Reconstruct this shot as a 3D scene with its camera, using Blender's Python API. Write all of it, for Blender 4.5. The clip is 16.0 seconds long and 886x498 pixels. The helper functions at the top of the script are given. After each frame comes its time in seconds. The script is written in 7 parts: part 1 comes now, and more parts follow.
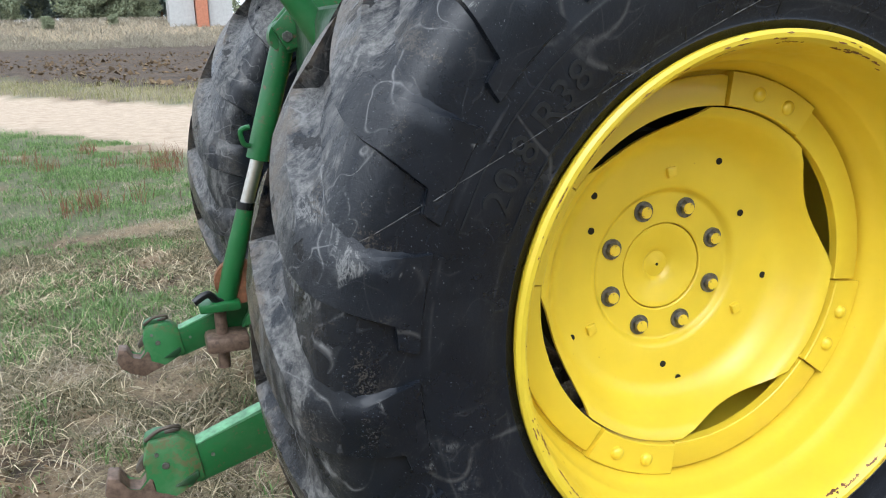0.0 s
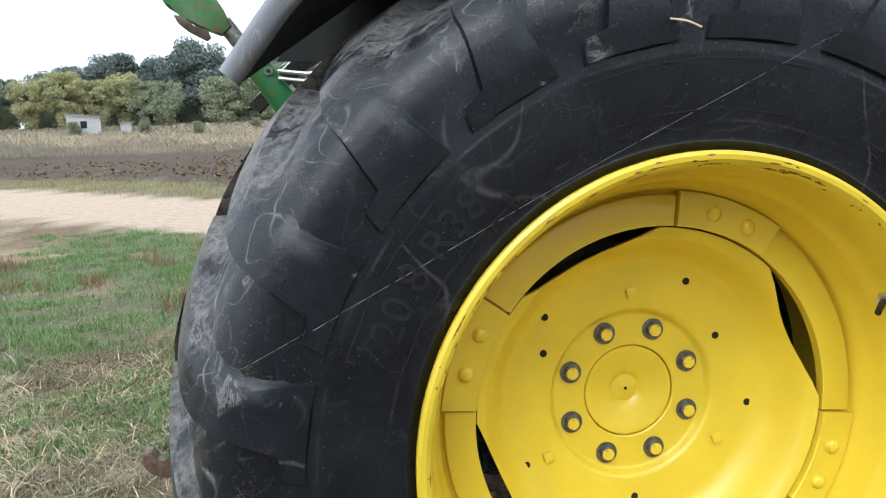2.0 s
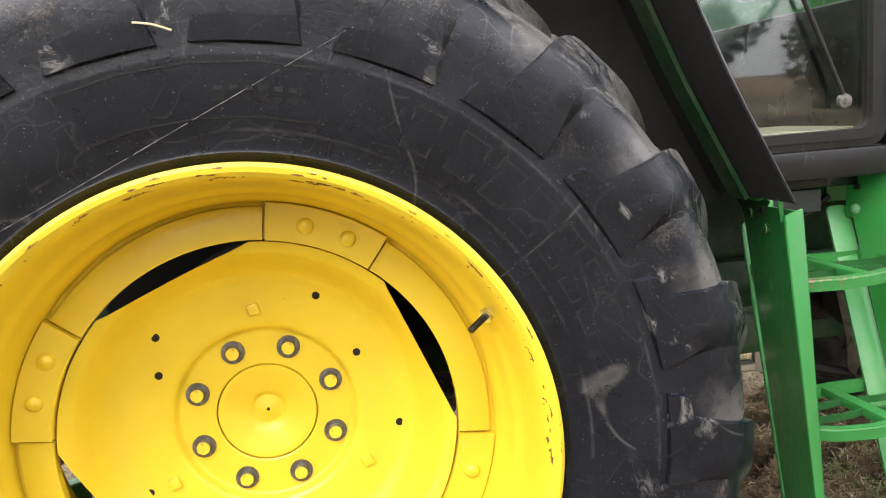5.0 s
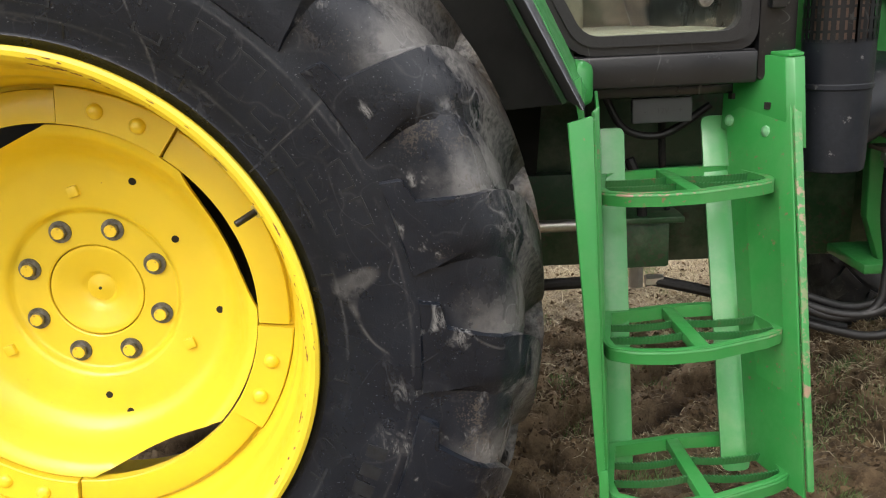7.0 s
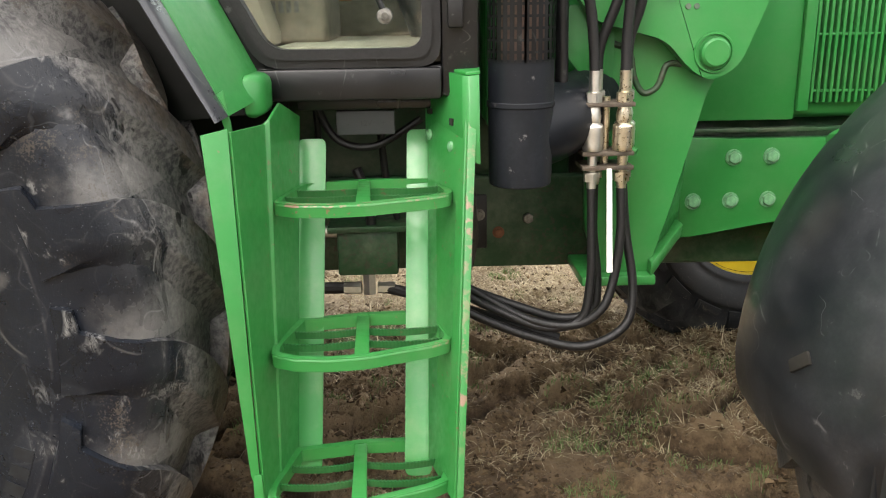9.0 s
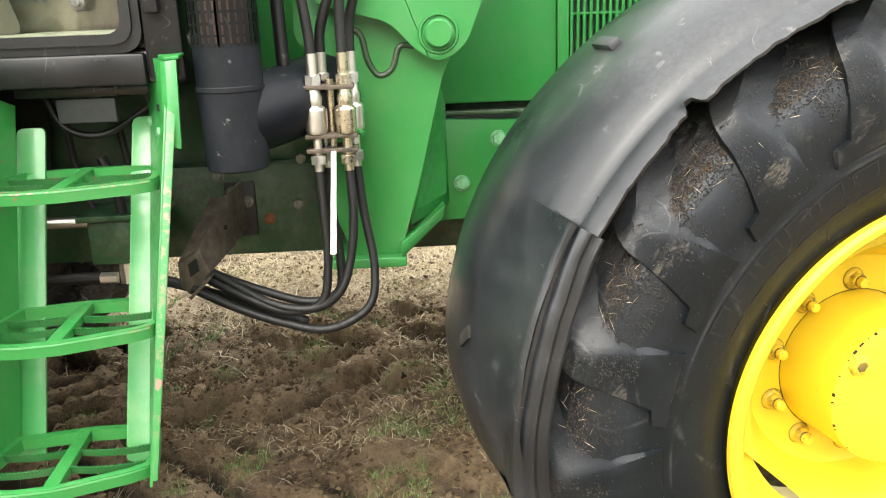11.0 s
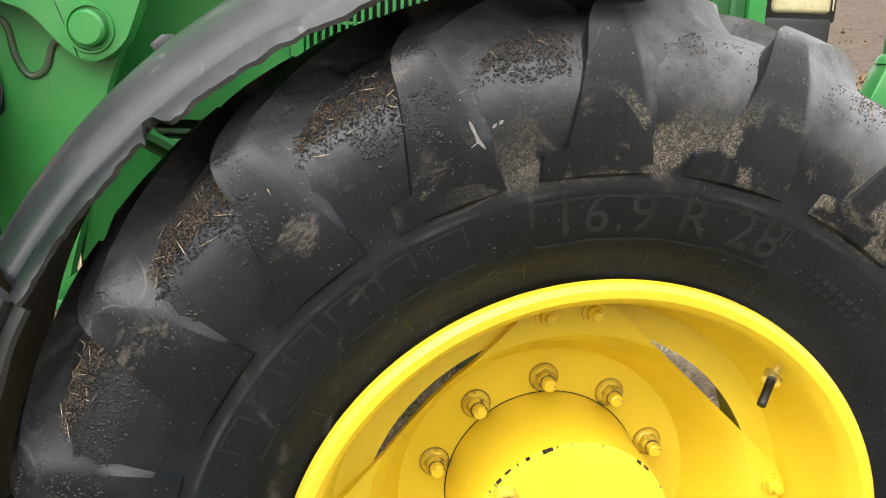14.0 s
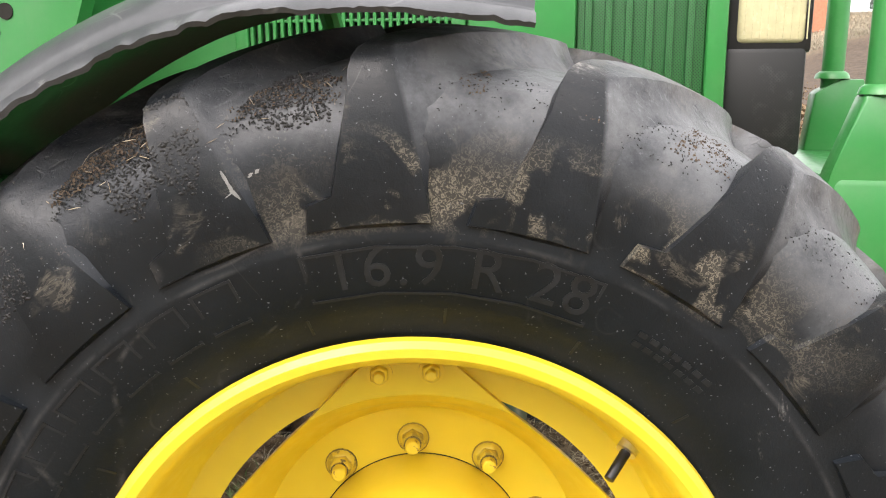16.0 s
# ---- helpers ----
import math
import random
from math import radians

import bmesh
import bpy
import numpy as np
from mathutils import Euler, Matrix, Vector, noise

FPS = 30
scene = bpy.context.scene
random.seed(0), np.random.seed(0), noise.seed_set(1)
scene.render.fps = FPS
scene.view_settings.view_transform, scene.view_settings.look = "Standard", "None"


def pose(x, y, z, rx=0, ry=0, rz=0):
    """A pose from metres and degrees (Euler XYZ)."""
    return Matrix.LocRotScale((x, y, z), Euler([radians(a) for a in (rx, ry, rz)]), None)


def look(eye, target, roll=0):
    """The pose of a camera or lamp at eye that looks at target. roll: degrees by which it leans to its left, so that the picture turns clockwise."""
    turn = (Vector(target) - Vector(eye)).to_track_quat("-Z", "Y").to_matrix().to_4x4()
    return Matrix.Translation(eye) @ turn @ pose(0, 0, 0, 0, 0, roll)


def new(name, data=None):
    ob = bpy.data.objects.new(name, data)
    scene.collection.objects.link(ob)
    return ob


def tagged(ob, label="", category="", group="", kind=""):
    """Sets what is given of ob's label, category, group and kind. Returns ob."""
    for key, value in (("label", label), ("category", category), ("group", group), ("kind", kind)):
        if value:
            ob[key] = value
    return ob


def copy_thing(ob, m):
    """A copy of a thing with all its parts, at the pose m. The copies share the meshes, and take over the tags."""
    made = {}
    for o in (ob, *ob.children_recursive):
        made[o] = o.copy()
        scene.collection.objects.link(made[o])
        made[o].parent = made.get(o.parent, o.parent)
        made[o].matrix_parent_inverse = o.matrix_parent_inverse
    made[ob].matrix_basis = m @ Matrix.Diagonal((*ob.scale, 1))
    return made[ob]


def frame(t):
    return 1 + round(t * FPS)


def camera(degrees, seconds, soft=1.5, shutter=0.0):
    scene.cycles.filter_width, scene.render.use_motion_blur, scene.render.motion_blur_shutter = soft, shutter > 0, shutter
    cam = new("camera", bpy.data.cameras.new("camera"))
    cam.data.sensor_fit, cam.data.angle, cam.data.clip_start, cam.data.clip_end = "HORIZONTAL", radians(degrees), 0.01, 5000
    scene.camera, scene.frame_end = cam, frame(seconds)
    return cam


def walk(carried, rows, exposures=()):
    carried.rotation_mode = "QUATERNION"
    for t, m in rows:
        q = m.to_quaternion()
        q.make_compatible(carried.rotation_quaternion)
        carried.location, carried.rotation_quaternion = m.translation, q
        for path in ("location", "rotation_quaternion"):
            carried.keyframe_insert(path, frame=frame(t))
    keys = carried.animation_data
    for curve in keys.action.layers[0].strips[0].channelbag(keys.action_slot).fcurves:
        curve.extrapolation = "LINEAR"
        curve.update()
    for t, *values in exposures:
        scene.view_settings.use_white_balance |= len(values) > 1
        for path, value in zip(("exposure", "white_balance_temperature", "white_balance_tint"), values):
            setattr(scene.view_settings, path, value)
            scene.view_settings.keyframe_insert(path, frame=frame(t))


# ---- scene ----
cam = camera(56.2, 16.0, soft=1.1)
PATH = [
    (0, (-1.03, -1.474, 1.38), (-0.387, 0.35, 0.87), -1.3),
    (0.5, (-0.943, -1.44, 1.391), (-0.372, 0.42, 0.93), -1.6),
    (1, (-0.848, -1.458, 1.4), (-0.364, 0.44, 0.996), -2.0),
    (1.5, (-0.75, -1.515, 1.412), (-0.353, 0.413, 1.06), -2.3),
    (2, (-0.677, -1.549, 1.42), (-0.306, 0.396, 1.138), -2.5),
    (2.5, (-0.565, -1.522, 1.426), (-0.187, 0.433, 1.235), -3.3),
    (3, (-0.414, -1.489, 1.455), (-0.026, 0.471, 1.356), -4.1),
    (3.5, (-0.259, -1.502, 1.452), (0.163, 0.451, 1.36), -5.0),
    (4, (-0.082, -1.558, 1.45), (0.341, 0.39, 1.291), -4.8),
    (4.2, (-0.039, -1.567, 1.445), (0.371, 0.381, 1.251), -4.6),
    (6.3, (0.533, -1.617, 1.38), (0.479, 0.327, 0.911), -5.4),
    (6.5, (0.59, -1.628, 1.392), (0.506, 0.309, 0.902), -5.4),
    (7, (0.729, -1.593, 1.378), (0.705, 0.332, 0.835), -2.8),
    (7.5, (0.886, -1.584, 1.383), (0.896, 0.336, 0.822), -2.0),
    (8, (1.054, -1.627, 1.373), (1.111, 0.283, 0.781), -0.5),
    (8.2, (1.107, -1.644, 1.393), (1.147, 0.256, 0.769), -0.0),
    (10.3, (1.598, -1.599, 1.385), (1.666, 0.359, 0.982), -2.8),
    (10.5, (1.666, -1.625, 1.381), (1.735, 0.323, 0.931), -2.6),
    (11, (1.817, -1.666, 1.359), (1.9, 0.25, 0.791), -2.1),
    (11.5, (1.923, -1.627, 1.323), (2.054, 0.267, 0.694), -1.4),
    (12, (2.029, -1.537, 1.298), (2.181, 0.362, 0.689), 2.1),
    (12.5, (2.121, -1.481, 1.312), (2.302, 0.428, 0.744), 1.3),
    (13, (2.256, -1.447, 1.315), (2.416, 0.473, 0.777), 0.8),
    (13.5, (2.406, -1.403, 1.311), (2.506, 0.521, 0.776), 1.4),
    (14, (2.497, -1.328, 1.306), (2.531, 0.609, 0.807), 1.9),
    (14.5, (2.607, -1.223, 1.298), (2.602, 0.729, 0.862), 2.0),
    (15, (2.668, -1.193, 1.301), (2.636, 0.761, 0.874), 1.1),
    (15.5, (2.74, -1.195, 1.305), (2.627, 0.756, 0.878), 0.4),
    (16, (2.87, -1.246, 1.31), (2.585, 0.692, 0.907), -0.2),
]
EXPOSURES = [(0, 1.0, 5850, 8), (1.5, 1.0, 5950, 8), (2.5, 0.84, 6000, 8), (3.0, 1.04, 6150, 10), (3.5, 1.50, 6500, 14), (4.2, 1.68, 6850, 16), (6.3, 1.42, 6850, 14), (8.2, 1.35, 7000, 13), (10.3, 2.42, 7100, 11), (11, 2.22, 7050, 9), (12.0, 1.65, 7100, 11), (14, 1.68, 6950, 12), (15, 1.80, 6950, 13), (16, 1.76, 6950, 15)]
walk(cam, [(t, look(eye, target, roll)) for t, eye, target, roll in PATH], EXPOSURES)
SKY, SUN = 0.15, 0.22
TRACK = (4.9, 9.5, 12.7)      # near and far edge of the track and the ploughed field's edge, across the track
SHED = (11.95, 9.5, -2.8)      # bearings of the far buildings


# ---------------------------------------------------------------- world and light
world = bpy.data.worlds.new("overcast")
scene.world = world
world.use_nodes = True
wn, wl = world.node_tree.nodes, world.node_tree.links
wn.clear()
sky = wn.new("ShaderNodeTexSky")
sky.sky_type, sky.sun_disc = "NISHITA", False
sky.sun_elevation, sky.sun_rotation = radians(48), radians(205)
sky.air_density, sky.dust_density, sky.ozone_density = 1.0, 6.0, 1.0
grey = wn.new("ShaderNodeHueSaturation")
grey.inputs["Saturation"].default_value = 0.16
back = wn.new("ShaderNodeBackground")
back.inputs["Strength"].default_value = SKY
wout = wn.new("ShaderNodeOutputWorld")
wl.new(sky.outputs[0], grey.inputs["Color"])
cloud = wn.new("ShaderNodeMix")
cloud.data_type = "RGBA"
cloud.inputs[0].default_value = 0.6
cloud.inputs[7].default_value = (6.6, 6.9, 7.3, 1)
wl.new(grey.outputs[0], cloud.inputs[6])
wl.new(cloud.outputs[2], back.inputs["Color"])
wl.new(back.outputs[0], wout.inputs["Surface"])
sun = new("sun", bpy.data.lights.new("sun", "SUN"))
sun.data.energy, sun.data.angle, sun.data.color = SUN, radians(25), (1.0, 0.97, 0.92)
sun.matrix_world = look((-4, -7, 9), (0, 0, 0))


# ---------------------------------------------------------------- materials
class Mat:
    """A node material with short names for the nodes used here."""

    def __init__(self, name, rough=0.5, metal=0.0, coat=0.0):
        self.m = bpy.data.materials.new(name)
        self.m.use_nodes = True
        self.t = self.m.node_tree
        self.b = self.t.nodes["Principled BSDF"]
        self.b.inputs["Roughness"].default_value = rough
        self.b.inputs["Metallic"].default_value = metal
        self.b.inputs["Coat Weight"].default_value = coat
        self.b.inputs["Coat Roughness"].default_value = 0.15
        self.tc = self.node("ShaderNodeTexCoord")

    def node(self, kind, **kw):
        n = self.t.nodes.new(kind)
        for k, v in kw.items():
            if k == "operation":
                n.operation = v
            elif k == "blend":
                n.blend_type = v
        return n

    def link(self, a, b):
        self.t.links.new(a, b)

    def noise(self, scale, detail=4.0, rough=0.55, coords=None, stretch=None, dist=0.0):
        n = self.node("ShaderNodeTexNoise")
        n.inputs["Scale"].default_value = scale
        n.inputs["Detail"].default_value = detail
        n.inputs["Roughness"].default_value = rough
        n.inputs["Distortion"].default_value = dist
        src = coords or self.tc.outputs["Object"]
        if stretch:
            mp = self.node("ShaderNodeMapping")
            mp.inputs["Scale"].default_value = stretch
            self.link(src, mp.inputs["Vector"])
            src = mp.outputs[0]
        self.link(src, n.inputs["Vector"])
        return n.outputs["Fac"]

    def ramp(self, fac, stops):
        r = self.node("ShaderNodeValToRGB")
        el = r.color_ramp.elements
        while len(el) < len(stops):
            el.new(0.5)
        for e, (p, c) in zip(el, stops):
            e.position = p
            e.color = (*c, 1) if isinstance(c, tuple) else (c, c, c, 1)
        self.link(fac, r.inputs[0])
        return r.outputs[0]

    def math(self, op, a, b=None):
        n = self.node("ShaderNodeMath", operation=op)
        for i, v in enumerate((a, b)):
            if v is None:
                continue
            if isinstance(v, (int, float)):
                n.inputs[i].default_value = v
            else:
                self.link(v, n.inputs[i])
        return n.outputs[0]

    def mix(self, fac, a, b, blend="MIX"):
        n = self.node("ShaderNodeMix")
        n.data_type = "RGBA"
        n.blend_type = blend
        for i, v in ((0, fac), (6, a), (7, b)):
            if isinstance(v, (int, float)):
                n.inputs[i].default_value = v
            elif isinstance(v, tuple):
                n.inputs[i].default_value = (*v, 1)
            else:
                self.link(v, n.inputs[i])
        return n.outputs[2]

    def colour(self, v):
        if isinstance(v, tuple):
            self.b.inputs["Base Color"].default_value = (*v, 1)
        else:
            self.link(v, self.b.inputs["Base Color"])
        return self

    def rough(self, v):
        self.link(v, self.b.inputs["Roughness"])
        return self

    def bump(self, h, strength=0.3, dist=0.01):
        n = self.node("ShaderNodeBump")
        n.inputs["Strength"].default_value = strength
        n.inputs["Distance"].default_value = dist
        self.link(h, n.inputs["Height"])
        self.link(n.outputs[0], self.b.inputs["Normal"])
        return self


def paint(name, col, wear=(0.62, 0.66), under=(0.16, 0.08, 0.04), rough=0.38, dust=0.12):
    """Machine paint: slightly uneven gloss, dust film, worn flecks showing the metal under it."""
    k = Mat(name, rough, coat=0.25)
    big, fine = k.noise(3.0, 5), k.noise(55.0, 3)
    base = k.mix(k.ramp(big, [(0.35, 0.0), (0.7, 1.0)]), tuple(c * 0.9 for c in col), tuple(min(1, c * 1.1) for c in col))
    film = k.ramp(k.noise(9.0, 6, 0.7), [(0.45, 0.0), (0.75, dust)])
    base = k.mix(film, base, (0.42, 0.38, 0.3))
    flecks = k.math("MULTIPLY", k.ramp(k.noise(60.0, 5, 0.65), [(wear[0], 0.0), (wear[1], 1.0)]), k.ramp(k.noise(2.6, 3), [(0.46, 0.0), (0.60, 1.0)]))
    k.colour(k.mix(flecks, base, under))
    k.rough(k.ramp(fine, [(0.3, rough - 0.06), (0.7, rough + 0.1)]))
    return k.bump(k.noise(120.0, 2), 0.08, 0.002).m


def rubber(name, edge, tread, crown, dust=(0.30, 0.30, 0.30), amount=1.0, soil=(0.13, 0.10, 0.07), crust=0.0, foot=(0.52, 0.58), inner=0.56, ahead=0.0, glaze=0.3, hub=0.0, gloss=0.0, rings=(), up_film=0.22, pockets=None):
    """Tyre rubber. From the half width edge inwards to tread a dry dust film gathers, and soil on what lies beyond the radius crown;
    crust: thin dried curls of mud about the feet of the bars."""
    k = Mat(name, 0.5)
    sep = k.node("ShaderNodeSeparateXYZ")
    k.link(k.tc.outputs["Object"], sep.inputs[0])
    rr = k.math("SQRT", k.math("ADD", k.math("POWER", sep.outputs["X"], 2.0), k.math("POWER", sep.outputs["Z"], 2.0)))

    def span(value, a, b):
        n = k.node("ShaderNodeMapRange")
        n.inputs["From Min"].default_value, n.inputs["From Max"].default_value = a, b
        k.link(value, n.inputs["Value"])
        return n.outputs[0]

    zone = k.math("MULTIPLY", span(k.math("ABSOLUTE", sep.outputs["Y"]), edge, tread), span(rr, inner, inner + 0.05))
    top = span(rr, crown - 0.05, crown)
    info = k.node("ShaderNodeObjectInfo")
    shift = k.node("ShaderNodeVectorMath")
    k.link(k.tc.outputs["Object"], shift.inputs[0])
    k.link(info.outputs["Random"], shift.inputs[1])
    co = shift.outputs[0]
    blot = k.noise(5.0, 6, 0.6, co, dist=0.3)
    grain = k.noise(105.0, 6, 0.75, co, dist=0.5)
    streak = k.noise(13.0, 8, 0.72, co, stretch=(1.0, 2.2, 0.45), dist=0.7)
    fine = k.noise(330.0, 3, 0.6, co)
    black = k.mix(k.ramp(k.noise(6.0, 7, 0.6, co), [(0.35, 0.0), (0.7, 1.0)]), *(((0.0030, 0.0048, 0.0086), (0.0074, 0.0104, 0.0166)) if gloss and not crust else ((0.0024, 0.0040, 0.0058), (0.0056, 0.0084, 0.0118)) if crust else ((0.0034, 0.0045, 0.0060), (0.0082, 0.0102, 0.0132))))
    film = k.mix(k.math("MULTIPLY", k.ramp(blot, [(0.50, 0.0), (0.72, 1.0)]), 0.13), black, (0.050, 0.055, 0.064))
    lift = k.math("ADD", k.math("MULTIPLY", k.math("SUBTRACT", streak, 0.5), 1.6), k.math("MULTIPLY", k.math("SUBTRACT", blot, 0.5), 1.2))
    level = k.math("ADD", k.math("MULTIPLY", zone, 0.62 - ahead), lift)
    # more of the pale film on faces that look up
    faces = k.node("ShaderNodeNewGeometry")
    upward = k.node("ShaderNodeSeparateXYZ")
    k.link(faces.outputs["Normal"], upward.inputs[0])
    level = k.math("ADD", level, k.math("MULTIPLY", k.math("MULTIPLY", span(upward.outputs["Z"], 0.10, 0.75), span(rr, inner - 0.02, inner + 0.06)), up_film))
    veil = None
    if pockets:
        first, count, back = pockets
        turn = k.math("MULTIPLY", k.math("ARCTAN2", sep.outputs["Z"], sep.outputs["X"]), 57.29578)
        gap = k.math("MODULO", k.math("ADD", k.math("SUBTRACT", turn, first), 720.0), 360.0 / count)
        lie = k.node("ShaderNodeSeparateXYZ")
        k.link(faces.outputs["Position"], lie.inputs[0])
        wide = k.math("ADD", gap, k.math("MULTIPLY", k.math("SUBTRACT", k.noise(7.0, 5, 0.6, co), 0.5), 7.0))
        veil = k.math("MULTIPLY", k.math("MULTIPLY", span(wide, 8.5, 2.6), span(rr, inner - 0.02, inner + 0.07)), span(lie.outputs["X"], back, back + 0.5))
    if ahead:
        spot = k.node("ShaderNodeNewGeometry")
        way = k.node("ShaderNodeSeparateXYZ")
        k.link(spot.outputs["Position"], way.inputs[0])
        level = k.math("ADD", level, k.math("MULTIPLY", k.math("MULTIPLY", span(way.outputs["X"], hub - 0.35, hub + 0.75), zone), ahead * (1.9 if gloss and not crust else 1.0)))
    m1 = k.ramp(level, [(0.42, 0.0), (0.56, 0.75), (0.70, 1.0)] if gloss else [(0.36, 0.0), (0.78, 1.0)])
    flake = k.noise(74.0, 6, 0.68, co)
    m2 = k.ramp(k.math("ADD", k.math("MULTIPLY", flake, 0.65), k.math("MULTIPLY", grain, 0.35)), [(0.43, 0.12), (0.58, 1.0)] if gloss and not crust else [(0.45, 0.0), (0.56, 1.0)])
    col = k.mix(k.math("MULTIPLY", k.math("MULTIPLY", m1, m2), amount), film, dust)
    # a smooth dust film that also holds the tread's sheen
    col = k.mix(k.math("MULTIPLY", k.math("MULTIPLY", zone, k.ramp(k.math("ADD", streak, k.math("MULTIPLY", fine, 0.25)), [(0.50, 0.0), (0.78, 1.0)])), glaze), col, tuple(c * 0.7 for c in dust))
    if veil is not None:
        soft = k.ramp(k.math("ADD", k.noise(26.0, 6, 0.7, co), k.math("MULTIPLY", veil, 0.30)), [(0.46, 0.0), (0.78, 1.0)])
        col = k.mix(k.math("MULTIPLY", k.math("MULTIPLY", veil, soft), 0.40 if crust else 0.42), col, (0.27, 0.28, 0.295) if crust else dust)
    # fine scratches and flow marks
    for size, thin, tone, wide in ((1.7, 0.0014, 0.05, 0.0), (4.5, 0.0035, 0.15, 1.0)) if crust else ((1.7, 0.0016, 0.06, 0.0), (4.5, 0.0050, 0.20, 1.0), (7.5, 0.0060, 0.17, 1.0)):
        veins = k.ramp(k.math("ABSOLUTE", k.math("SUBTRACT", k.noise(size, 2.0, 0.45, co, dist=0.3), 0.5)), [(0.0, 1.0), (thin, 0.0)])
        kept = k.ramp(k.noise(17.0, 5, 0.7, co), [(0.46, 0.0), (0.58, 0.8)] if crust else [(0.42, 0.0), (0.55, 0.9)])
        if wide:
            kept = k.math("MULTIPLY", kept, k.ramp(zone, [(0.0, 0.1), (0.3, 1.0)]))
        col = k.mix(k.math("MULTIPLY", veins, kept), col, (tone, tone, tone))
    pits = k.ramp(k.noise(21.0, 3, 0.5, co, stretch=(1.0, 1.0, 0.6)), [(0.645, 0.0), (0.66, 1.0)])
    pits = k.math("MULTIPLY", pits, span(rr, crown * 0.90, crown * 0.955))
    col = k.mix(k.math("MULTIPLY", pits, k.ramp(zone, [(0.15, 0.0), (0.5, 0.9)])), col, (0.006, 0.006, 0.007))
    if crust:
        curl = k.ramp(k.math("ABSOLUTE", k.math("SUBTRACT", k.noise(190.0, 2, 0.5, co, dist=1.0), 0.5)), [(0.0, 1.0), (0.025, 0.7), (0.055, 0.0)])
        low = k.math("MULTIPLY", span(rr, foot[0] - 0.012, foot[0] + 0.004), span(rr, foot[1] + 0.045, foot[1] - 0.02))
        patch = k.math("MULTIPLY", k.ramp(k.noise(8.0, 4, 0.55, co, dist=0.8), [(0.48, 0.0), (0.52, 1.0)]), low)
        here = k.node("ShaderNodeNewGeometry")
        side = k.node("ShaderNodeSeparateXYZ")
        k.link(here.outputs["Position"], side.inputs[0])
        patch = k.math("MULTIPLY", k.math("MULTIPLY", patch, span(side.outputs["X"], 2.50, 2.72)), span(side.outputs["Z"], 0.98, 1.12))
        col = k.mix(k.math("MULTIPLY", patch, 0.16), col, (0.19, 0.17, 0.13))
        col = k.mix(k.math("MULTIPLY", k.math("MULTIPLY", patch, curl), crust), col, (0.23, 0.205, 0.16))
    cling = k.math("ADD", k.math("MULTIPLY", top, 0.42), k.math("SUBTRACT", k.noise(24.0, 8, 0.75, co), 0.5))
    col = k.mix(k.ramp(cling, [(0.30, 0.0), (0.55, 0.85)]), col, k.mix(grain, tuple(c * 0.35 for c in soil), tuple(c * 1.5 for c in soil)))
    if gloss:
        # pale dried splashes, brown grit on the bars' shoulders, dry dust in the moulded rings
        curl = k.ramp(k.math("ABSOLUTE", k.math("SUBTRACT", k.noise(38.0, 5, 0.7, co, stretch=(1.0, 1.0, 0.35), dist=1.2), 0.5)), [(0.0, 1.0), (0.02, 0.6), (0.05, 0.0)])
        splash = k.math("MULTIPLY", k.ramp(k.noise(6.5, 4, 0.6, co, dist=0.9), [(0.60, 0.0), (0.65, 1.0)]), span(rr, crown * 0.67, crown * 0.76))
        col = k.mix(k.math("MULTIPLY", splash, k.math("ADD", k.math("MULTIPLY", curl, 0.35 if crust else 0.75), k.math("MULTIPLY", m2, 0.10 if crust else 0.16))), col, (0.19, 0.17, 0.135) if crust else (0.20, 0.20, 0.195))
        grit = k.ramp(k.math("ADD", k.noise(240.0, 3, 0.7, co), k.math("MULTIPLY", k.math("SUBTRACT", k.noise(9.0, 5, 0.65, co), 0.5), 1.3)), [(0.69, 0.0), (0.74, 1.0)])
        col = k.mix(k.math("MULTIPLY", k.math("MULTIPLY", grit, span(rr, crown * 0.78, crown * 0.85)), 0.6), col, (0.080, 0.068, 0.055))
        speck = k.ramp(k.noise(300.0, 1, 0.5, co), [(0.735, 0.0), (0.76, 0.8)])
        col = k.mix(speck, col, (0.13, 0.14, 0.15))
        for at in rings:
            line = k.ramp(k.math("ABSOLUTE", k.math("SUBTRACT", rr, at)), [(0.0, 1.0), (0.0012, 0.0)])
            col = k.mix(k.math("MULTIPLY", line, k.ramp(k.noise(9.0, 5, 0.7, co), [(0.46, 0.0), (0.64, 0.4)])), col, (0.09, 0.09, 0.09))
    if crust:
        # a grey sheen painted into hollows between bars, sharp at each bar's trailing edge
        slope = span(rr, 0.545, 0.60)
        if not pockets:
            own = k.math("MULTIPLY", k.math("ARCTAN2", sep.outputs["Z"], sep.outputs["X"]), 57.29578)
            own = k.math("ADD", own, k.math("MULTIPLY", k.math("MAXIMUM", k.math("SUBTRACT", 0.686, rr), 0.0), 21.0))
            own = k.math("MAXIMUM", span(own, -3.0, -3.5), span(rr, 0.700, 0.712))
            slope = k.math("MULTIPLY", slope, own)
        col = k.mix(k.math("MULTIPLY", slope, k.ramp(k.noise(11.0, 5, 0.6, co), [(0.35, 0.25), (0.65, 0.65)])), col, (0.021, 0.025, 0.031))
        # paler still on the upper front part, towards the crown
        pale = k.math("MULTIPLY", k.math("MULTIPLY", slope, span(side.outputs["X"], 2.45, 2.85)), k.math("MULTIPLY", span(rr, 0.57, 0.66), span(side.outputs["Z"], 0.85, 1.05)))
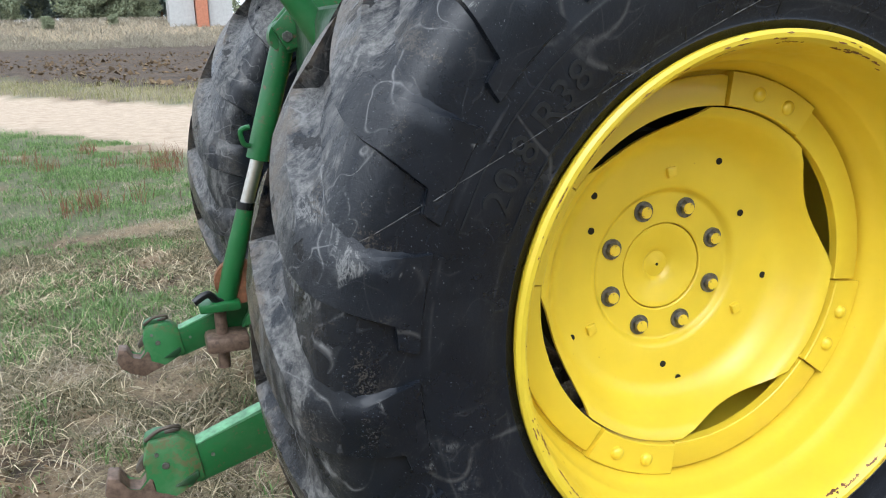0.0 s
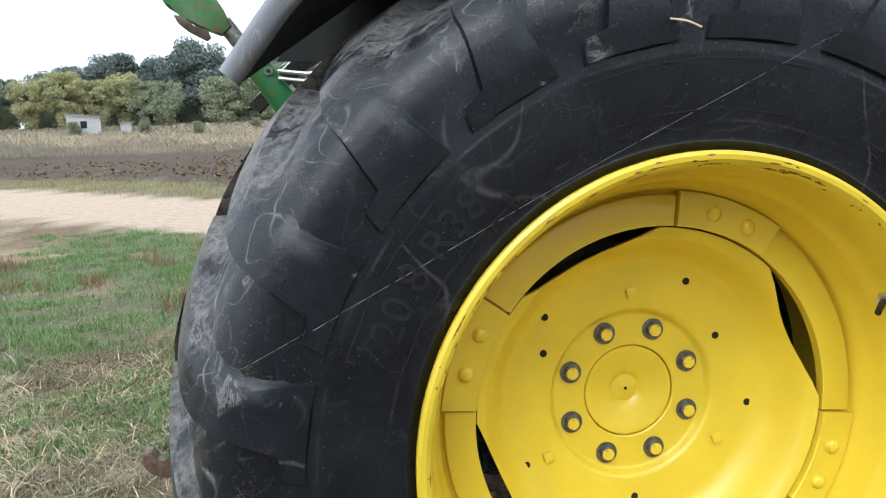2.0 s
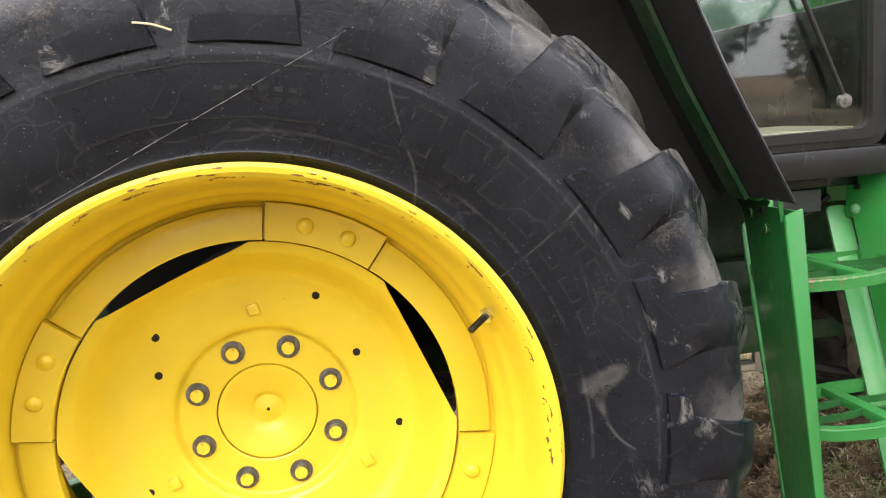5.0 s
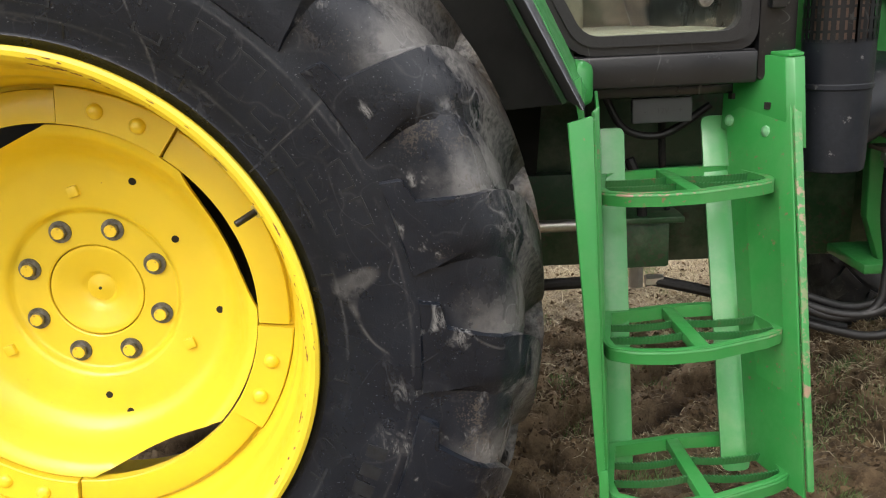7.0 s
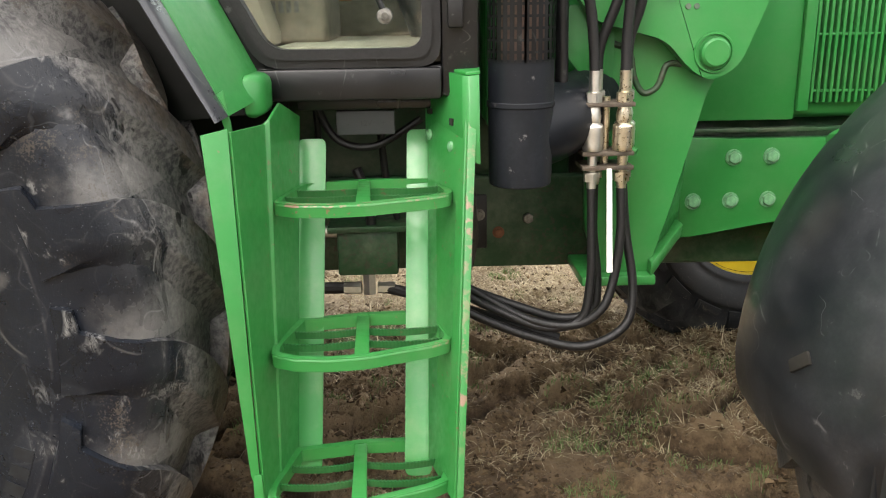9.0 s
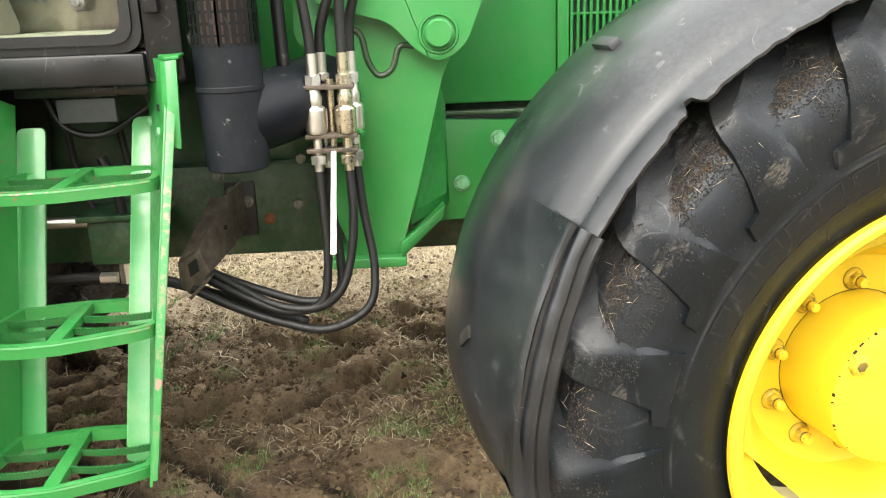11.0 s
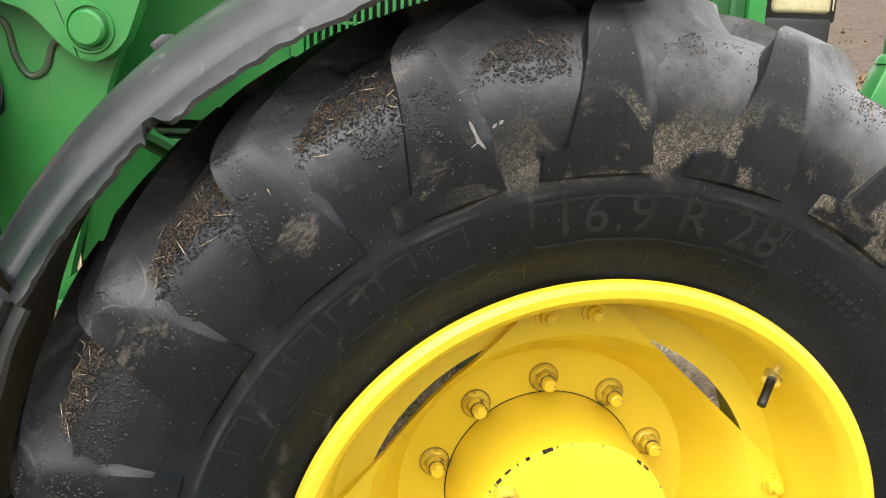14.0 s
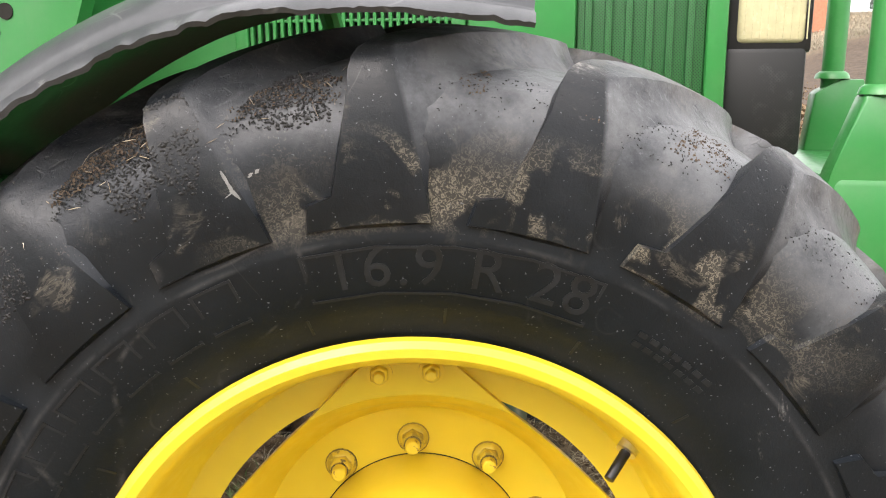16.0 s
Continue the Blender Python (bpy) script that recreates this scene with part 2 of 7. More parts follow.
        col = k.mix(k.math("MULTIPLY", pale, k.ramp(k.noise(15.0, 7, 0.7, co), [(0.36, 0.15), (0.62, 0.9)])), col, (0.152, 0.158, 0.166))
    k.b.inputs["Specular IOR Level"].default_value = 0.36 if crust else 0.42
    k.colour(col)
    k.rough(k.ramp(k.math("ADD", k.math("MULTIPLY", blot, 0.5), k.math("MULTIPLY", m1, 0.5)), [(0.18, (0.41 if crust else 0.35) - gloss), (0.6, (0.68 if crust else 0.62) - gloss)]))
    h = k.math("ADD", k.math("MULTIPLY", grain, 0.5), k.math("MULTIPLY", streak, 0.5))
    if gloss:
        chips = k.ramp(k.noise(120.0, 2, 0.5, co), [(0.61, 0.0), (0.65, 1.0)])
        h = k.math("SUBTRACT", h, k.math("MULTIPLY", k.math("MULTIPLY", chips, span(rr, crown * 0.90, crown * 0.96)), 0.9))
    h = k.math("SUBTRACT", h, k.math("MULTIPLY", k.math("MULTIPLY", pits, zone), 0.8))
    return k.bump(h, 0.14 + gloss * 3, 0.004).m


def plain(name, col, rough=0.5, metal=0.0, vary=0.25, scale=14.0, bump=0.1, coat=0.0):
    k = Mat(name, rough, metal, coat)
    n = k.noise(scale, 6, 0.65)
    k.colour(k.mix(k.ramp(n, [(0.3, 0.0), (0.7, 1.0)]), tuple(c * (1 - vary) for c in col), tuple(min(1, c * (1 + vary)) for c in col)))
    k.rough(k.ramp(k.noise(scale * 2.3, 4), [(0.3, max(0.05, rough - 0.1)), (0.7, min(1, rough + 0.1))]))
    return k.bump(k.noise(scale * 5, 4), bump, 0.004).m


def leafy(name, a, b, rough=0.7):
    k = Mat(name, rough)
    geo = k.node("ShaderNodeNewGeometry")
    k.colour(k.mix(geo.outputs["Random Per Island"], a, b))
    k.b.inputs["Specular IOR Level"].default_value = 0.2
    return k.m


GREEN = paint("green_paint", (0.020, 0.210, 0.044), wear=(0.72, 0.76), dust=0.06)
# paler copy of GREEN: the flanges' sky sheen is put into its colour
GREEN_SKYLIT = paint("sky_lit_green_paint", (0.038, 0.245, 0.066), wear=(0.74, 0.78), rough=0.34, dust=0.18)
GREEN_WORN = paint("worn_green_paint", (0.020, 0.200, 0.042), wear=(0.62, 0.67), under=(0.20, 0.105, 0.062), dust=0.08)
GREEN_EDGE = paint("edge_worn_green_paint", (0.024, 0.205, 0.046), wear=(0.50, 0.58), under=(0.26, 0.17, 0.12), rough=0.5, dust=0.12)
# darker green with worn flecks, for the linkage and the step slats
GREEN_LINK = paint("darker_flecked_green_paint", (0.012, 0.125, 0.030), wear=(0.58, 0.64), under=(0.13, 0.075, 0.045), rough=0.42, dust=0.07)
GREEN_RUSTY = paint("rust_eaten_green_paint", (0.026, 0.165, 0.042), wear=(0.46, 0.56), under=(0.17, 0.075, 0.04), rough=0.6, dust=0.2)
# dark green of the dirty castings; on the mudguard brace it holds shade
GREEN_DARK = paint("dirty_shaded_green_paint", (0.007, 0.050, 0.014), wear=(0.52, 0.62), under=(0.05, 0.038, 0.026), rough=0.5, dust=0.2)
YELLOW = paint("yellow_paint", (0.76, 0.565, 0.032), wear=(0.70, 0.73), under=(0.30, 0.12, 0.04), rough=0.36, dust=0.03)
YELLOW_CHIP = paint("chipped_yellow_paint", (0.76, 0.565, 0.032), wear=(0.57, 0.60), under=(0.22, 0.10, 0.05), rough=0.4, dust=0.05)
NUT = paint("yellow_overspray_on_steel", (0.62, 0.455, 0.035), wear=(0.50, 0.56), under=(0.09, 0.062, 0.03), rough=0.42, dust=0.05)
NUT_DARK = paint("rust_shadowed_washer", (0.30, 0.21, 0.03), wear=(0.38, 0.46), under=(0.035, 0.024, 0.014), rough=0.6, dust=0.05)
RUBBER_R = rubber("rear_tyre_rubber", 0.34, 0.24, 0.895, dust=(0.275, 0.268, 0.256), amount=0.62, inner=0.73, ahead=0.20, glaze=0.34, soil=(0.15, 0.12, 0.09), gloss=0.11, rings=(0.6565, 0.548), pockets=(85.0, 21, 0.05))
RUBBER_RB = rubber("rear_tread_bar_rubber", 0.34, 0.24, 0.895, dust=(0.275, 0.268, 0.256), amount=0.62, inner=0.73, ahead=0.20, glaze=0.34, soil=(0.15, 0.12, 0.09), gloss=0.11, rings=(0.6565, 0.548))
RUBBER_F = rubber("front_tyre_rubber", 0.24, 0.15, 0.722, dust=(0.32, 0.31, 0.29), amount=0.8, crust=0.85, glaze=0.5, ahead=0.30, hub=2.6, gloss=0.06, rings=(0.5035,), up_film=0.05, pockets=(94.6, 20, 2.45))
RUBBER_FB = rubber("front_tread_bar_rubber", 0.24, 0.15, 0.722, dust=(0.32, 0.31, 0.29), amount=0.8, crust=0.85, glaze=0.5, ahead=0.30, hub=2.6, gloss=0.06, rings=(0.5035,), up_film=0.05)
# rubbed bar edges; their ridge highlight is painted into the pale colour
RUBBER_EDGE = plain("rubbed_highlit_rubber_edge", (0.095, 0.093, 0.088), 0.5, vary=0.9, scale=38)
RUBBER_MARK = plain("raised_rubber_lettering", (0.0080, 0.0098, 0.0122), 0.46, vary=0.6, scale=40)
SCUFF = plain("pale_scratch", (0.13, 0.13, 0.13), 0.7, vary=0.4, scale=120)


def scuffed(name, base, pale, rough, mark=0.1, coat=0.0, shine=0.5):
    """Old moulded plastic: dusty clouds, fine white scratches and rubbed spots."""
    k = Mat(name, rough, coat=coat)
    k.b.inputs["Specular IOR Level"].default_value = shine
    cloud = k.noise(4.0, 7, 0.62, dist=0.4)
    fine = k.noise(90.0, 6, 0.75)
    col = k.mix(k.math("MULTIPLY", k.ramp(cloud, [(0.42, 0.0), (0.72, 0.75)]), k.ramp(fine, [(0.35, 0.35), (0.65, 1.0)])), base, pale)
    for size, stretch, thin in ((5.0, (1.0, 1.0, 0.35), 0.0030), (9.0, (0.4, 1.0, 1.0), 0.0035)):
        line = k.ramp(k.math("ABSOLUTE", k.math("SUBTRACT", k.noise(size, 2, 0.4, stretch=stretch), 0.5)), [(0.0, 1.0), (thin, 0.0)])
        col = k.mix(k.math("MULTIPLY", line, k.ramp(k.noise(12.0, 4), [(0.54, 0.0), (0.62, 0.7)])), col, (mark, mark, mark))
    rub = k.math("MULTIPLY", k.ramp(k.noise(34.0, 6, 0.7), [(0.62, 0.0), (0.68, 0.8)]), k.ramp(cloud, [(0.45, 0.0), (0.6, 1.0)]))
    k.colour(k.mix(rub, col, (mark * 0.8, mark * 0.8, mark * 0.78)))
    k.rough(k.ramp(cloud, [(0.35, rough - 0.08), (0.68, rough + 0.2)]))
    return k.bump(k.math("ADD", k.noise(20.0, 5), k.math("MULTIPLY", fine, 0.3)), 0.15, 0.004).m


PLASTIC = scuffed("scuffed_black_plastic", (0.0075, 0.0095, 0.0120), (0.060, 0.063, 0.069), 0.35, 0.15, 0.3, 0.6)
PLASTIC_GREY = scuffed("weathered_grey_plastic", (0.032, 0.034, 0.038), (0.105, 0.105, 0.110), 0.40)
GUARD_GREY = scuffed("sun_bleached_grey_plastic", (0.026, 0.029, 0.036), (0.090, 0.091, 0.097), 0.24, 0.12, 0.6)
MUFFLER = scuffed("scuffed_blue_black_steel", (0.006, 0.0075, 0.0105), (0.022, 0.025, 0.031), 0.42, 0.34, 0.0, 0.25)
BLACK = scuffed("black_satin_paint", (0.005, 0.0054, 0.0064), (0.018, 0.018, 0.019), 0.30, 0.10)
# near-black matt colour for undersides, inner panels, backings and soil crumbs
MATT_DARK = plain("matt_dark_underside", (0.011, 0.012, 0.011), 0.85, vary=0.4, scale=5)
HOSE = plain("black_hose_rubber", (0.0055, 0.0055, 0.006), 0.55, vary=0.3, scale=60)
LEVER = plain("bright_galvanised_steel", (0.80, 0.80, 0.78), 0.55, 0.3, vary=0.08, scale=50, bump=0.02)
STEEL = plain("zinc_steel", (0.70, 0.68, 0.63), 0.38, 1.0, vary=0.10, scale=60, bump=0.02)
BRASSY = plain("yellowed_zinc_steel", (0.62, 0.55, 0.42), 0.32, 1.0, vary=0.15, scale=60, bump=0.02)
BOLT = plain("dull_bolt_steel", (0.20, 0.195, 0.18), 0.42, 0.8, vary=0.5, scale=90)
RUST = plain("rusty_steel", (0.20, 0.085, 0.04), 0.8, 0.2, vary=0.5, scale=40, bump=0.4)
RUSTY_PIPE = plain("rust_brown_pipe", (0.15, 0.095, 0.072), 0.75, 0.1, vary=0.35, scale=20, bump=0.3)
WORN_STEEL = plain("muddy_bare_steel", (0.11, 0.090, 0.070), 0.6, 0.5, vary=0.5, scale=25, bump=0.3)
WET_SOIL = plain("black_wet_soil", (0.0045, 0.0045, 0.0045), 0.55, vary=0.5, scale=60)
DRY_MUD = plain("dried_mud", (0.085, 0.060, 0.040), 0.9, vary=0.5, scale=60, bump=0.5)
def perforated(name, col, pitch):
    """Sheet metal punched with small round holes."""
    k = Mat(name, 0.5)
    sep = k.node("ShaderNodeSeparateXYZ")
    k.link(k.tc.outputs["Object"], sep.inputs[0])
    a = k.math("SINE", k.math("MULTIPLY", sep.outputs["X"], 2 * math.pi / pitch))
    b = k.math("SINE", k.math("MULTIPLY", sep.outputs["Z"], 2 * math.pi / pitch))
    holes = k.ramp(k.math("MULTIPLY", a, b), [(0.28, 0.0), (0.42, 1.0)])
    worn = k.mix(k.ramp(k.noise(9.0, 6, 0.7), [(0.55, 0.0), (0.72, 0.6)]), col, tuple(min(1, c * 1.3 + 0.05) for c in col))
    return k.colour(k.mix(holes, worn, (0.006, 0.008, 0.006))).m


GREEN_MESH = perforated("perforated_green_sheet", (0.020, 0.140, 0.036), 0.0062)
BLACK_MESH = perforated("perforated_black_plastic", (0.009, 0.0095, 0.010), 0.0062)
HOLE = plain("dark_hole", (0.01, 0.009, 0.006), 0.9)
CREAM = plain("cream_cab_trim", (0.36, 0.33, 0.25), 0.6, vary=0.2, scale=7)
BEIGE = plain("dusty_beige_mat", (0.26, 0.23, 0.17), 0.85, vary=0.35, scale=12)
MAT_PALE = plain("pale_ribbed_mat", (0.46, 0.45, 0.35), 0.8, vary=0.25, scale=18)
ORANGE_BOX = plain("orange_cardboard", (0.62, 0.27, 0.06), 0.7, vary=0.2)
SEAT = plain("black_seat_bellows", (0.02, 0.022, 0.024), 0.6)
LAMP = plain("yellowed_lamp_lens", (0.58, 0.54, 0.33), 0.22, vary=0.12, scale=30, coat=0.5)
LABEL_MARK = plain("faded_label_print", (0.040, 0.041, 0.046), 0.5, vary=0.2)
LABEL_GREY = plain("grey_battery_label", (0.055, 0.057, 0.062), 0.5, vary=0.1)
CHALK = plain("dried_white_splash", (0.20, 0.20, 0.195), 0.85, vary=0.4, scale=90)
WHITEWASH = plain("white_render", (0.42, 0.42, 0.41), 0.85, vary=0.12, scale=2)
BRICK_RED = plain("red_brick_wall", (0.42, 0.17, 0.10), 0.85, vary=0.2, scale=3)
TIN = plain("grey_roof_sheet", (0.32, 0.32, 0.33), 0.6, vary=0.15, scale=2)
BARK = plain("tree_bark", (0.14, 0.10, 0.07), 0.9, vary=0.4, scale=6, bump=0.5)

GLASS = bpy.data.materials.new("cab_glass")
GLASS.use_nodes = True
gb = GLASS.node_tree.nodes["Principled BSDF"]
gb.inputs["Base Color"].default_value = (0.86, 0.93, 0.90, 1)
gb.inputs["Roughness"].default_value = 0.02
gb.inputs["IOR"].default_value = 1.7
gb.inputs["Transmission Weight"].default_value = 1.0

GRASS_GREEN = leafy("green_grass", (0.065, 0.130, 0.036), (0.250, 0.365, 0.140))
GRASS_DRY = leafy("dry_straw", (0.18, 0.14, 0.095), (0.52, 0.45, 0.33))
CLOD = leafy("loose_soil_crumbs", (0.050, 0.033, 0.018), (0.24, 0.168, 0.098), 0.9)
STRAW_PALE = leafy("bleached_straw", (0.40, 0.33, 0.20), (0.70, 0.60, 0.41))
GRASS_OLD = leafy("faded_grass", (0.16, 0.17, 0.06), (0.40, 0.35, 0.20))
GRASS_RED = leafy("reddish_weeds", (0.14, 0.06, 0.035), (0.26, 0.14, 0.08))
GRASS_FAR = leafy("tall_dry_grass", (0.19, 0.17, 0.125), (0.37, 0.33, 0.255))
# leaf colours lightened and greyed: the haze of distance is put into them
LEAF_PINE = leafy("hazy_pine_needles", (0.105, 0.145, 0.130), (0.200, 0.240, 0.215))
LEAF_YELLOW = leafy("hazy_autumn_leaves", (0.32, 0.335, 0.17), (0.46, 0.44, 0.235))
LEAF_OLIVE = leafy("hazy_olive_leaves", (0.22, 0.255, 0.165), (0.29, 0.32, 0.20))


def ground_material():
    k = Mat("farm_ground", 0.95)
    at = k.node("ShaderNodeAttribute")
    at.attribute_name = "cover"
    sp = k.node("ShaderNodeSeparateColor")
    k.link(at.outputs["Color"], sp.inputs[0])
    pos = k.tc.outputs["Object"]
    n1, n2, n3 = k.noise(1.1, 8, 0.65, pos), k.noise(16.0, 10, 0.75, pos), k.noise(95.0, 5, 0.75, pos)
    n4 = k.noise(5.0, 8, 0.7, pos)
    mud = k.mix(k.ramp(n2, [(0.36, 0.0), (0.64, 1.0)]), (0.058, 0.038, 0.020), (0.265, 0.182, 0.103))
    mud = k.mix(k.ramp(n4, [(0.48, 0.0), (0.66, 0.6)]), mud, (0.26, 0.182, 0.108))
    mud = k.mix(k.ramp(n3, [(0.60, 0.0), (0.68, 0.55)]), mud, (0.42, 0.325, 0.205))
    mud = k.mix(k.ramp(n3, [(0.32, 0.8), (0.43, 0.0)]), mud, (0.026, 0.017, 0.010))
    straw = k.mix(k.ramp(n3, [(0.40, 0.0), (0.60, 1.0)]), (0.17, 0.125, 0.075), (0.48, 0.385, 0.235))
    straw = k.mix(k.ramp(n4, [(0.34, 0.8), (0.50, 0.0)]), straw, (0.095, 0.070, 0.048))
    grass = k.mix(k.ramp(n2, [(0.35, 0.0), (0.7, 1.0)]), (0.075, 0.085, 0.040), (0.19, 0.19, 0.105))
    sand = k.mix(k.ramp(n4, [(0.3, 0.0), (0.7, 1.0)]), (0.38, 0.285, 0.20), (0.58, 0.465, 0.345))
    plough = k.mix(k.ramp(k.noise(2.2, 10, 0.75, pos, stretch=(0.6, 1.0, 1.0)), [(0.38, 0.0), (0.66, 1.0)]), (0.026, 0.017, 0.010), (0.125, 0.085, 0.053))
    # by height: dry tops and wet hollows, with their light and shade painted in
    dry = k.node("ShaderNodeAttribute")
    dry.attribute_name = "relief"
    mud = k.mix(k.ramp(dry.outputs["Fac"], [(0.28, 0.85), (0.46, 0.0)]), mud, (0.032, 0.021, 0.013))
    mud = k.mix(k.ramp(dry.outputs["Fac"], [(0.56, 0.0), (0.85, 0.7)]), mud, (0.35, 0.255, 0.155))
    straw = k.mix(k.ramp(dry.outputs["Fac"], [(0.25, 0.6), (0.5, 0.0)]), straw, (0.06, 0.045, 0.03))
    col = k.mix(sp.outputs["Red"], mud, straw)
    col = k.mix(sp.outputs["Green"], col, grass)
    col = k.mix(sp.outputs["Blue"], col, sand)
    col = k.mix(at.outputs["Alpha"], col, plough)
    k.colour(col)
    return k.bump(k.math("ADD", k.math("MULTIPLY", n2, 1.0), k.math("MULTIPLY", n3, 0.6)), 0.9, 0.02).m


GROUND = ground_material()
MOUTH_STEEL = plain("worn_brown_steel", (0.17, 0.115, 0.085), 0.5, metal=0.35, vary=0.55, scale=40)
RUBBED_GREEN = plain("rubbed_green_paint", (0.12, 0.30, 0.15), 0.45, vary=0.5, scale=38)
GRASS_MAT = leafy("matted_grass", (0.045, 0.050, 0.020), (0.31, 0.27, 0.165))


# ---------------------------------------------------------------- building helpers
def finish(me, mat, smooth=35):
    me.materials.append(mat)
    if smooth:
        me.polygons.foreach_set("use_smooth", [True] * len(me.polygons))
        me.set_sharp_from_angle(angle=radians(smooth))


def part(name, bm, material, parent=None, label="", smooth=35, at=None, recalc=True):
    """Links a bmesh as one mesh object, under a thing or a part."""
    if recalc:
        bmesh.ops.recalc_face_normals(bm, faces=bm.faces)
    me = bpy.data.meshes.new(name)
    bm.to_mesh(me)
    bm.free()
    finish(me, material, smooth)
    ob = new(name, me)
    ob.parent = parent
    if at is not None:
        ob.matrix_basis = at
    return tagged(ob, label)


def again(ob, at):
    """One more piece on the same mesh, under the same parent."""
    o = ob.copy()
    scene.collection.objects.link(o)
    o.matrix_basis = at
    return o


def box(x0, x1, y0, y1, z0, z1, bevel=0.004, seg=2, bm=None):
    own = bm is None
    tmp = bmesh.new()
    bmesh.ops.create_cube(tmp, size=1.0)
    for v in tmp.verts:
        v.co = Vector(((x0 + x1) / 2 + v.co.x * (x1 - x0), (y0 + y1) / 2 + v.co.y * (y1 - y0), (z0 + z1) / 2 + v.co.z * (z1 - z0)))
    if bevel:
        bmesh.ops.bevel(tmp, geom=tmp.edges[:], offset=bevel, segments=seg, affect="EDGES", profile=0.5)
    return tmp if own else join(bm, tmp)


def join(bm, other, m=None):
    me = bpy.data.meshes.new("tmp")
    if m is not None:
        bmesh.ops.transform(other, matrix=m, verts=other.verts)
    other.to_mesh(me)
    other.free()
    bm.from_mesh(me)
    bpy.data.meshes.remove(me)
    return bm


def lathe(profile, n=96, a0=0.0, a1=360.0, closed=True, reach=None, caps=True):
    """Turns a profile of (radius, depth) about the wheel's axis; depth counts outwards, along -y. closed: the profile is a loop.
    reach(angle): the largest radius at that angle."""
    bm = bmesh.new()
    whole = abs(a1 - a0) >= 359.99
    if reach:
        half = profile[:len(profile) // 2]
        shape = ([r for r, d in half], [d for r, d in half])
    steps = n if whole else n + 1
    rings = []
    for i in range(steps):
        a = radians(a0 + (a1 - a0) * i / n)
        ring = []
        for r, d in profile:
            if reach and r > reach(math.degrees(a)):
                was, r = r, reach(math.degrees(a))
                d += float(np.interp(r, *shape) - np.interp(was, *shape))
            ring.append(bm.verts.new((r * math.cos(a), -d, r * math.sin(a))))
        rings.append(ring)
    m = len(profile)
    for i in range(n):
        p, q = rings[i], rings[(i + 1) % steps]
        for j in range(m if closed else m - 1):
            bm.faces.new((p[j], p[(j + 1) % m], q[(j + 1) % m], q[j]))
    if not whole and caps and closed:
        bm.faces.new(rings[0])
        bm.faces.new(rings[-1][::-1])
    if reach:
        bmesh.ops.remove_doubles(bm, verts=bm.verts, dist=1e-5)
    return bm


def slab(points, y0, y1, bevel=0.003):
    """A plate: a polygon of (x, z), between two values of y."""
    bm = bmesh.new()
    a = [bm.verts.new((x, y0, z)) for x, z in points]
    b = [bm.verts.new((x, y1, z)) for x, z in points]
    n = len(points)
    bm.faces.new(a)
    bm.faces.new(b[::-1])
    for i in range(n):
        bm.faces.new((a[i], b[i], b[(i + 1) % n], a[(i + 1) % n]))
    if bevel:
        bmesh.ops.bevel(bm, geom=bm.edges[:], offset=bevel, segments=2, affect="EDGES", profile=0.5, clamp_overlap=True)
    return bm


def prism(quad_a, quad_b, bevel=0.0):
    """A solid between two polygons of the same number of 3D points."""
    bm = bmesh.new()
    a = [bm.verts.new(p) for p in quad_a]
    b = [bm.verts.new(p) for p in quad_b]
    n = len(a)
    bm.faces.new(a)
    bm.faces.new(b[::-1])
    for i in range(n):
        bm.faces.new((a[i], b[i], b[(i + 1) % n], a[(i + 1) % n]))
    if bevel:
        bmesh.ops.bevel(bm, geom=bm.edges[:], offset=bevel, segments=2, affect="EDGES", profile=0.5, clamp_overlap=True)
    return bm


def rod(p, q, r, r2=None, n=20, bm=None, cap=0.0):
    """A round bar between two points."""
    tmp = bmesh.new()
    p, q = Vector(p), Vector(q)
    bmesh.ops.create_cone(tmp, cap_ends=True, segments=n, radius1=r, radius2=r if r2 is None else r2, depth=(q - p).length)
    if cap:
        bmesh.ops.bevel(tmp, geom=[e for e in tmp.edges if len(e.link_faces) == 2 and any(len(f.verts) > 4 for f in e.link_faces)], offset=cap, segments=2, affect="EDGES", profile=0.5)
    turn = (q - p).to_track_quat("Z", "Y").to_matrix().to_4x4()
    bmesh.ops.transform(tmp, matrix=Matrix.Translation((p + q) / 2) @ turn, verts=tmp.verts)
    return tmp if bm is None else join(bm, tmp)


def tube(points, r, n=10, smooth_steps=6, bm=None, closed=False):
    """A round tube along a smooth curve through the points."""
    pts = [Vector(p) for p in points]
    path = []
    for i in range(len(pts) - 1):
        p0, p1, p2, p3 = pts[max(i - 1, 0)], pts[i], pts[i + 1], pts[min(i + 2, len(pts) - 1)]
        for s in range(smooth_steps):
            t = s / smooth_steps
            path.append(0.5 * (2 * p1 + (p2 - p0) * t + (2 * p0 - 5 * p1 + 4 * p2 - p3) * t * t + (3 * p1 - p0 - 3 * p2 + p3) * t ** 3))
    path.append(pts[-1])
    tmp = bmesh.new()
    rings, normal = [], None
    for i, p in enumerate(path):
        d = (path[min(i + 1, len(path) - 1)] - path[max(i - 1, 0)]).normalized()
        if normal is None:
            normal = d.orthogonal().normalized()
        normal = (normal - d * normal.dot(d)).normalized()
        side = d.cross(normal)
        rings.append([tmp.verts.new(p + (normal * math.cos(2 * math.pi * k / n) + side * math.sin(2 * math.pi * k / n)) * r) for k in range(n)])
    for a, b in zip(rings, rings[1:]):
        for k in range(n):
            tmp.faces.new((a[k], a[(k + 1) % n], b[(k + 1) % n], b[k]))
    tmp.faces.new(rings[0][::-1])
    tmp.faces.new(rings[-1])
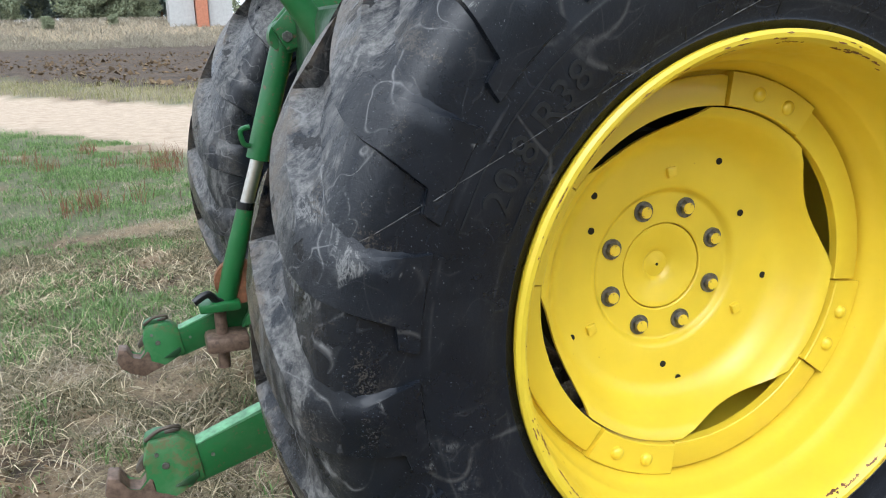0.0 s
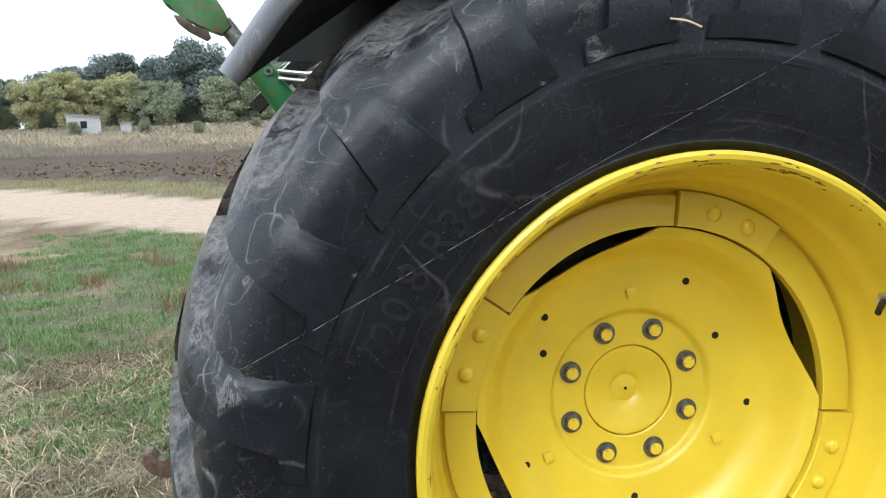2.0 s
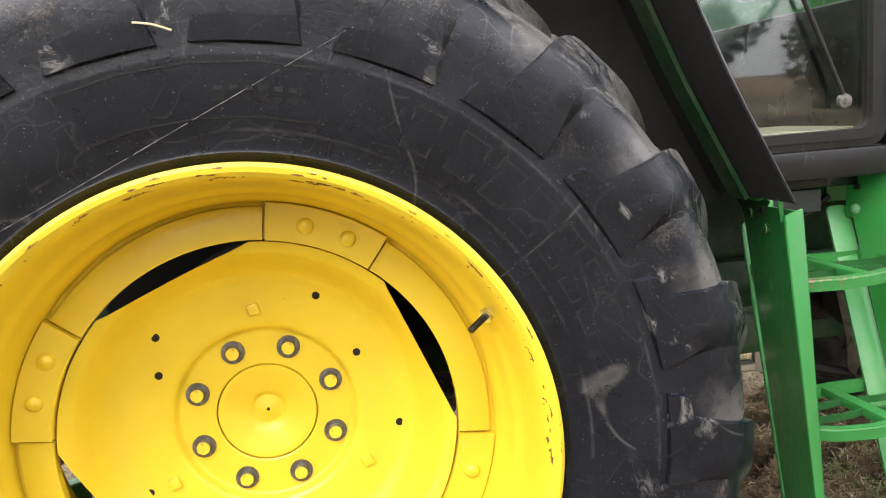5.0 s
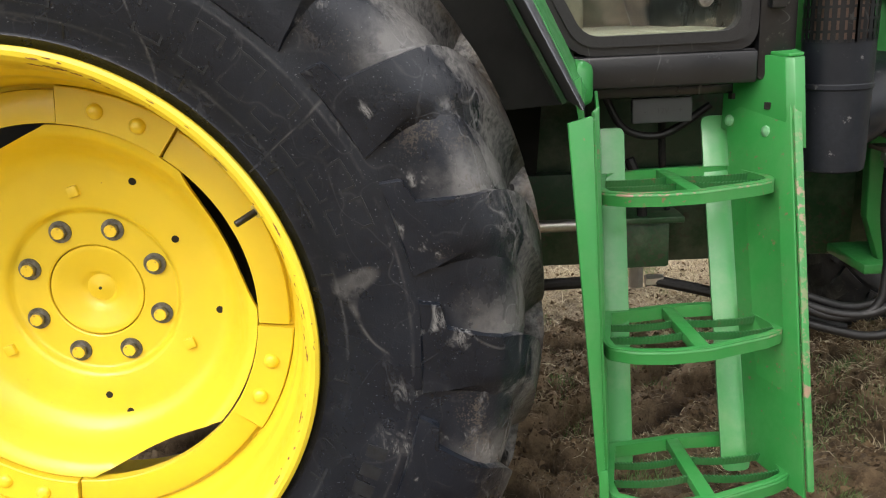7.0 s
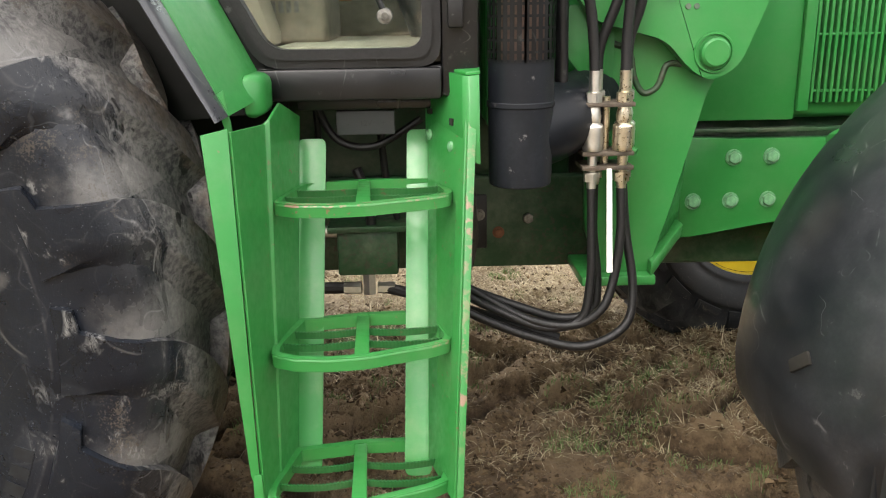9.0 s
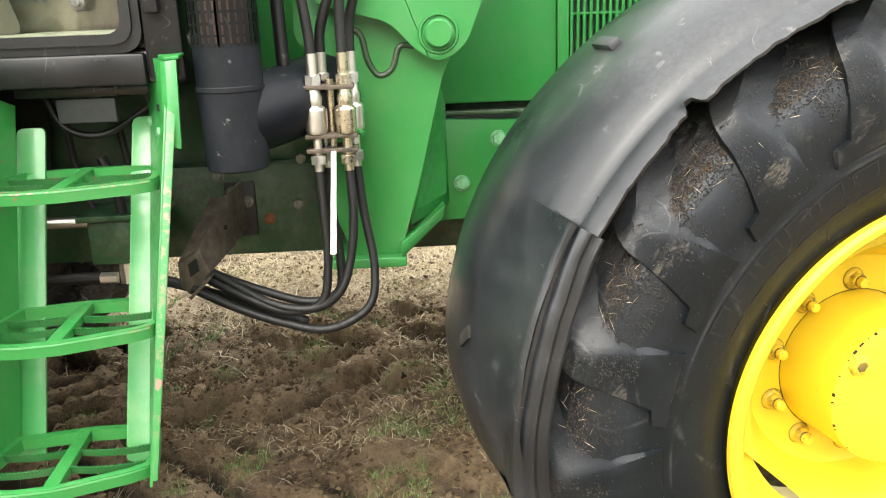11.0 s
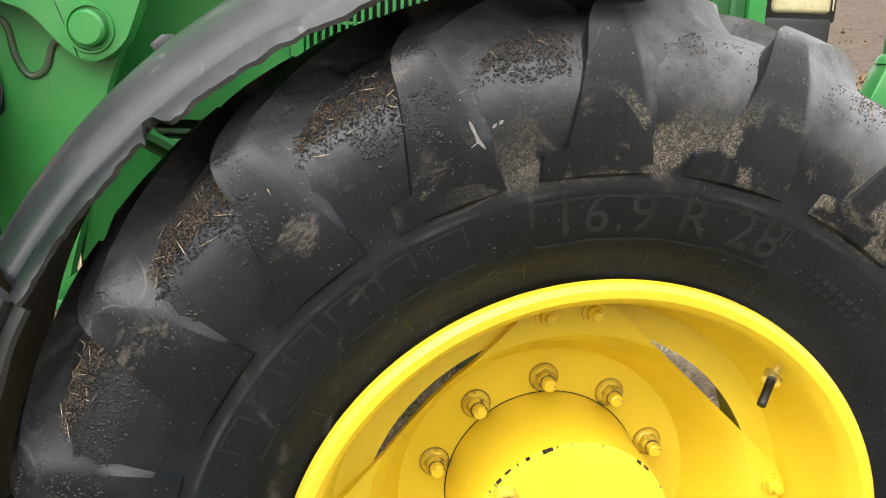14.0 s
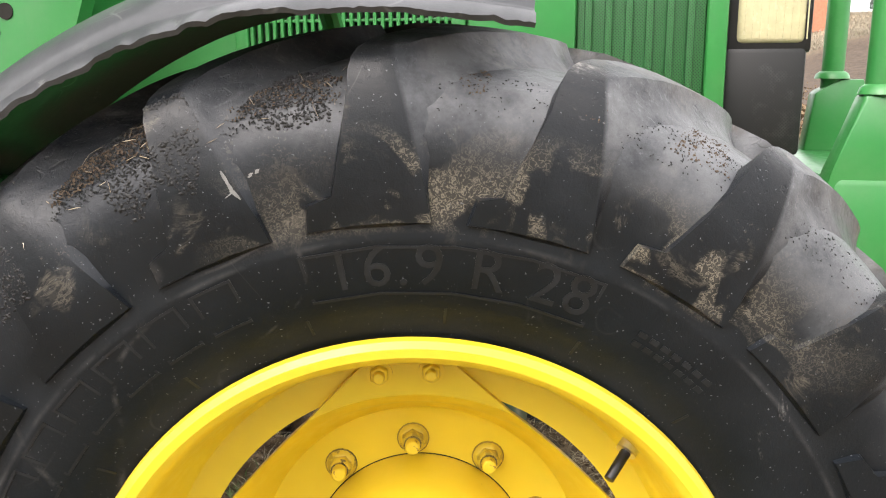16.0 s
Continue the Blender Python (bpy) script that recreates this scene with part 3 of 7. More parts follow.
    return tmp if bm is None else join(bm, tmp)


def hexbolt(r, head, stud=0.0, washer=0.0, nut_round=0.0):
    """A bolt that looks along -y from y = 0: washer, hexagon, and the end of its thread."""
    bm = bmesh.new()
    if washer:
        rod((0, 0, 0), (0, -0.004, 0), washer, n=20, bm=bm)
    tmp = rod((0, -0.003 if washer else 0, 0), (0, -head, 0), r, r * 0.94, n=6)
    bmesh.ops.bevel(tmp, geom=tmp.edges[:], offset=r * 0.08, segments=1, affect="EDGES")
    join(bm, tmp)
    if stud:
        rod((0, -head + 0.001, 0), (0, -head - stud, 0), r * 0.62, r * 0.52, n=14, bm=bm, cap=r * 0.1)
    return bm


def wheel_turn(deg):
    return Matrix.Rotation(-radians(deg), 4, "Y")


def on_wheel(r, deg, d=0.0, spin=0.0):
    a = radians(deg)
    return Matrix.Translation((r * math.cos(a), -d, r * math.sin(a))) @ wheel_turn(spin)


def letters(text, size, spread=1.0):
    """Flat outlines of a text in the built-in font: vertices and faces, centred, x along the line and z up."""
    cu = bpy.data.curves.new("text", "FONT")
    cu.body, cu.size, cu.resolution_u, cu.space_character = text, size, 3, spread
    cu.align_x, cu.align_y = "CENTER", "CENTER"
    ob = new("text", cu)
    bpy.context.view_layer.update()
    me = ob.to_mesh()
    vs, fs = [v.co.copy() for v in me.vertices], [tuple(p.vertices) for p in me.polygons]
    ob.to_mesh_clear()
    bpy.data.objects.remove(ob)
    bpy.data.curves.remove(cu)
    return vs, fs


def wall_depth(r, side):
    """How far a tyre's wall stands out at a radius."""
    return float(np.interp(r, [a for a, d in side], [d for a, d in side]))


def ring_text(text, size, radius, deg, side, proud=0.0018, spread=1.0):
    """Raised lettering bent round a tyre's side, its middle at the angle deg, its feet to the rim."""
    vs, fs = letters(text, size, spread)
    bm = bmesh.new()
    front, back = [], []
    for v in vs:
        a, r = radians(deg) - v.x / radius, radius + v.y
        d = wall_depth(r, side)
        front.append(bm.verts.new((r * math.cos(a), -(d + proud), r * math.sin(a))))
        back.append((r * math.cos(a), -(d - 0.003), r * math.sin(a)))
    for f in fs:
        if len(set(f)) > 2:
            try:
                bm.faces.new([front[i] for i in f])
            except ValueError:
                pass
    rim = [e for e in bm.edges if len(e.link_faces) == 1]
    where = {v: i for i, v in enumerate(front)}
    low = {}
    for e in rim:
        for v in e.verts:
            if v not in low:
                low[v] = bm.verts.new(back[where[v]])
    for e in rim:
        a, b = e.verts
        bm.faces.new((a, b, low[b], low[a]))
    return bm


def ring_bars(items, side, proud=0.0012):
    """Raised plain blocks on a tyre's side: (angle from, angle to, radius from, radius to)."""
    bm = bmesh.new()
    for a0, a1, r0, r1 in items:
        d0, d1 = wall_depth(r0, side), wall_depth(r1, side)
        join(bm, lathe([(r0, d0 - 0.003), (r1, d1 - 0.003), (r1, d1 + proud), (r0, d0 + proud)], 4, a0, a1))
    return bm


# ---------------------------------------------------------------- ground
class Rough:
    """Smooth value noise on numpy arrays."""

    def __init__(self, seed):
        self.grid = np.random.RandomState(seed).rand(256, 256)

    def at(self, x, y, size):
        u, v = x / size, y / size
        i, j = np.floor(u).astype(int), np.floor(v).astype(int)
        f, g = u - i, v - j
        f, g = f * f * (3 - 2 * f), g * g * (3 - 2 * g)
        G = self.grid
        a, b = G[i % 256, j % 256], G[(i + 1) % 256, j % 256]
        c, d = G[i % 256, (j + 1) % 256], G[(i + 1) % 256, (j + 1) % 256]
        return (a * (1 - f) + b * f) * (1 - g) + (c * (1 - f) + d * f) * g - 0.5

    def fbm(self, x, y, size, octaves=4, gain=0.5):
        out, amp = 0.0, 1.0
        for k in range(octaves):
            out = out + amp * self.at(x + 17.3 * k, y - 9.1 * k, size / 2 ** k)
            amp *= gain
        return out


def cells(x, y, size, seed):
    """Broken clods: how deep inside its cell a place lies, the cell's own number, and the way from its middle."""
    rs = np.random.RandomState(seed)
    jx, jy, own = rs.rand(128, 128), rs.rand(128, 128), rs.rand(128, 128)
    u, v = x / size, y / size
    i, j = np.floor(u).astype(int), np.floor(v).astype(int)
    f1, f2 = np.full(u.shape, 9.0), np.full(u.shape, 9.0)
    h, du, dv = np.zeros(u.shape), np.zeros(u.shape), np.zeros(u.shape)
    for a in (-1, 0, 1):
        for b in (-1, 0, 1):
            p, q = (i + a) % 128, (j + b) % 128
            ex, ey = i + a + jx[p, q] - u, j + b + jy[p, q] - v
            d = np.hypot(ex, ey)
            near = d < f1
            f2 = np.where(near, f1, np.minimum(f2, d))
            h, du, dv = np.where(near, own[p, q], h), np.where(near, ex, du), np.where(near, ey, dv)
            f1 = np.where(near, d, f1)
    return f2 - f1, h, du, dv


def step(a, b, v):
    t = np.clip((v - a) / (b - a), 0, 1)
    return t * t * (3 - 2 * t)


NA, NB, NC = Rough(11), Rough(12), Rough(13)


def across(x, y):
    """Distance across the dirt track, which runs slantwise behind the tractor."""
    return 0.81 * x + 0.586 * y


def cover(x, y):
    """How far each kind of ground covers a place: straw, grass, sand, plough."""
    v = across(x, y) + NA.fbm(x, y, 3.0, 4) * 0.7
    wob = NB.fbm(x, y, 1.4, 5)
    beyond = step(1.55, 2.2, y + 0.6 * wob) * step(-0.2, 0.7, x)
    sand = step(TRACK[0], TRACK[0] + 0.35, v) * (1 - step(TRACK[1] - 0.3, TRACK[1] + 0.3, v))
    sand = np.maximum(sand, (0.04 + 0.30 * step(-0.1, 0.25, NC.fbm(x, y, 0.5, 4))) * beyond)
    far = step(108, 116, y + NA.fbm(x, y, 25.0, 3) * 14)
    plough = step(TRACK[2], TRACK[2] + 1.0, v) * (1 - far)
    churned = step(0.35, 0.0, np.abs(x - 1.9) - 2.4) * step(2.5, 1.5, np.abs(y - 0.6) + wob * 1.3)
    patchy = NC.fbm(x - 3, y + 8, 0.42, 4)
    green = wob + 0.35 * patchy - 0.06 + 0.55 * step(4.2, 6.5, y) * step(13, 10, y) - 0.10 * step(4.0, 2.0, y)
    grass = step(-0.05, 0.25, green) * (1 - churned)
    grass = np.maximum(grass * (1 - far), 0.5 * step(TRACK[1], TRACK[1] + 0.5, v) * (1 - far))
    straw = step(-0.12, 0.20, NC.fbm(x, y, 0.9, 5) + 0.03) * (1 - 0.85 * churned)
    straw = np.maximum(straw, np.maximum(far, beyond))
    grass = grass * (1 - 0.75 * beyond)
    return straw, grass, sand, plough, churned, far


def tread_prints(x, y):
    """Slanting bars that the tyres pressed into the mud, with crumbled edges."""
    out = 0.0 * x
    for line, wide, way in ((0.62, 0.24, 1), (1.18, 0.30, -1), (1.70, 0.24, 1)):
        wave = 0.05 * NA.fbm(x, y, 0.5, 4)
        off = y - line + wave
        bar = np.sin((x + way * 1.3 * off) * 2 * math.pi / 0.29 + 3.0 * NB.fbm(x, y, 0.7, 3) + 1.5 * NC.fbm(x, y, 0.12, 3))
        out = out + step(wide, wide - 0.05, np.abs(off)) * (step(-0.25, 0.25, bar) - 0.5) * step(-0.25, 0.05, NC.fbm(x + 3, y, 0.8, 3))
    return out


def clods(x, y):
    """Crumbled soil: tilted lumps of three sizes with cracks between them."""
    wx, wy = x + 0.035 * NA.fbm(x, y, 0.10, 3), y + 0.035 * NB.fbm(x, y, 0.10, 3)
    out = 0.0 * x
    for size, tall, tilt, seed, share in ((0.17, 0.018, 0.06, 3, 0.7), (0.080, 0.016, 0.08, 4, 0.65), (0.036, 0.012, 0.07, 5, 0.7)):
        deep, own, du, dv = cells(wx, wy, size, seed)
        lump = step(0.0, 0.22, deep) * ((own - 0.45) * 1.4 + 0.25) + (du * (own * 7 % 1 - 0.5) + dv * (own * 13 % 1 - 0.5)) * tilt / tall * size * 4
        out = out + tall * lump * (own < share)
    return out


def close_by(x, y):
    """One on the ground that the tractor stands on, fading out a metre beyond it."""
    return step(0.9, 0.0, np.maximum(np.maximum(x - 3.5, -2.4 - x), np.maximum(y - 3.2, -0.35 - y)))


def height(x, y):
    straw, grass, sand, plough, churned, far = cover(x, y)
    near = step(60, 20, np.hypot(x, y))
    z = near * (NA.fbm(x, y, 2.5, 3) * 0.05 + NB.fbm(x, y, 0.5, 5, 0.6) * (0.030 + 0.030 * churned))
    close = close_by(x, y)
    z = z + close * clods(x, y) * (0.35 + 0.95 * churned) * (1 - 0.5 * sand)
    z = z + close * churned * tread_prints(x, y) * 0.105
    # soil heaped at the wheels
    for cx, cy in ((0.0, -0.09), (2.68, -0.23), (0.0, 1.73), (2.68, 1.87)):
        z = z + 0.05 * np.exp(-(((x - cx) / 0.42) ** 2 + ((y - cy) / 0.38) ** 2) ** 2)
    z = z + plough * (NC.fbm(x, y, 1.1, 4) * 0.30 + NB.fbm(x, y, 0.45, 2) * 0.16)
    z = z + sand * NB.fbm(x, y, 1.6, 4) * 0.04
    d = np.hypot(x, y)
    return z + 4.2 * step(100, 150, d) + 6.5 * step(14, 44, x) * step(40, 110, y)


def ground():
    def line(a, b, fine, reach):
        mid = np.arange(a, b + fine / 2, fine)
        out, s, p = [], fine, b
        while p < reach:
            s *= 1.09
            p += s
            out.append(p)
        low, s, p = [], fine, a
        while p > -reach:
            s *= 1.09
            p -= s
            low.append(p)
        return np.array(low[::-1] + list(mid) + out)

    xs, ys = line(-2.4, 3.5, 0.0125, 1800), line(-0.3, 3.0, 0.0125, 1800)
    X, Y = np.meshgrid(xs, ys)
    x, y = X.ravel(), Y.ravel()
    z = height(x, y)
    nx, ny = len(xs), len(ys)
    i = (np.arange(ny - 1)[:, None] * nx + np.arange(nx - 1)[None, :]).ravel()
    me = bpy.data.meshes.new("ground")
    me.vertices.add(len(x))
    me.vertices.foreach_set("co", np.stack([x, y, z], 1).ravel())
    quads = np.stack([i, i + 1, i + 1 + nx, i + nx], 1).ravel()
    me.loops.add(len(quads))
    me.loops.foreach_set("vertex_index", quads)
    me.polygons.add(len(i))
    me.polygons.foreach_set("loop_start", np.arange(0, len(quads), 4))
    me.update(calc_edges=True)
    straw, grass, sand, plough, churned, far = cover(x, y)
    at = me.attributes.new("cover", "FLOAT_COLOR", "POINT")
    at.data.foreach_set("color", np.stack([straw, grass, sand, plough], 1).ravel())
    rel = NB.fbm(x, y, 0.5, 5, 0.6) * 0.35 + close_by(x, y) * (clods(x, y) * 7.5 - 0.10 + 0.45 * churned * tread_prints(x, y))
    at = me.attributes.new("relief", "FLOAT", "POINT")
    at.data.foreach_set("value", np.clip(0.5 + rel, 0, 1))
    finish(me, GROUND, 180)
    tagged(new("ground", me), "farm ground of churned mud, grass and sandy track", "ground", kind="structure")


ground()


def blades(name, label, n, where, keep, tall, wide, lean, material, seed, flat=0.0):
    """Many single blades, each a thin bent strip."""
    rs = np.random.RandomState(seed)
    x = rs.uniform(where[0], where[1], n)
    y = rs.uniform(where[2], where[3], n)
    ok = rs.rand(n) < keep(x, y)
    x, y = x[ok], y[ok]
    n = len(x)
    z = height(x, y)
    h = tall * rs.uniform(0.4, 1.25, n)
    w = wide * rs.uniform(0.6, 1.3, n)
    t, b = rs.uniform(0, 2 * math.pi, n), rs.uniform(0, 2 * math.pi, n)
    out = h * lean * rs.uniform(0.3, 1.3, n)
    dx, dy = np.cos(t), np.sin(t)
    sx, sy = np.cos(b) * w, np.sin(b) * w
    up = h * (1 - flat * rs.uniform(0.6, 1.0, n))
    P = np.zeros((n, 5, 3))
    P[:, 0] = np.stack([x - sx, y - sy, z - 0.01], 1)
    P[:, 1] = np.stack([x + sx, y + sy, z - 0.01], 1)
    P[:, 2] = np.stack([x + 0.35 * out * dx + 0.8 * sx, y + 0.35 * out * dy + 0.8 * sy, z + 0.6 * up], 1)
    P[:, 3] = np.stack([x + 0.35 * out * dx - 0.8 * sx, y + 0.35 * out * dy - 0.8 * sy, z + 0.6 * up], 1)
    P[:, 4] = np.stack([x + out * dx, y + out * dy, z + up], 1)
    k = np.arange(n)[:, None] * 5
    faces = np.concatenate([k + [0, 1, 2], k + [0, 2, 3], k + [3, 2, 4]], 1).reshape(-1, 3)
    me = bpy.data.meshes.new(name)
    me.from_pydata(P.reshape(-1, 3), [], faces.tolist())
    me.materials.append(material)
    return tagged(new(name, me), label, "grass", kind="stuff")


def on_green(x, y):
    s, g, sand, plough, churned, far = cover(x, y)
    return g * (1 - sand) * (1 - plough) * (0.12 + 0.88 * step(-0.05, 0.2, NC.fbm(x, y, 0.22, 3)))


def on_straw(x, y):
    s, g, sand, plough, churned, far = cover(x, y)
    return (0.10 + 0.9 * s * step(-0.2, 0.15, NB.fbm(x + 9, y, 0.3, 3))) * (1 - 0.5 * sand) * (1 - 0.75 * churned) * (1 - plough) * (1 - 0.6 * g)


def tufts(x, y):
    s, g, sand, plough, churned, far = cover(x, y)
    return churned * step(0.22, 0.38, NC.fbm(x, y, 0.16, 2) + 0.35 * NA.at(x, y, 0.9))


def wedge(x, y):
    """The open ground behind the tractor, left of its wheels."""
    return step(0.35, -0.1, x + 0.12 * y - 0.1 + 0.9 * step(2.5, 0.8, y)) * step(-7.5, -6.0, x + 0.35 * y)


blades("green_grass", "short fresh green grass behind the tractor", 330000, (-8, 0.8, 1.0, 13), lambda x, y: on_green(x, y) * wedge(x, y), 0.050, 0.0030, 0.9, GRASS_GREEN, 1)
blades("straw_litter", "pale dead straw lying on the soil", 200000, (-5, 0.6, 0.5, 9), lambda x, y: on_straw(x, y) * wedge(x, y), 0.085, 0.0018, 1.5, GRASS_DRY, 2, flat=0.80)
blades("straw_litter", "pale dead straw lying on the soil", 16000, (-3.0, 0.2, 0.4, 4.2), lambda x, y: (0.15 + 0.85 * step(-0.15, 0.2, NC.fbm(x + 2, y, 0.35, 3))) * (1 - cover(x, y)[2]) * wedge(x, y), 0.12, 0.0024, 1.5, STRAW_PALE, 12, flat=0.82)
blades("matted_grass", "low matted half-dry grass behind the tractor", 300000, (-3.6, 0.4, 0.3, 4.8), lambda x, y: (0.04 + 0.96 * step(-0.06, 0.14, NA.fbm(x + 5, y, 0.30, 4, 0.7))) * (1 - cover(x, y)[2]) * wedge(x, y), 0.040, 0.0019, 1.5, GRASS_MAT, 9, flat=0.55)
blades("green_tufts", "green tufts among the dead straw", 110000, (-3.4, 0.3, 0.5, 4.6), lambda x, y: step(0.02, 0.16, NC.fbm(x + 7, y - 2, 0.5, 4)) * (0.25 + 0.75 * step(-0.05, 0.15, NB.fbm(x, y, 0.12, 2))) * (1 - cover(x, y)[2]) * wedge(x, y), 0.042, 0.0024, 0.9, GRASS_GREEN, 14)
blades("straw_litter", "pale dead straw lying on the soil", 120000, (0.2, 4.2, 1.4, 4.6), on_straw, 0.08, 0.0021, 1.5, STRAW_PALE, 7, flat=0.85)
blades("loose_straw", "bleached straw bits strewn over the mud", 26000, (0.9, 3.2, 0.7, 3.0), lambda x, y: 0.15 + 0.85 * step(-0.1, 0.25, NC.fbm(x + 4, y, 0.6, 3)), 0.055, 0.0016, 1.6, STRAW_PALE, 18, flat=0.9)
blades("loose_straw", "few loose straws on the mud", 30000, (0.3, 3.2, 0.0, 2.4), lambda x, y: 0.10 + 0.5 * step(0.0, 0.3, NA.fbm(x, y, 0.5, 3)), 0.060, 0.0011, 1.6, GRASS_DRY, 8, flat=0.9)
def crumbs(name, label, n, where, keep, small, large, seed):
    """Loose broken lumps of soil, each an uneven eight-sided stone."""
    rs = np.random.RandomState(seed)
    x, y = rs.uniform(where[0], where[1], n), rs.uniform(where[2], where[3], n)
    ok = rs.rand(n) < keep(x, y)
    x, y = x[ok], y[ok]
    n = len(x)
    size = small + (large - small) * rs.rand(n) ** 4
    mid = np.stack([x, y, height(x, y) + size * 0.25], 1)
    base = np.array([(1, 0, 0), (0, 1, 0), (-1, 0, 0), (0, -1, 0), (0, 0, 0.7), (0, 0, -0.7)], float)
    P = base[None] * rs.uniform(0.45, 1.2, (n, 6, 1)) + rs.normal(0, 0.30, (n, 6, 3))
    t = rs.uniform(0, 2 * math.pi, n)
    c, d = np.cos(t)[:, None], np.sin(t)[:, None]
    P = np.stack([P[..., 0] * c - P[..., 1] * d, P[..., 0] * d + P[..., 1] * c, P[..., 2]], 2) * size[:, None, None] + mid[:, None]
    k = np.arange(n)[:, None, None] * 6
    tri = np.array([(0, 1, 4), (1, 2, 4), (2, 3, 4), (3, 0, 4), (1, 0, 5), (2, 1, 5), (3, 2, 5), (0, 3, 5)])
    me = bpy.data.meshes.new(name)
    me.from_pydata(P.reshape(-1, 3), [], (k + tri[None]).reshape(-1, 3).tolist())
    finish(me, CLOD, 80)
    return tagged(new(name, me), label, "soil", kind="stuff")


crumbs("soil_crumbs", "loose broken crumbs of brown soil", 130000, (0.3, 3.4, -0.1, 3.2), lambda x, y: (0.25 + 0.75 * step(-0.1, 0.2, NB.fbm(x, y, 0.4, 3))) * (1 - 0.5 * step(1.5, 2.1, y)), 0.0018, 0.014, 41)
crumbs("soil_crumbs", "loose broken crumbs of brown soil", 30000, (-2.4, 0.3, 0.3, 4.0), lambda x, y: (0.1 + 0.9 * step(0.05, -0.25, NC.fbm(x, y, 0.9, 5))) * (1 - cover(x, y)[1]), 0.002, 0.013, 42)
crumbs("field_clods", "dark clods of the ploughed field", 70000, (-45, 45, 12, 75), lambda x, y: step(TRACK[2] + 0.3, TRACK[2] + 1.2, across(x, y)) * np.clip(14 / y, 0, 1), 0.03, 0.15, 43)
crumbs("field_clods", "dark clods of the ploughed field", 60000, (4, 30, 8, 36), lambda x, y: step(TRACK[2] + 0.3, TRACK[2] + 1.2, across(x, y)) * step(1.6, 1.0, np.abs(x / (y + 1) - 0.75) * 3), 0.03, 0.15, 44)
blades("grass_tufts", "small green tufts in the mud", 90000, (0.2, 3.2, 0.0, 2.8), tufts, 0.028, 0.0011, 0.9, GRASS_GREEN, 3)
blades("reddish_weeds", "reddish dry weeds in the grass strip", 26000, (-9, 0, 4.5, 11), lambda x, y: step(0.26, 0.42, NB.fbm(x + 40, y * 0.6, 0.45, 4, 0.6) + 0.3 * NA.at(x, y, 1.5)) * (1 - cover(x, y)[2]), 0.17, 0.003, 0.5, GRASS_RED, 4)
blades("verge_grass", "uneven pale grass along the far side of the track", 60000, (-22, 9, 9, 36), lambda x, y: step(TRACK[1] - 0.2, TRACK[1] + 0.5, across(x, y)) * step(TRACK[2] + 1.8, TRACK[2] + 0.4, across(x, y) + NA.fbm(x, y, 2, 3)), 0.16, 0.006, 0.7, GRASS_OLD, 5)
blades("tall_dry_grass", "tall pale dry grass beyond the ploughed field", 150000, (-75, 75, 104, 148), lambda x, y: 0.3 + 0.7 * step(-0.2, 0.2, NB.fbm(x, y, 9, 3)), 0.50, 0.035, 1.0, GRASS_FAR, 6)


# ---------------------------------------------------------------- tractor
tractor = new("tractor")
tagged(tractor, "used green farm tractor with yellow wheels on muddy ground", "tractor")
HUB_R, HUB_F = (0.0, 0.0, 0.87), (2.682, -0.199, 0.648)
MID = 0.82          # the tractor's middle line
STEER = 8.57        # degrees by which the front wheels are turned


def lug_mesh(stations, side, mid, profile):
    """One tread bar. stations: top radius, top depth, leading and trailing edge and the hollow behind the trailing edge, in degrees.
    The leading side stands steep; the trailing side falls to the carcass in a hollow curve."""
    bm = bmesh.new()
    rs = random.Random(5)
    near = [(float(np.interp(k, range(len(profile)), [p[0] for p in profile])), float(np.interp(k, range(len(profile)), [abs(p[1]) for p in profile]))) for k in np.arange(0, len(profile) - 0.99, 0.1)]
    fine = [tuple(st) for st in stations[:5]]
    for i in range(4, len(stations) - 1):
        ends = [stations[max(4, min(len(stations) - 1, i + k))] for k in (-1, 0, 1, 2)]
        for s in (1, 2, 3):
            t = s / 3
            fine.append(tuple(0.5 * (2 * b + (c - a) * t + (2 * a - 5 * b + 4 * c - d) * t * t + (3 * b - a - 3 * c + d) * t ** 3) for a, b, c, d in zip(*ends)))
    rows = []
    for rt, dt, hi, lo, hollow in fine:
        sign = 1 if dt >= 0 else -1
        rb, db = min(near, key=lambda p: (p[0] - rt) ** 2 + (p[1] - abs(dt)) ** 2)
        off = max(1e-4, math.hypot(rt - rb, abs(dt) - db))
        rb, db = rb - (rt - rb) / off * 0.004, sign * (db - (abs(dt) - db) / off * 0.004)
        line = [(0.0, hi + 0.35), (1.0, hi), (1.0, (hi * 2 + lo) / 3), (1.0, (hi + lo * 2) / 3), (1.0, lo), (0.62, lo - hollow * 0.20), (0.30, lo - hollow * 0.48), (0.0, lo - hollow * 0.95)]
        pts = []
        for k, a in line:
            r, d = rb + (rt - rb) * k + rs.uniform(-0.0004, 0.0004), db + (dt - db) * k
            if side < 0:
                d = 2 * mid - d
            a = radians(a)
            pts.append(bm.verts.new((r * math.cos(a), -d, r * math.sin(a))))
        rows.append(pts)
    for p, q in zip(rows, rows[1:]):
        for k in range(len(p) - 1):
            bm.faces.new((p[k], p[k + 1], q[k + 1], q[k]))
    bm.faces.new(rows[0][::-1])
    bm.faces.new(rows[-1])
    edges = [e for e in bm.edges if len(e.link_faces) == 2 and e.calc_face_angle(0) > radians(30)]
    bmesh.ops.bevel(bm, geom=edges, offset=0.0045, segments=2, affect="EDGES", profile=0.5, clamp_overlap=True, material=1)
    return bm


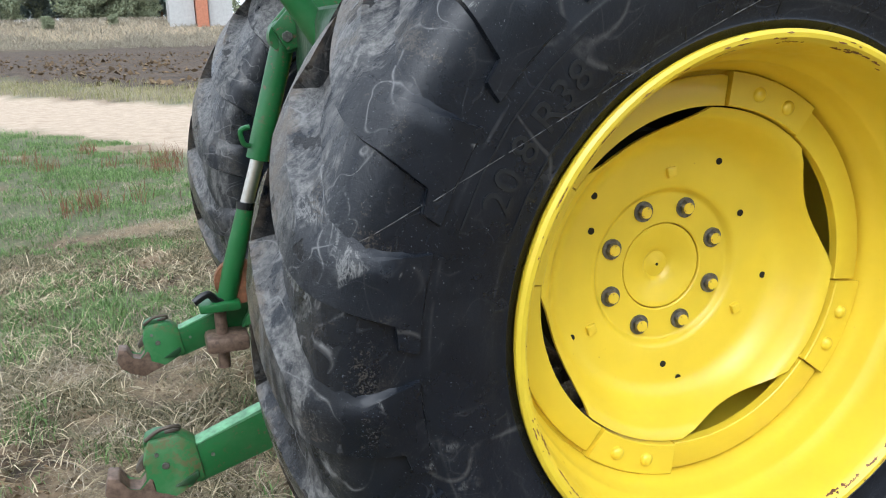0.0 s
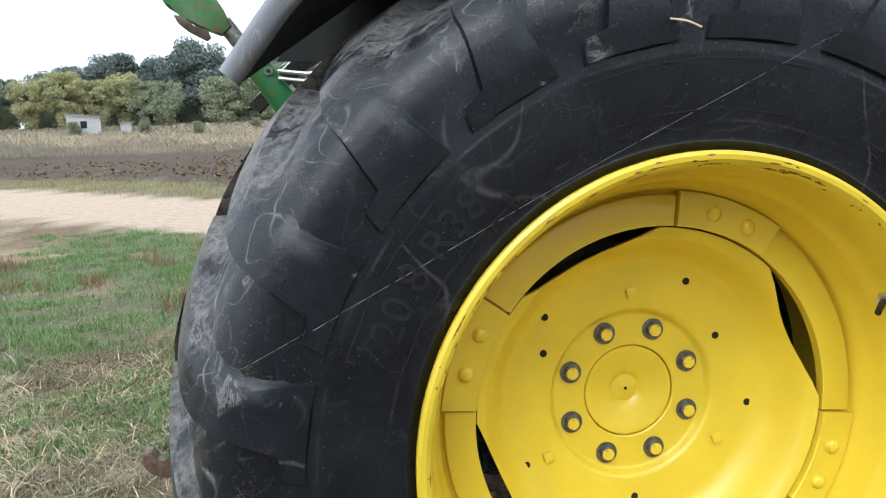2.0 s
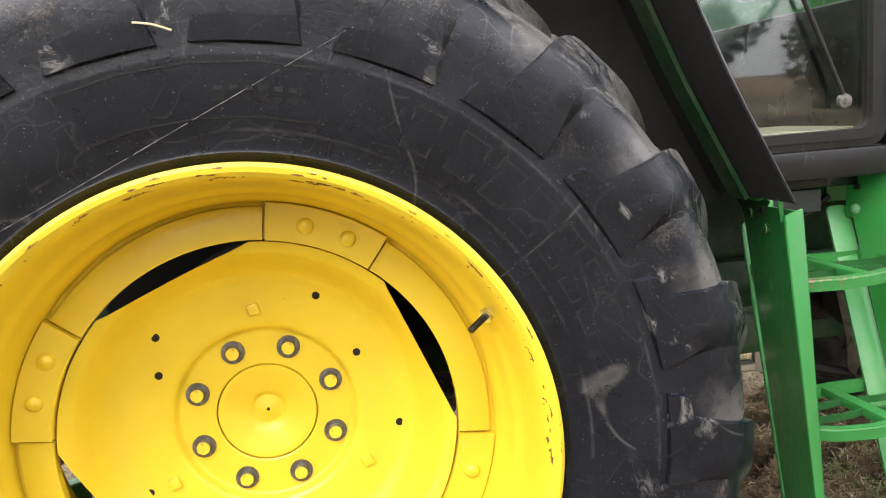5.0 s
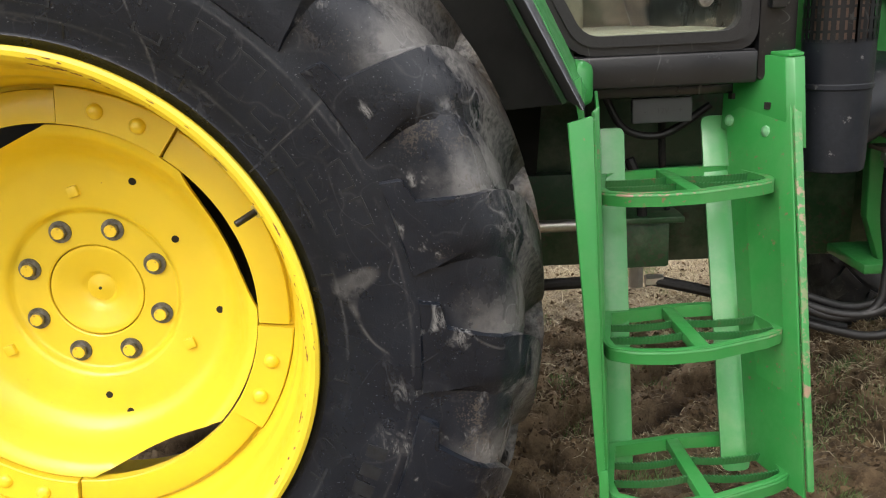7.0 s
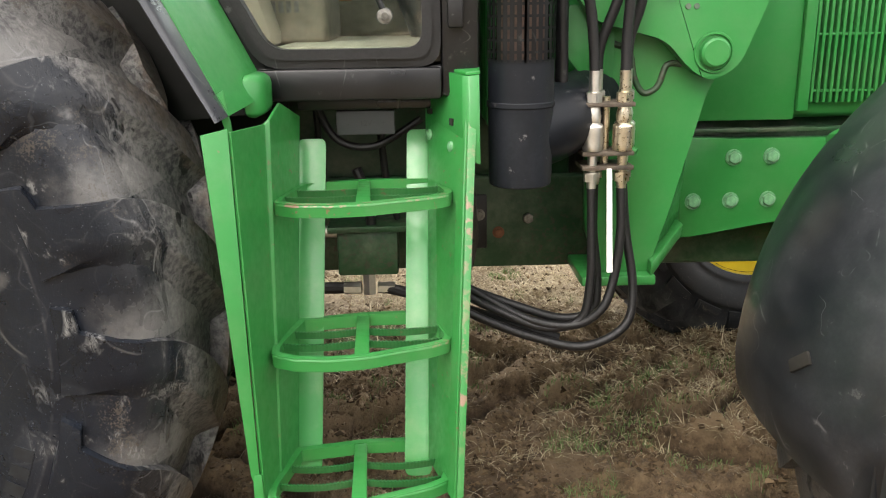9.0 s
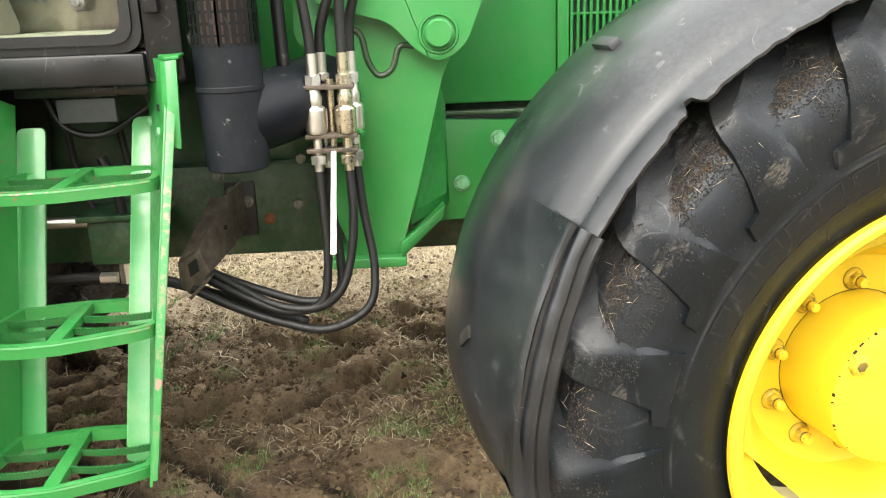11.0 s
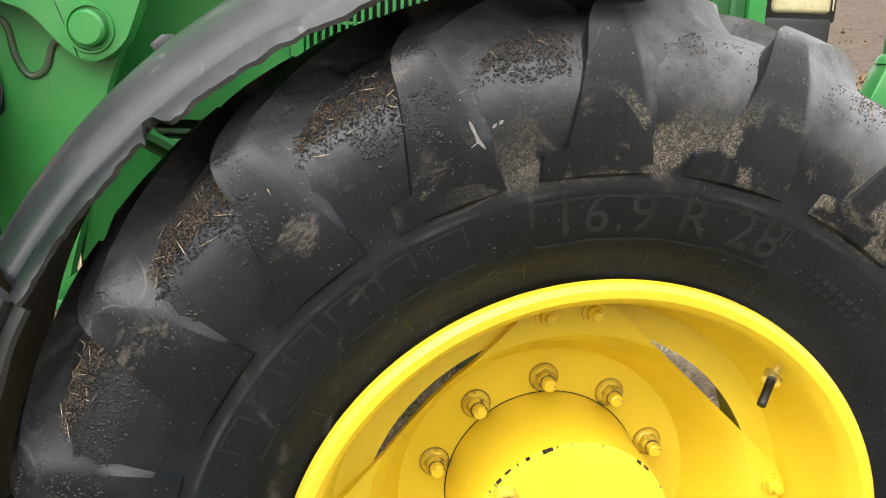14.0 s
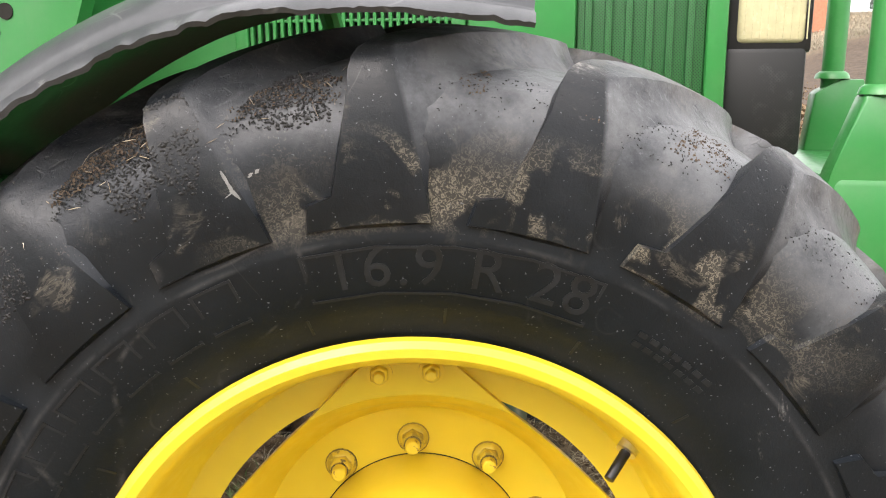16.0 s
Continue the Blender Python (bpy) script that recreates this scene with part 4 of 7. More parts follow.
REAR_LUG = [
    (0.674, 0.3455, 6.5, -6.8, 0.3), (0.700, 0.3490, 5.9, -6.2, 0.3), (0.709, 0.3500, 5.6, -6.1, 0.4), (0.715, 0.3505, 2.6, -6.0, 0.6),
    (0.765, 0.3500, 1.5, -4.9, 2.6), (0.800, 0.3400, 0.8, -4.4, 4.8), (0.829, 0.3130, 0.3, -4.2, 6.2), (0.853, 0.2830, -0.6, -5.3, 6.4),
    (0.873, 0.2430, -2.4, -8.2, 6.0), (0.889, 0.1750, -6.0, -12.2, 5.2), (0.898, 0.1050, -10.4, -16.6, 4.2), (0.900, 0.0620, -13.4, -18.6, 3.2)]
FRONT_LUG = [
    (0.520, 0.2420, 6.9, -6.9, 0.3), (0.540, 0.2450, 6.4, -6.5, 0.3), (0.547, 0.2455, 6.2, -6.4, 0.4), (0.553, 0.2460, 3.5, -6.2, 0.6),
    (0.600, 0.2460, 2.0, -5.2, 3.0), (0.645, 0.2385, 0.9, -4.2, 5.4), (0.686, 0.2220, 0.2, -3.3, 7.4), (0.706, 0.1830, -2.0, -7.2, 7.0),
    (0.718, 0.1250, -6.4, -12.4, 5.6), (0.725, 0.0700, -10.8, -17.0, 4.4), (0.727, 0.0200, -14.0, -19.4, 3.4)]


def tyre(name, label, hub, first, count, stations, profile, mid, material, bars, side=1):
    """A tractor tyre with its tread bars, near side (1) or far side (-1)."""
    loop = [(r, side * d) for r, d in profile] + [(r, side * (2 * mid - d)) for r, d in reversed(profile)]
    carcass = part(name, lathe(loop, 144), material, tractor, label, smooth=50, at=hub)
    for half in (1, -1):
        st = [(a, side * b, *c) for a, b, *c in stations]
        piece = part("tread_lug", lug_mesh(st, half, side * mid, profile), bars, carcass, smooth=40, at=wheel_turn(first + (0 if half > 0 else 180 / count)))
        piece.data.materials.append(RUBBER_EDGE)
        for k in range(1, count):
            again(piece, wheel_turn(first + (0 if half > 0 else 180 / count) + 360 * k / count))
    return carcass


REAR_SIDE = [(0.478, 0.262), (0.490, 0.283), (0.503, 0.300), (0.515, 0.310), (0.520, 0.3085), (0.545, 0.320), (0.60, 0.3325), (0.650, 0.338), (0.655, 0.3384),
             (0.658, 0.3384), (0.663, 0.338), (0.70, 0.3375), (0.745, 0.3400), (0.776, 0.3395), (0.804, 0.3260), (0.827, 0.2980), (0.844, 0.2490), (0.855, 0.170), (0.858, 0.085)]
FRONT_SIDE = [(0.355, 0.170), (0.370, 0.186), (0.385, 0.197), (0.396, 0.203), (0.401, 0.202), (0.42, 0.213), (0.455, 0.228), (0.498, 0.2365), (0.502, 0.2369),
              (0.505, 0.2369), (0.510, 0.2365), (0.540, 0.2360), (0.58, 0.2400), (0.607, 0.2420), (0.634, 0.2340), (0.659, 0.2150), (0.677, 0.178), (0.689, 0.115), (0.693, 0.03)]
front_at = pose(*HUB_F, 0, 0, STEER)
far_rear = pose(0, 2 * MID, 0.87)
far_front = pose(HUB_F[0], 2 * MID + 0.199, HUB_F[2], 0, 0, STEER)
rear_tyre = tyre("rear_tyre", "large black rear tyre, dusty and scuffed", pose(*HUB_R), 85.0, 21, REAR_LUG, REAR_SIDE, 0.085, RUBBER_R, RUBBER_RB)
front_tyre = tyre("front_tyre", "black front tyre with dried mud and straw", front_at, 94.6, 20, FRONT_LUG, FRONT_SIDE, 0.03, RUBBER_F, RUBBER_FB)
far_rear_tyre = tyre("rear_tyre", "large black rear tyre, dusty and scuffed", far_rear, 81.0, 21, REAR_LUG, REAR_SIDE, 0.085, RUBBER_RB, RUBBER_RB, -1)
far_front_tyre = tyre("front_tyre", "black front tyre with dried mud and straw", far_front, 90.0, 20, FRONT_LUG, FRONT_SIDE, 0.03, RUBBER_FB, RUBBER_FB, -1)

# lettering and marks moulded into the tyre walls
def marking(bm, parent, label):
    """Raised lettering, one mesh for each character."""
    left = set(bm.verts)
    while left:
        todo, piece = [left.pop()], []
        while todo:
            v = todo.pop()
            piece.append(v)
            for e in v.link_edges:
                w = e.other_vert(v)
                if w in left:
                    left.remove(w)
                    todo.append(w)
        one = bmesh.new()
        twin = {v: one.verts.new(v.co) for v in piece}
        for f in {f for v in piece for f in v.link_faces}:
            one.faces.new([twin[v] for v in f.verts])
        part("raised_character", one, RUBBER_MARK, parent, label)
    bm.free()


marking(ring_text("20.8 R38", 0.075, 0.590, 143.5, REAR_SIDE), rear_tyre, "moulded character of the size 20.8 R38")
marking(ring_text("16.9 R 28", 0.066, 0.472, 83.6, FRONT_SIDE, 0.0009, 1.10), front_tyre, "moulded character of the size 16.9 R 28")


def frame_line(a0, a1, r0, r1, d, w=0.003):
    return ring_bars([(a0, a1, r0, r0 + w), (a0, a1, r1 - w, r1), (a0, a0 + w / r0 * 57.3, r0, r1), (a1 - w / r0 * 57.3, a1, r0, r1)], d)


part("moulded_panel", frame_line(74.3, 109.6, 0.566, 0.648, REAR_SIDE), RUBBER_MARK, rear_tyre)
part("moulded_panel", frame_line(66.0, 103.5, 0.442, 0.497, FRONT_SIDE), RUBBER_MARK, front_tyre)
part("moulded_panel", frame_line(127.5, 160.5, 0.545, 0.640, REAR_SIDE), RUBBER_MARK, rear_tyre)
for a in (57.5, 50.0, 43.5, 37.0, 30.5, 24.0, 18.0):
    part("moulded_letter", frame_line(a, a + 4.6, 0.572, 0.640, REAR_SIDE, 0.0035), RUBBER_MARK, rear_tyre, "outlined raised letter shape")
for a in (112, 119.5, 127, 134.5, 142, 149.5):
    part("moulded_letter", frame_line(a, a + 5.6, 0.445, 0.497, FRONT_SIDE, 0.003), RUBBER_MARK, front_tyre, "outlined raised letter shape")
part("moulded_lettering", ring_bars([(-20 - 3.4 * k, -17.8 - 3.4 * k, 0.60, 0.635) for k in range(6)], REAR_SIDE), RUBBER_MARK, rear_tyre, "small raised bars of writing")
part("moulded_lettering", ring_bars([(88 - 2.0 * k, 89.2 - 2.0 * k, 0.605, 0.612) for k in range(6)] + [(88 - 2.0 * k, 89.2 - 2.0 * k, 0.590, 0.597) for k in range(6)], REAR_SIDE), RUBBER_MARK, rear_tyre, "small raised bars of writing")
part("moulded_lettering", ring_bars([(58 - 1.8 * k, 59.2 - 1.8 * k, 0.462, 0.468) for k in range(7)] + [(58 - 1.8 * k, 59.2 - 1.8 * k, 0.450, 0.456) for k in range(7)], FRONT_SIDE), RUBBER_MARK, front_tyre, "small raised bars of writing")
mark = part("wear_mark", ring_bars([(0, 0.35, 0.525, 0.548)], REAR_SIDE), RUBBER_MARK, rear_tyre, at=wheel_turn(12))
for a in range(32, 372, 20):
    again(mark, wheel_turn(a))
mark = part("wear_mark", ring_bars([(0, 0.4, 0.405, 0.425)], FRONT_SIDE), RUBBER_MARK, front_tyre, at=wheel_turn(5))
for a in range(25, 365, 20):
    again(mark, wheel_turn(a))


def scratch():
    """A long straight scrape over the wall of the tyre, lying on whatever it crosses."""
    bm = bmesh.new()
    rs = random.Random(3)
    last = None
    for k in range(141):
        s = k / 140
        x, z = -0.757 + 0.973 * s, 0.217 + 0.464 * s
        r, a = math.hypot(x, z), math.degrees(math.atan2(z, x))
        d = wall_depth(r, REAR_SIDE) + 0.0022
        off = ((a - 85.0 + 8.57) % 17.143) - 8.57
        if r > 0.674:
            top = float(np.interp(r, [p[0] for p in REAR_LUG[:7]], [p[1] for p in REAR_LUG[:7]]))
            lo, hi = -6.0, (6.4 if r < 0.705 else 2.4)
            if lo < off < hi:
                d = max(d, top + 0.0022)
        w = 0.0006 * rs.uniform(0.3, 1.4)
        n = Vector((-0.430, 0, 0.903)) * w
        pair = [bm.verts.new(Vector((x, -d, z)) + n), bm.verts.new(Vector((x, -d, z)) - n)]
        if last and rs.random() > 0.12:
            bm.faces.new((last[0], pair[0], pair[1], last[1]))
        last = pair
    return bm


part("stuck_straw", tube([(-0.087, -0.3575, 0.702), (-0.062, -0.361, 0.698), (-0.036, -0.3575, 0.689)], 0.0016, n=6), STRAW_PALE, rear_tyre, "short pale straw stuck to the tyre")
part("scratch", scratch(), SCUFF, rear_tyre, "long pale scratch", recalc=False)

def front_top(r, a):
    """How far the front tyre stands out at a radius and an angle, its bars counted."""
    off = ((a - 94.6 + 9) % 18) - 9
    rs_, ds, hi, lo = ([p[k] for p in FRONT_LUG[:8]] for k in (0, 1, 2, 3))
    d = wall_depth(r, FRONT_SIDE)
    if rs_[0] < r < rs_[-1] and float(np.interp(r, rs_, lo)) < off < float(np.interp(r, rs_, hi)):
        d = max(d, float(np.interp(r, rs_, ds)))
    return d


def lumps(count, a0, a1, r0, r1, small, large, seed, gather):
    """Wet crumbs stuck on the front tyre in drifts, each an uneven flat stone."""
    bm = bmesh.new()
    rs = random.Random(seed)
    for k in range(count):
        a = rs.uniform(a0, a1)
        r = r1 - (r1 - r0) * rs.random() ** 1.5
        if noise.noise(Vector((r * math.cos(radians(a)) * 13, seed, r * math.sin(radians(a)) * 13))) < gather:
            continue
        t = radians(a)
        c = Vector((r * math.cos(t), -front_top(r, a) - 0.0004, r * math.sin(t)))
        s = small + (large - small) * rs.random() ** 3
        u, v = Vector((math.cos(t), 0, math.sin(t))), Vector((-math.sin(t), 0, math.cos(t)))
        ring = [bm.verts.new(c + (u * math.cos(q) + v * math.sin(q)) * s * rs.uniform(0.5, 1.3)) for q in (0, 1.25, 2.5, 3.75, 5.0)]
        tip = bm.verts.new(c + Vector((0, -s * 0.45, 0)) + (u * rs.uniform(-0.4, 0.4) + v * rs.uniform(-0.4, 0.4)) * s)
        for i in range(5):
            bm.faces.new((ring[i], ring[(i + 1) % 5], tip))
    return bm


def clinging(count, a0, a1, r0, r1, side, long, thick, seed, proud=0.001):
    """Crumbs or straws stuck on a tyre between two angles and two radii, each a small tapered sliver."""
    bm = bmesh.new()
    rs = random.Random(seed)
    for k in range(count):
        a = radians(rs.uniform(a0, a1) if rs.random() < 0.5 else rs.triangular(a0, a1))
        r = r1 - (r1 - r0) * rs.random() ** 1.7
        c = Vector((r * math.cos(a), -wall_depth(r, side) - proud, r * math.sin(a)))
        out = Vector((math.cos(a) * 0.7, -0.7, math.sin(a) * 0.7))
        d = Vector((rs.gauss(0, 1), rs.gauss(0, 0.6), rs.gauss(0, 1)))
        d = (d - out * d.dot(out)).normalized() * long * rs.uniform(0.3, 1.2)
        e = d.cross(out).normalized() * thick * rs.uniform(0.5, 1.3)
        p = [bm.verts.new(v) for v in (c - d / 2, c + e - d * 0.1, c + d / 2, c - e + d * 0.1, c + out * thick * 1.2)]
        for i in range(4):
            bm.faces.new((p[i], p[(i + 1) % 4], p[4]))
    return bm


tagged(part("clinging_soil", clinging(5000, 96, 182, 0.632, 0.668, FRONT_SIDE, 0.0034, 0.0011, 31, 0.002), MATT_DARK, front_tyre, smooth=0, recalc=False), "dark crumbs of soil under the mudguard", kind="stuff")
tagged(part("clinging_soil", clinging(3000, 96, 178, 0.645, 0.668, FRONT_SIDE, 0.0036, 0.0012, 33, 0.003), DRY_MUD, front_tyre, smooth=0, recalc=False), "dried brown crumbs of soil", kind="stuff")
tagged(part("stuck_straw", clinging(120, 92, 178, 0.632, 0.676, FRONT_SIDE, 0.024, 0.0005, 32, 0.007), GRASS_DRY, front_tyre, smooth=0, recalc=False), "bits of straw stuck between the bars", kind="stuff")
tagged(part("clinging_soil", clinging(500, 25, 95, 0.63, 0.668, FRONT_SIDE, 0.0034, 0.0009, 34, 0.002), MATT_DARK, front_tyre, smooth=0, recalc=False), "dark crumbs of soil", kind="stuff")

tagged(part("wet_soil", lumps(15000, 97, 176, 0.590, 0.676, 0.0007, 0.0027, 51, 0.06), WET_SOIL, front_tyre, smooth=0, recalc=False), "black wet crumbs of soil stuck to the tyre", kind="stuff")
tagged(part("wet_soil", lumps(12000, 100, 178, 0.648, 0.694, 0.0007, 0.0024, 53, -0.12), WET_SOIL, front_tyre, smooth=0, recalc=False), "black wet crumbs of soil along the shoulder", kind="stuff")
tagged(part("dry_soil", lumps(5000, 60, 176, 0.646, 0.679, 0.0006, 0.0019, 52, 0.05), DRY_MUD, front_tyre, smooth=0, recalc=False), "brown crumbs of soil on the shoulder", kind="stuff")

splash = bmesh.new()
rs = random.Random(12)
for r0, a0, r1, a1, w0, w1 in ((0.603, 108.0, 0.580, 107.6, 0.0013, 0.0026), (0.582, 107.7, 0.570, 107.1, 0.0028, 0.0010), (0.579, 107.7, 0.576, 108.5, 0.0024, 0.0012), (0.592, 105.4, 0.588, 105.7, 0.0026, 0.0020), (0.594, 104.7, 0.590, 104.9, 0.0022, 0.0025)):
    last = None
    for k in range(7):
        r, a = r0 + (r1 - r0) * k / 6, radians(a0 + (a1 - a0) * k / 6)
        w = (w0 + (w1 - w0) * k / 6) * rs.uniform(0.7, 1.25) * (0.5 if k in (0, 6) else 1.0)
        d = front_top(r, math.degrees(a)) + 0.0012
        pair = [splash.verts.new((r * math.cos(b), -d, r * math.sin(b))) for b in (a - w / r, a + w / r)]
        if last:
            splash.faces.new((last[0], pair[0], pair[1], last[1]))
        last = pair
part("white_splash", splash, CHALK, front_tyre, "dried white splash on the tyre", recalc=False)

# ---- rear rim, wheel disc and their fastenings
rear_rim = part("rear_rim", lathe([
    (0.357, 0.102), (0.357, 0.096), (0.405, 0.090), (0.425, 0.055), (0.425, -0.08), (0.470, -0.12), (0.495, -0.13), (0.498, -0.122), (0.476, -0.108),
    (0.440, -0.05), (0.440, 0.06), (0.452, 0.10), (0.463, 0.16), (0.480, 0.255), (0.490, 0.290), (0.498, 0.303), (0.5010, 0.311), (0.4995, 0.3185), (0.494, 0.3225), (0.4865, 0.3215), (0.479, 0.314), (0.4725, 0.298),
    (0.467, 0.268), (0.460, 0.230), (0.4545, 0.207), (0.4475, 0.196), (0.4440, 0.185), (0.4405, 0.160), (0.434, 0.143), (0.427, 0.128), (0.424, 0.104), (0.420, 0.102)], 160), YELLOW, tractor, "yellow steel rear rim with chipped lip", at=pose(*HUB_R))
part("rim_lip", lathe([(0.4788, 0.3148), (0.4862, 0.3224), (0.494, 0.3235), (0.5003, 0.3190), (0.4935, 0.3195)], 160), YELLOW, rear_rim, "chipped, rust-flecked rim edge")


def lip_chips(count, r0, r1, d, seed):
    """Thin long chips in the paint along a rim's lip."""
    bm = bmesh.new()
    rs = random.Random(seed)
    for k in range(count):
        a, w = rs.uniform(0, 360), rs.uniform(0.4, 6.0) * rs.random() ** 1.5 + 0.2
        r = rs.gauss(r0 + (r1 - r0) * 0.2, 0.0016) if rs.random() < 0.6 else rs.uniform(r0, r1)
        n = max(3, int(w / 0.35))
        rows = []
        for i in range(n + 1):
            b = radians(a + w * i / n)
            h = 0.0016 * math.sin(math.pi * (0.12 + 0.76 * i / n)) * rs.uniform(0.3, 1.2)
            m = r + rs.uniform(-0.0006, 0.0006)
            rows.append([bm.verts.new((q * math.cos(b), -d(q), q * math.sin(b))) for q in (m - h, m + h)])
        for p, q in zip(rows, rows[1:]):
            bm.faces.new((p[0], q[0], q[1], p[1]))
    return bm


def rear_lip(r):
    return float(np.interp(r, [0.4725, 0.4788, 0.4862, 0.494, 0.5003], [0.2985, 0.3148, 0.3224, 0.3235, 0.3190])) + 0.0006


tagged(part("chipped_paint", lip_chips(170, 0.4750, 0.4950, rear_lip, 61), RUST, rear_rim, recalc=False), "thin rusty chips along the rim's lip", kind="stuff")


def rear_reach(a):
    off = ((a - 22.7 + 45) % 90) - 45
    return max(0.05, 0.321 / math.cos(radians(off))) if abs(off) < 24 else 0.3535


def disc_profile(front, thick):
    return front + [(r, d - thick) for r, d in reversed(front)]


rear_disc = part("rear_wheel_disc", lathe(disc_profile([
    (0.0, -0.054), (0.090, -0.054), (0.0968, -0.046), (0.0972, -0.0145), (0.100, -0.0123), (0.160, -0.012), (0.1645, -0.0115), (0.168, -0.009), (0.1725, -0.001),
    (0.177, 0.0045), (0.184, 0.0075), (0.225, 0.010), (0.258, 0.012), (0.276, 0.018), (0.294, 0.036), (0.312, 0.064), (0.328, 0.094), (0.339, 0.1075), (0.3535, 0.112)], 0.010), 200, reach=rear_reach),
    YELLOW, tractor, "yellow dished rear wheel disc", at=pose(*HUB_R))
part("hub_cap", lathe([(0.0, -0.030), (0.006, -0.0305), (0.022, -0.037), (0.029, -0.0375), (0.034, -0.033), (0.040, -0.0290), (0.052, -0.0255), (0.080, -0.0175), (0.089, -0.0150), (0.0938, -0.0155), (0.0956, -0.019), (0.0956, -0.034), (0.0, -0.052)], 96), YELLOW, rear_disc, "round yellow hub cap")
part("hole", rod((0, 0.036, 0), (0, 0.0296, 0), 0.0035, n=12), HOLE, rear_disc)
bolt = part("bolt", hexbolt(0.0165, 0.014, 0.002, washer=0.0225), BOLT, rear_disc, "weathered steel bolt", at=on_wheel(0.1375, 22.5, -0.012))
bolt_face = part("bolt_face", lathe([(0.0, 0.0172), (0.0120, 0.0168), (0.0128, 0.013), (0.0, 0.013)], 16), YELLOW_CHIP, bolt)
for k in range(1, 8):
    o = again(bolt, on_wheel(0.1375, 22.5 + 45 * k, -0.012, 13 * k))
    f = again(bolt_face, Matrix.Identity(4))
    f.parent = o
hole = part("hole", rod((0, 0.004, 0), (0, -0.0015, 0), 0.0075, n=16), HOLE, rear_disc, at=on_wheel(0.254, 63.0, 0.0118))
for r, a in ((0.211, 30.4), (0.257, -9.7), (0.221, -90.0), (0.262, -81.2), (0.263, -151.9), (0.257, 136.4), (0.216, 151.5)):
    again(hole, on_wheel(r, a, 0.0093 if r < 0.24 else 0.0120))
lump = part("square_boss", box(-0.011, 0.011, -0.010, 0.004, -0.011, 0.011, 0.003), YELLOW, rear_disc, at=on_wheel(0.212, 90.8, 0.0085, 14))
for a in (-31.5, -149.0):
    again(lump, on_wheel(0.216, a, 0.0088, 20))

# clamp plates on the rim, each with two dome rivets, and raised ring sections between them
plate = part("clamp_plate", lathe([(0.357, 0.101), (0.357, 0.124), (0.359, 0.1265), (0.4225, 0.1265), (0.4245, 0.1245), (0.4245, 0.101)], 24, 53.5, 83.5), YELLOW, rear_rim, "yellow riveted clamp plate", at=wheel_turn(0))
rivet = part("rivet", lathe([(0.0, 0.0105), (0.006, 0.0098), (0.011, 0.0075), (0.0145, 0.003), (0.015, -0.002), (0.0, -0.002)], 20), YELLOW, plate, at=on_wheel(0.390, 73.3, 0.1265))
rivet2 = again(rivet, on_wheel(0.390, 62.0, 0.1265))
band = part("ring_section", lathe([(0.357, 0.101), (0.357, 0.117), (0.3585, 0.1185), (0.4120, 0.1185), (0.4150, 0.1165), (0.4165, 0.101)], 40, 84.2, 142.8), YELLOW, rear_rim)
for k in (1, 2, 3):
    o = again(plate, wheel_turn(90 * k))
    for v in (rivet, rivet2):
        w = again(v, v.matrix_basis)
        w.parent = o
    again(band, wheel_turn(90 * k))


def valve(parent, r, a, d, length=0.05):
    m = on_wheel(r, a, d)
    t = radians(a)
    inward = Vector((-math.cos(t), -0.7, -math.sin(t))).normalized()
    v = part("valve_stem", rod((0, 0, 0), inward * length, 0.0065, 0.006, n=12, cap=0.001), BLACK, parent, "dark tyre valve", at=m)
    part("valve_nut", rod(-inward * 0.006, inward * 0.010, 0.0125, n=12), STEEL, v)
    return v


valve(rear_rim, 0.455, 27.0, 0.222)
# added near-black drum; stands for the shade behind the disc's openings
part("brake_drum", rod((0, 0.08, 0.87), (0, 0.42, 0.87), 0.29, n=40), MATT_DARK, tractor, "dark drum added behind the wheel disc to black out its openings")

# ---- far rear wheel, plainer
far_rim = part("rear_rim", lathe([(0.40, 0.10), (0.44, 0.10), (0.47, -0.12), (0.505, -0.13), (0.505, -0.12), (0.49, -0.10), (0.46, 0.12), (0.49, -0.0), (0.50, 0.29), (0.40, 0.12)], 72), YELLOW, tractor, "yellow steel rear rim", at=far_rear)
part("rear_wheel_disc", lathe(disc_profile([(0.0, 0.02), (0.18, 0.02), (0.28, 0.01), (0.36, -0.09), (0.43, -0.10)], 0.012), 96), YELLOW, tractor, "yellow dished rear wheel disc", at=far_rear)

# ---- front rim, disc and hub
front_rim = part("front_rim", lathe([
    (0.287, 0.088), (0.287, 0.080), (0.318, 0.074), (0.326, 0.045), (0.326, -0.08), (0.352, -0.115), (0.378, -0.125), (0.382, -0.118), (0.362, -0.105), (0.338, -0.06), (0.338, 0.05), (0.350, 0.12), (0.366, 0.175),
    (0.377, 0.201), (0.387, 0.206), (0.3915, 0.213), (0.3895, 0.222), (0.382, 0.2265), (0.372, 0.2255), (0.3645, 0.219), (0.358, 0.203), (0.3535, 0.180), (0.348, 0.152), (0.339, 0.118), (0.333, 0.096), (0.326, 0.088)], 144), YELLOW, tractor, "yellow steel front rim", at=front_at)


def front_reach(a):
    off = ((a - 45.0 + 45) % 90) - 45
    return min(0.3245, 0.263 / math.cos(radians(off)) + 0.004)


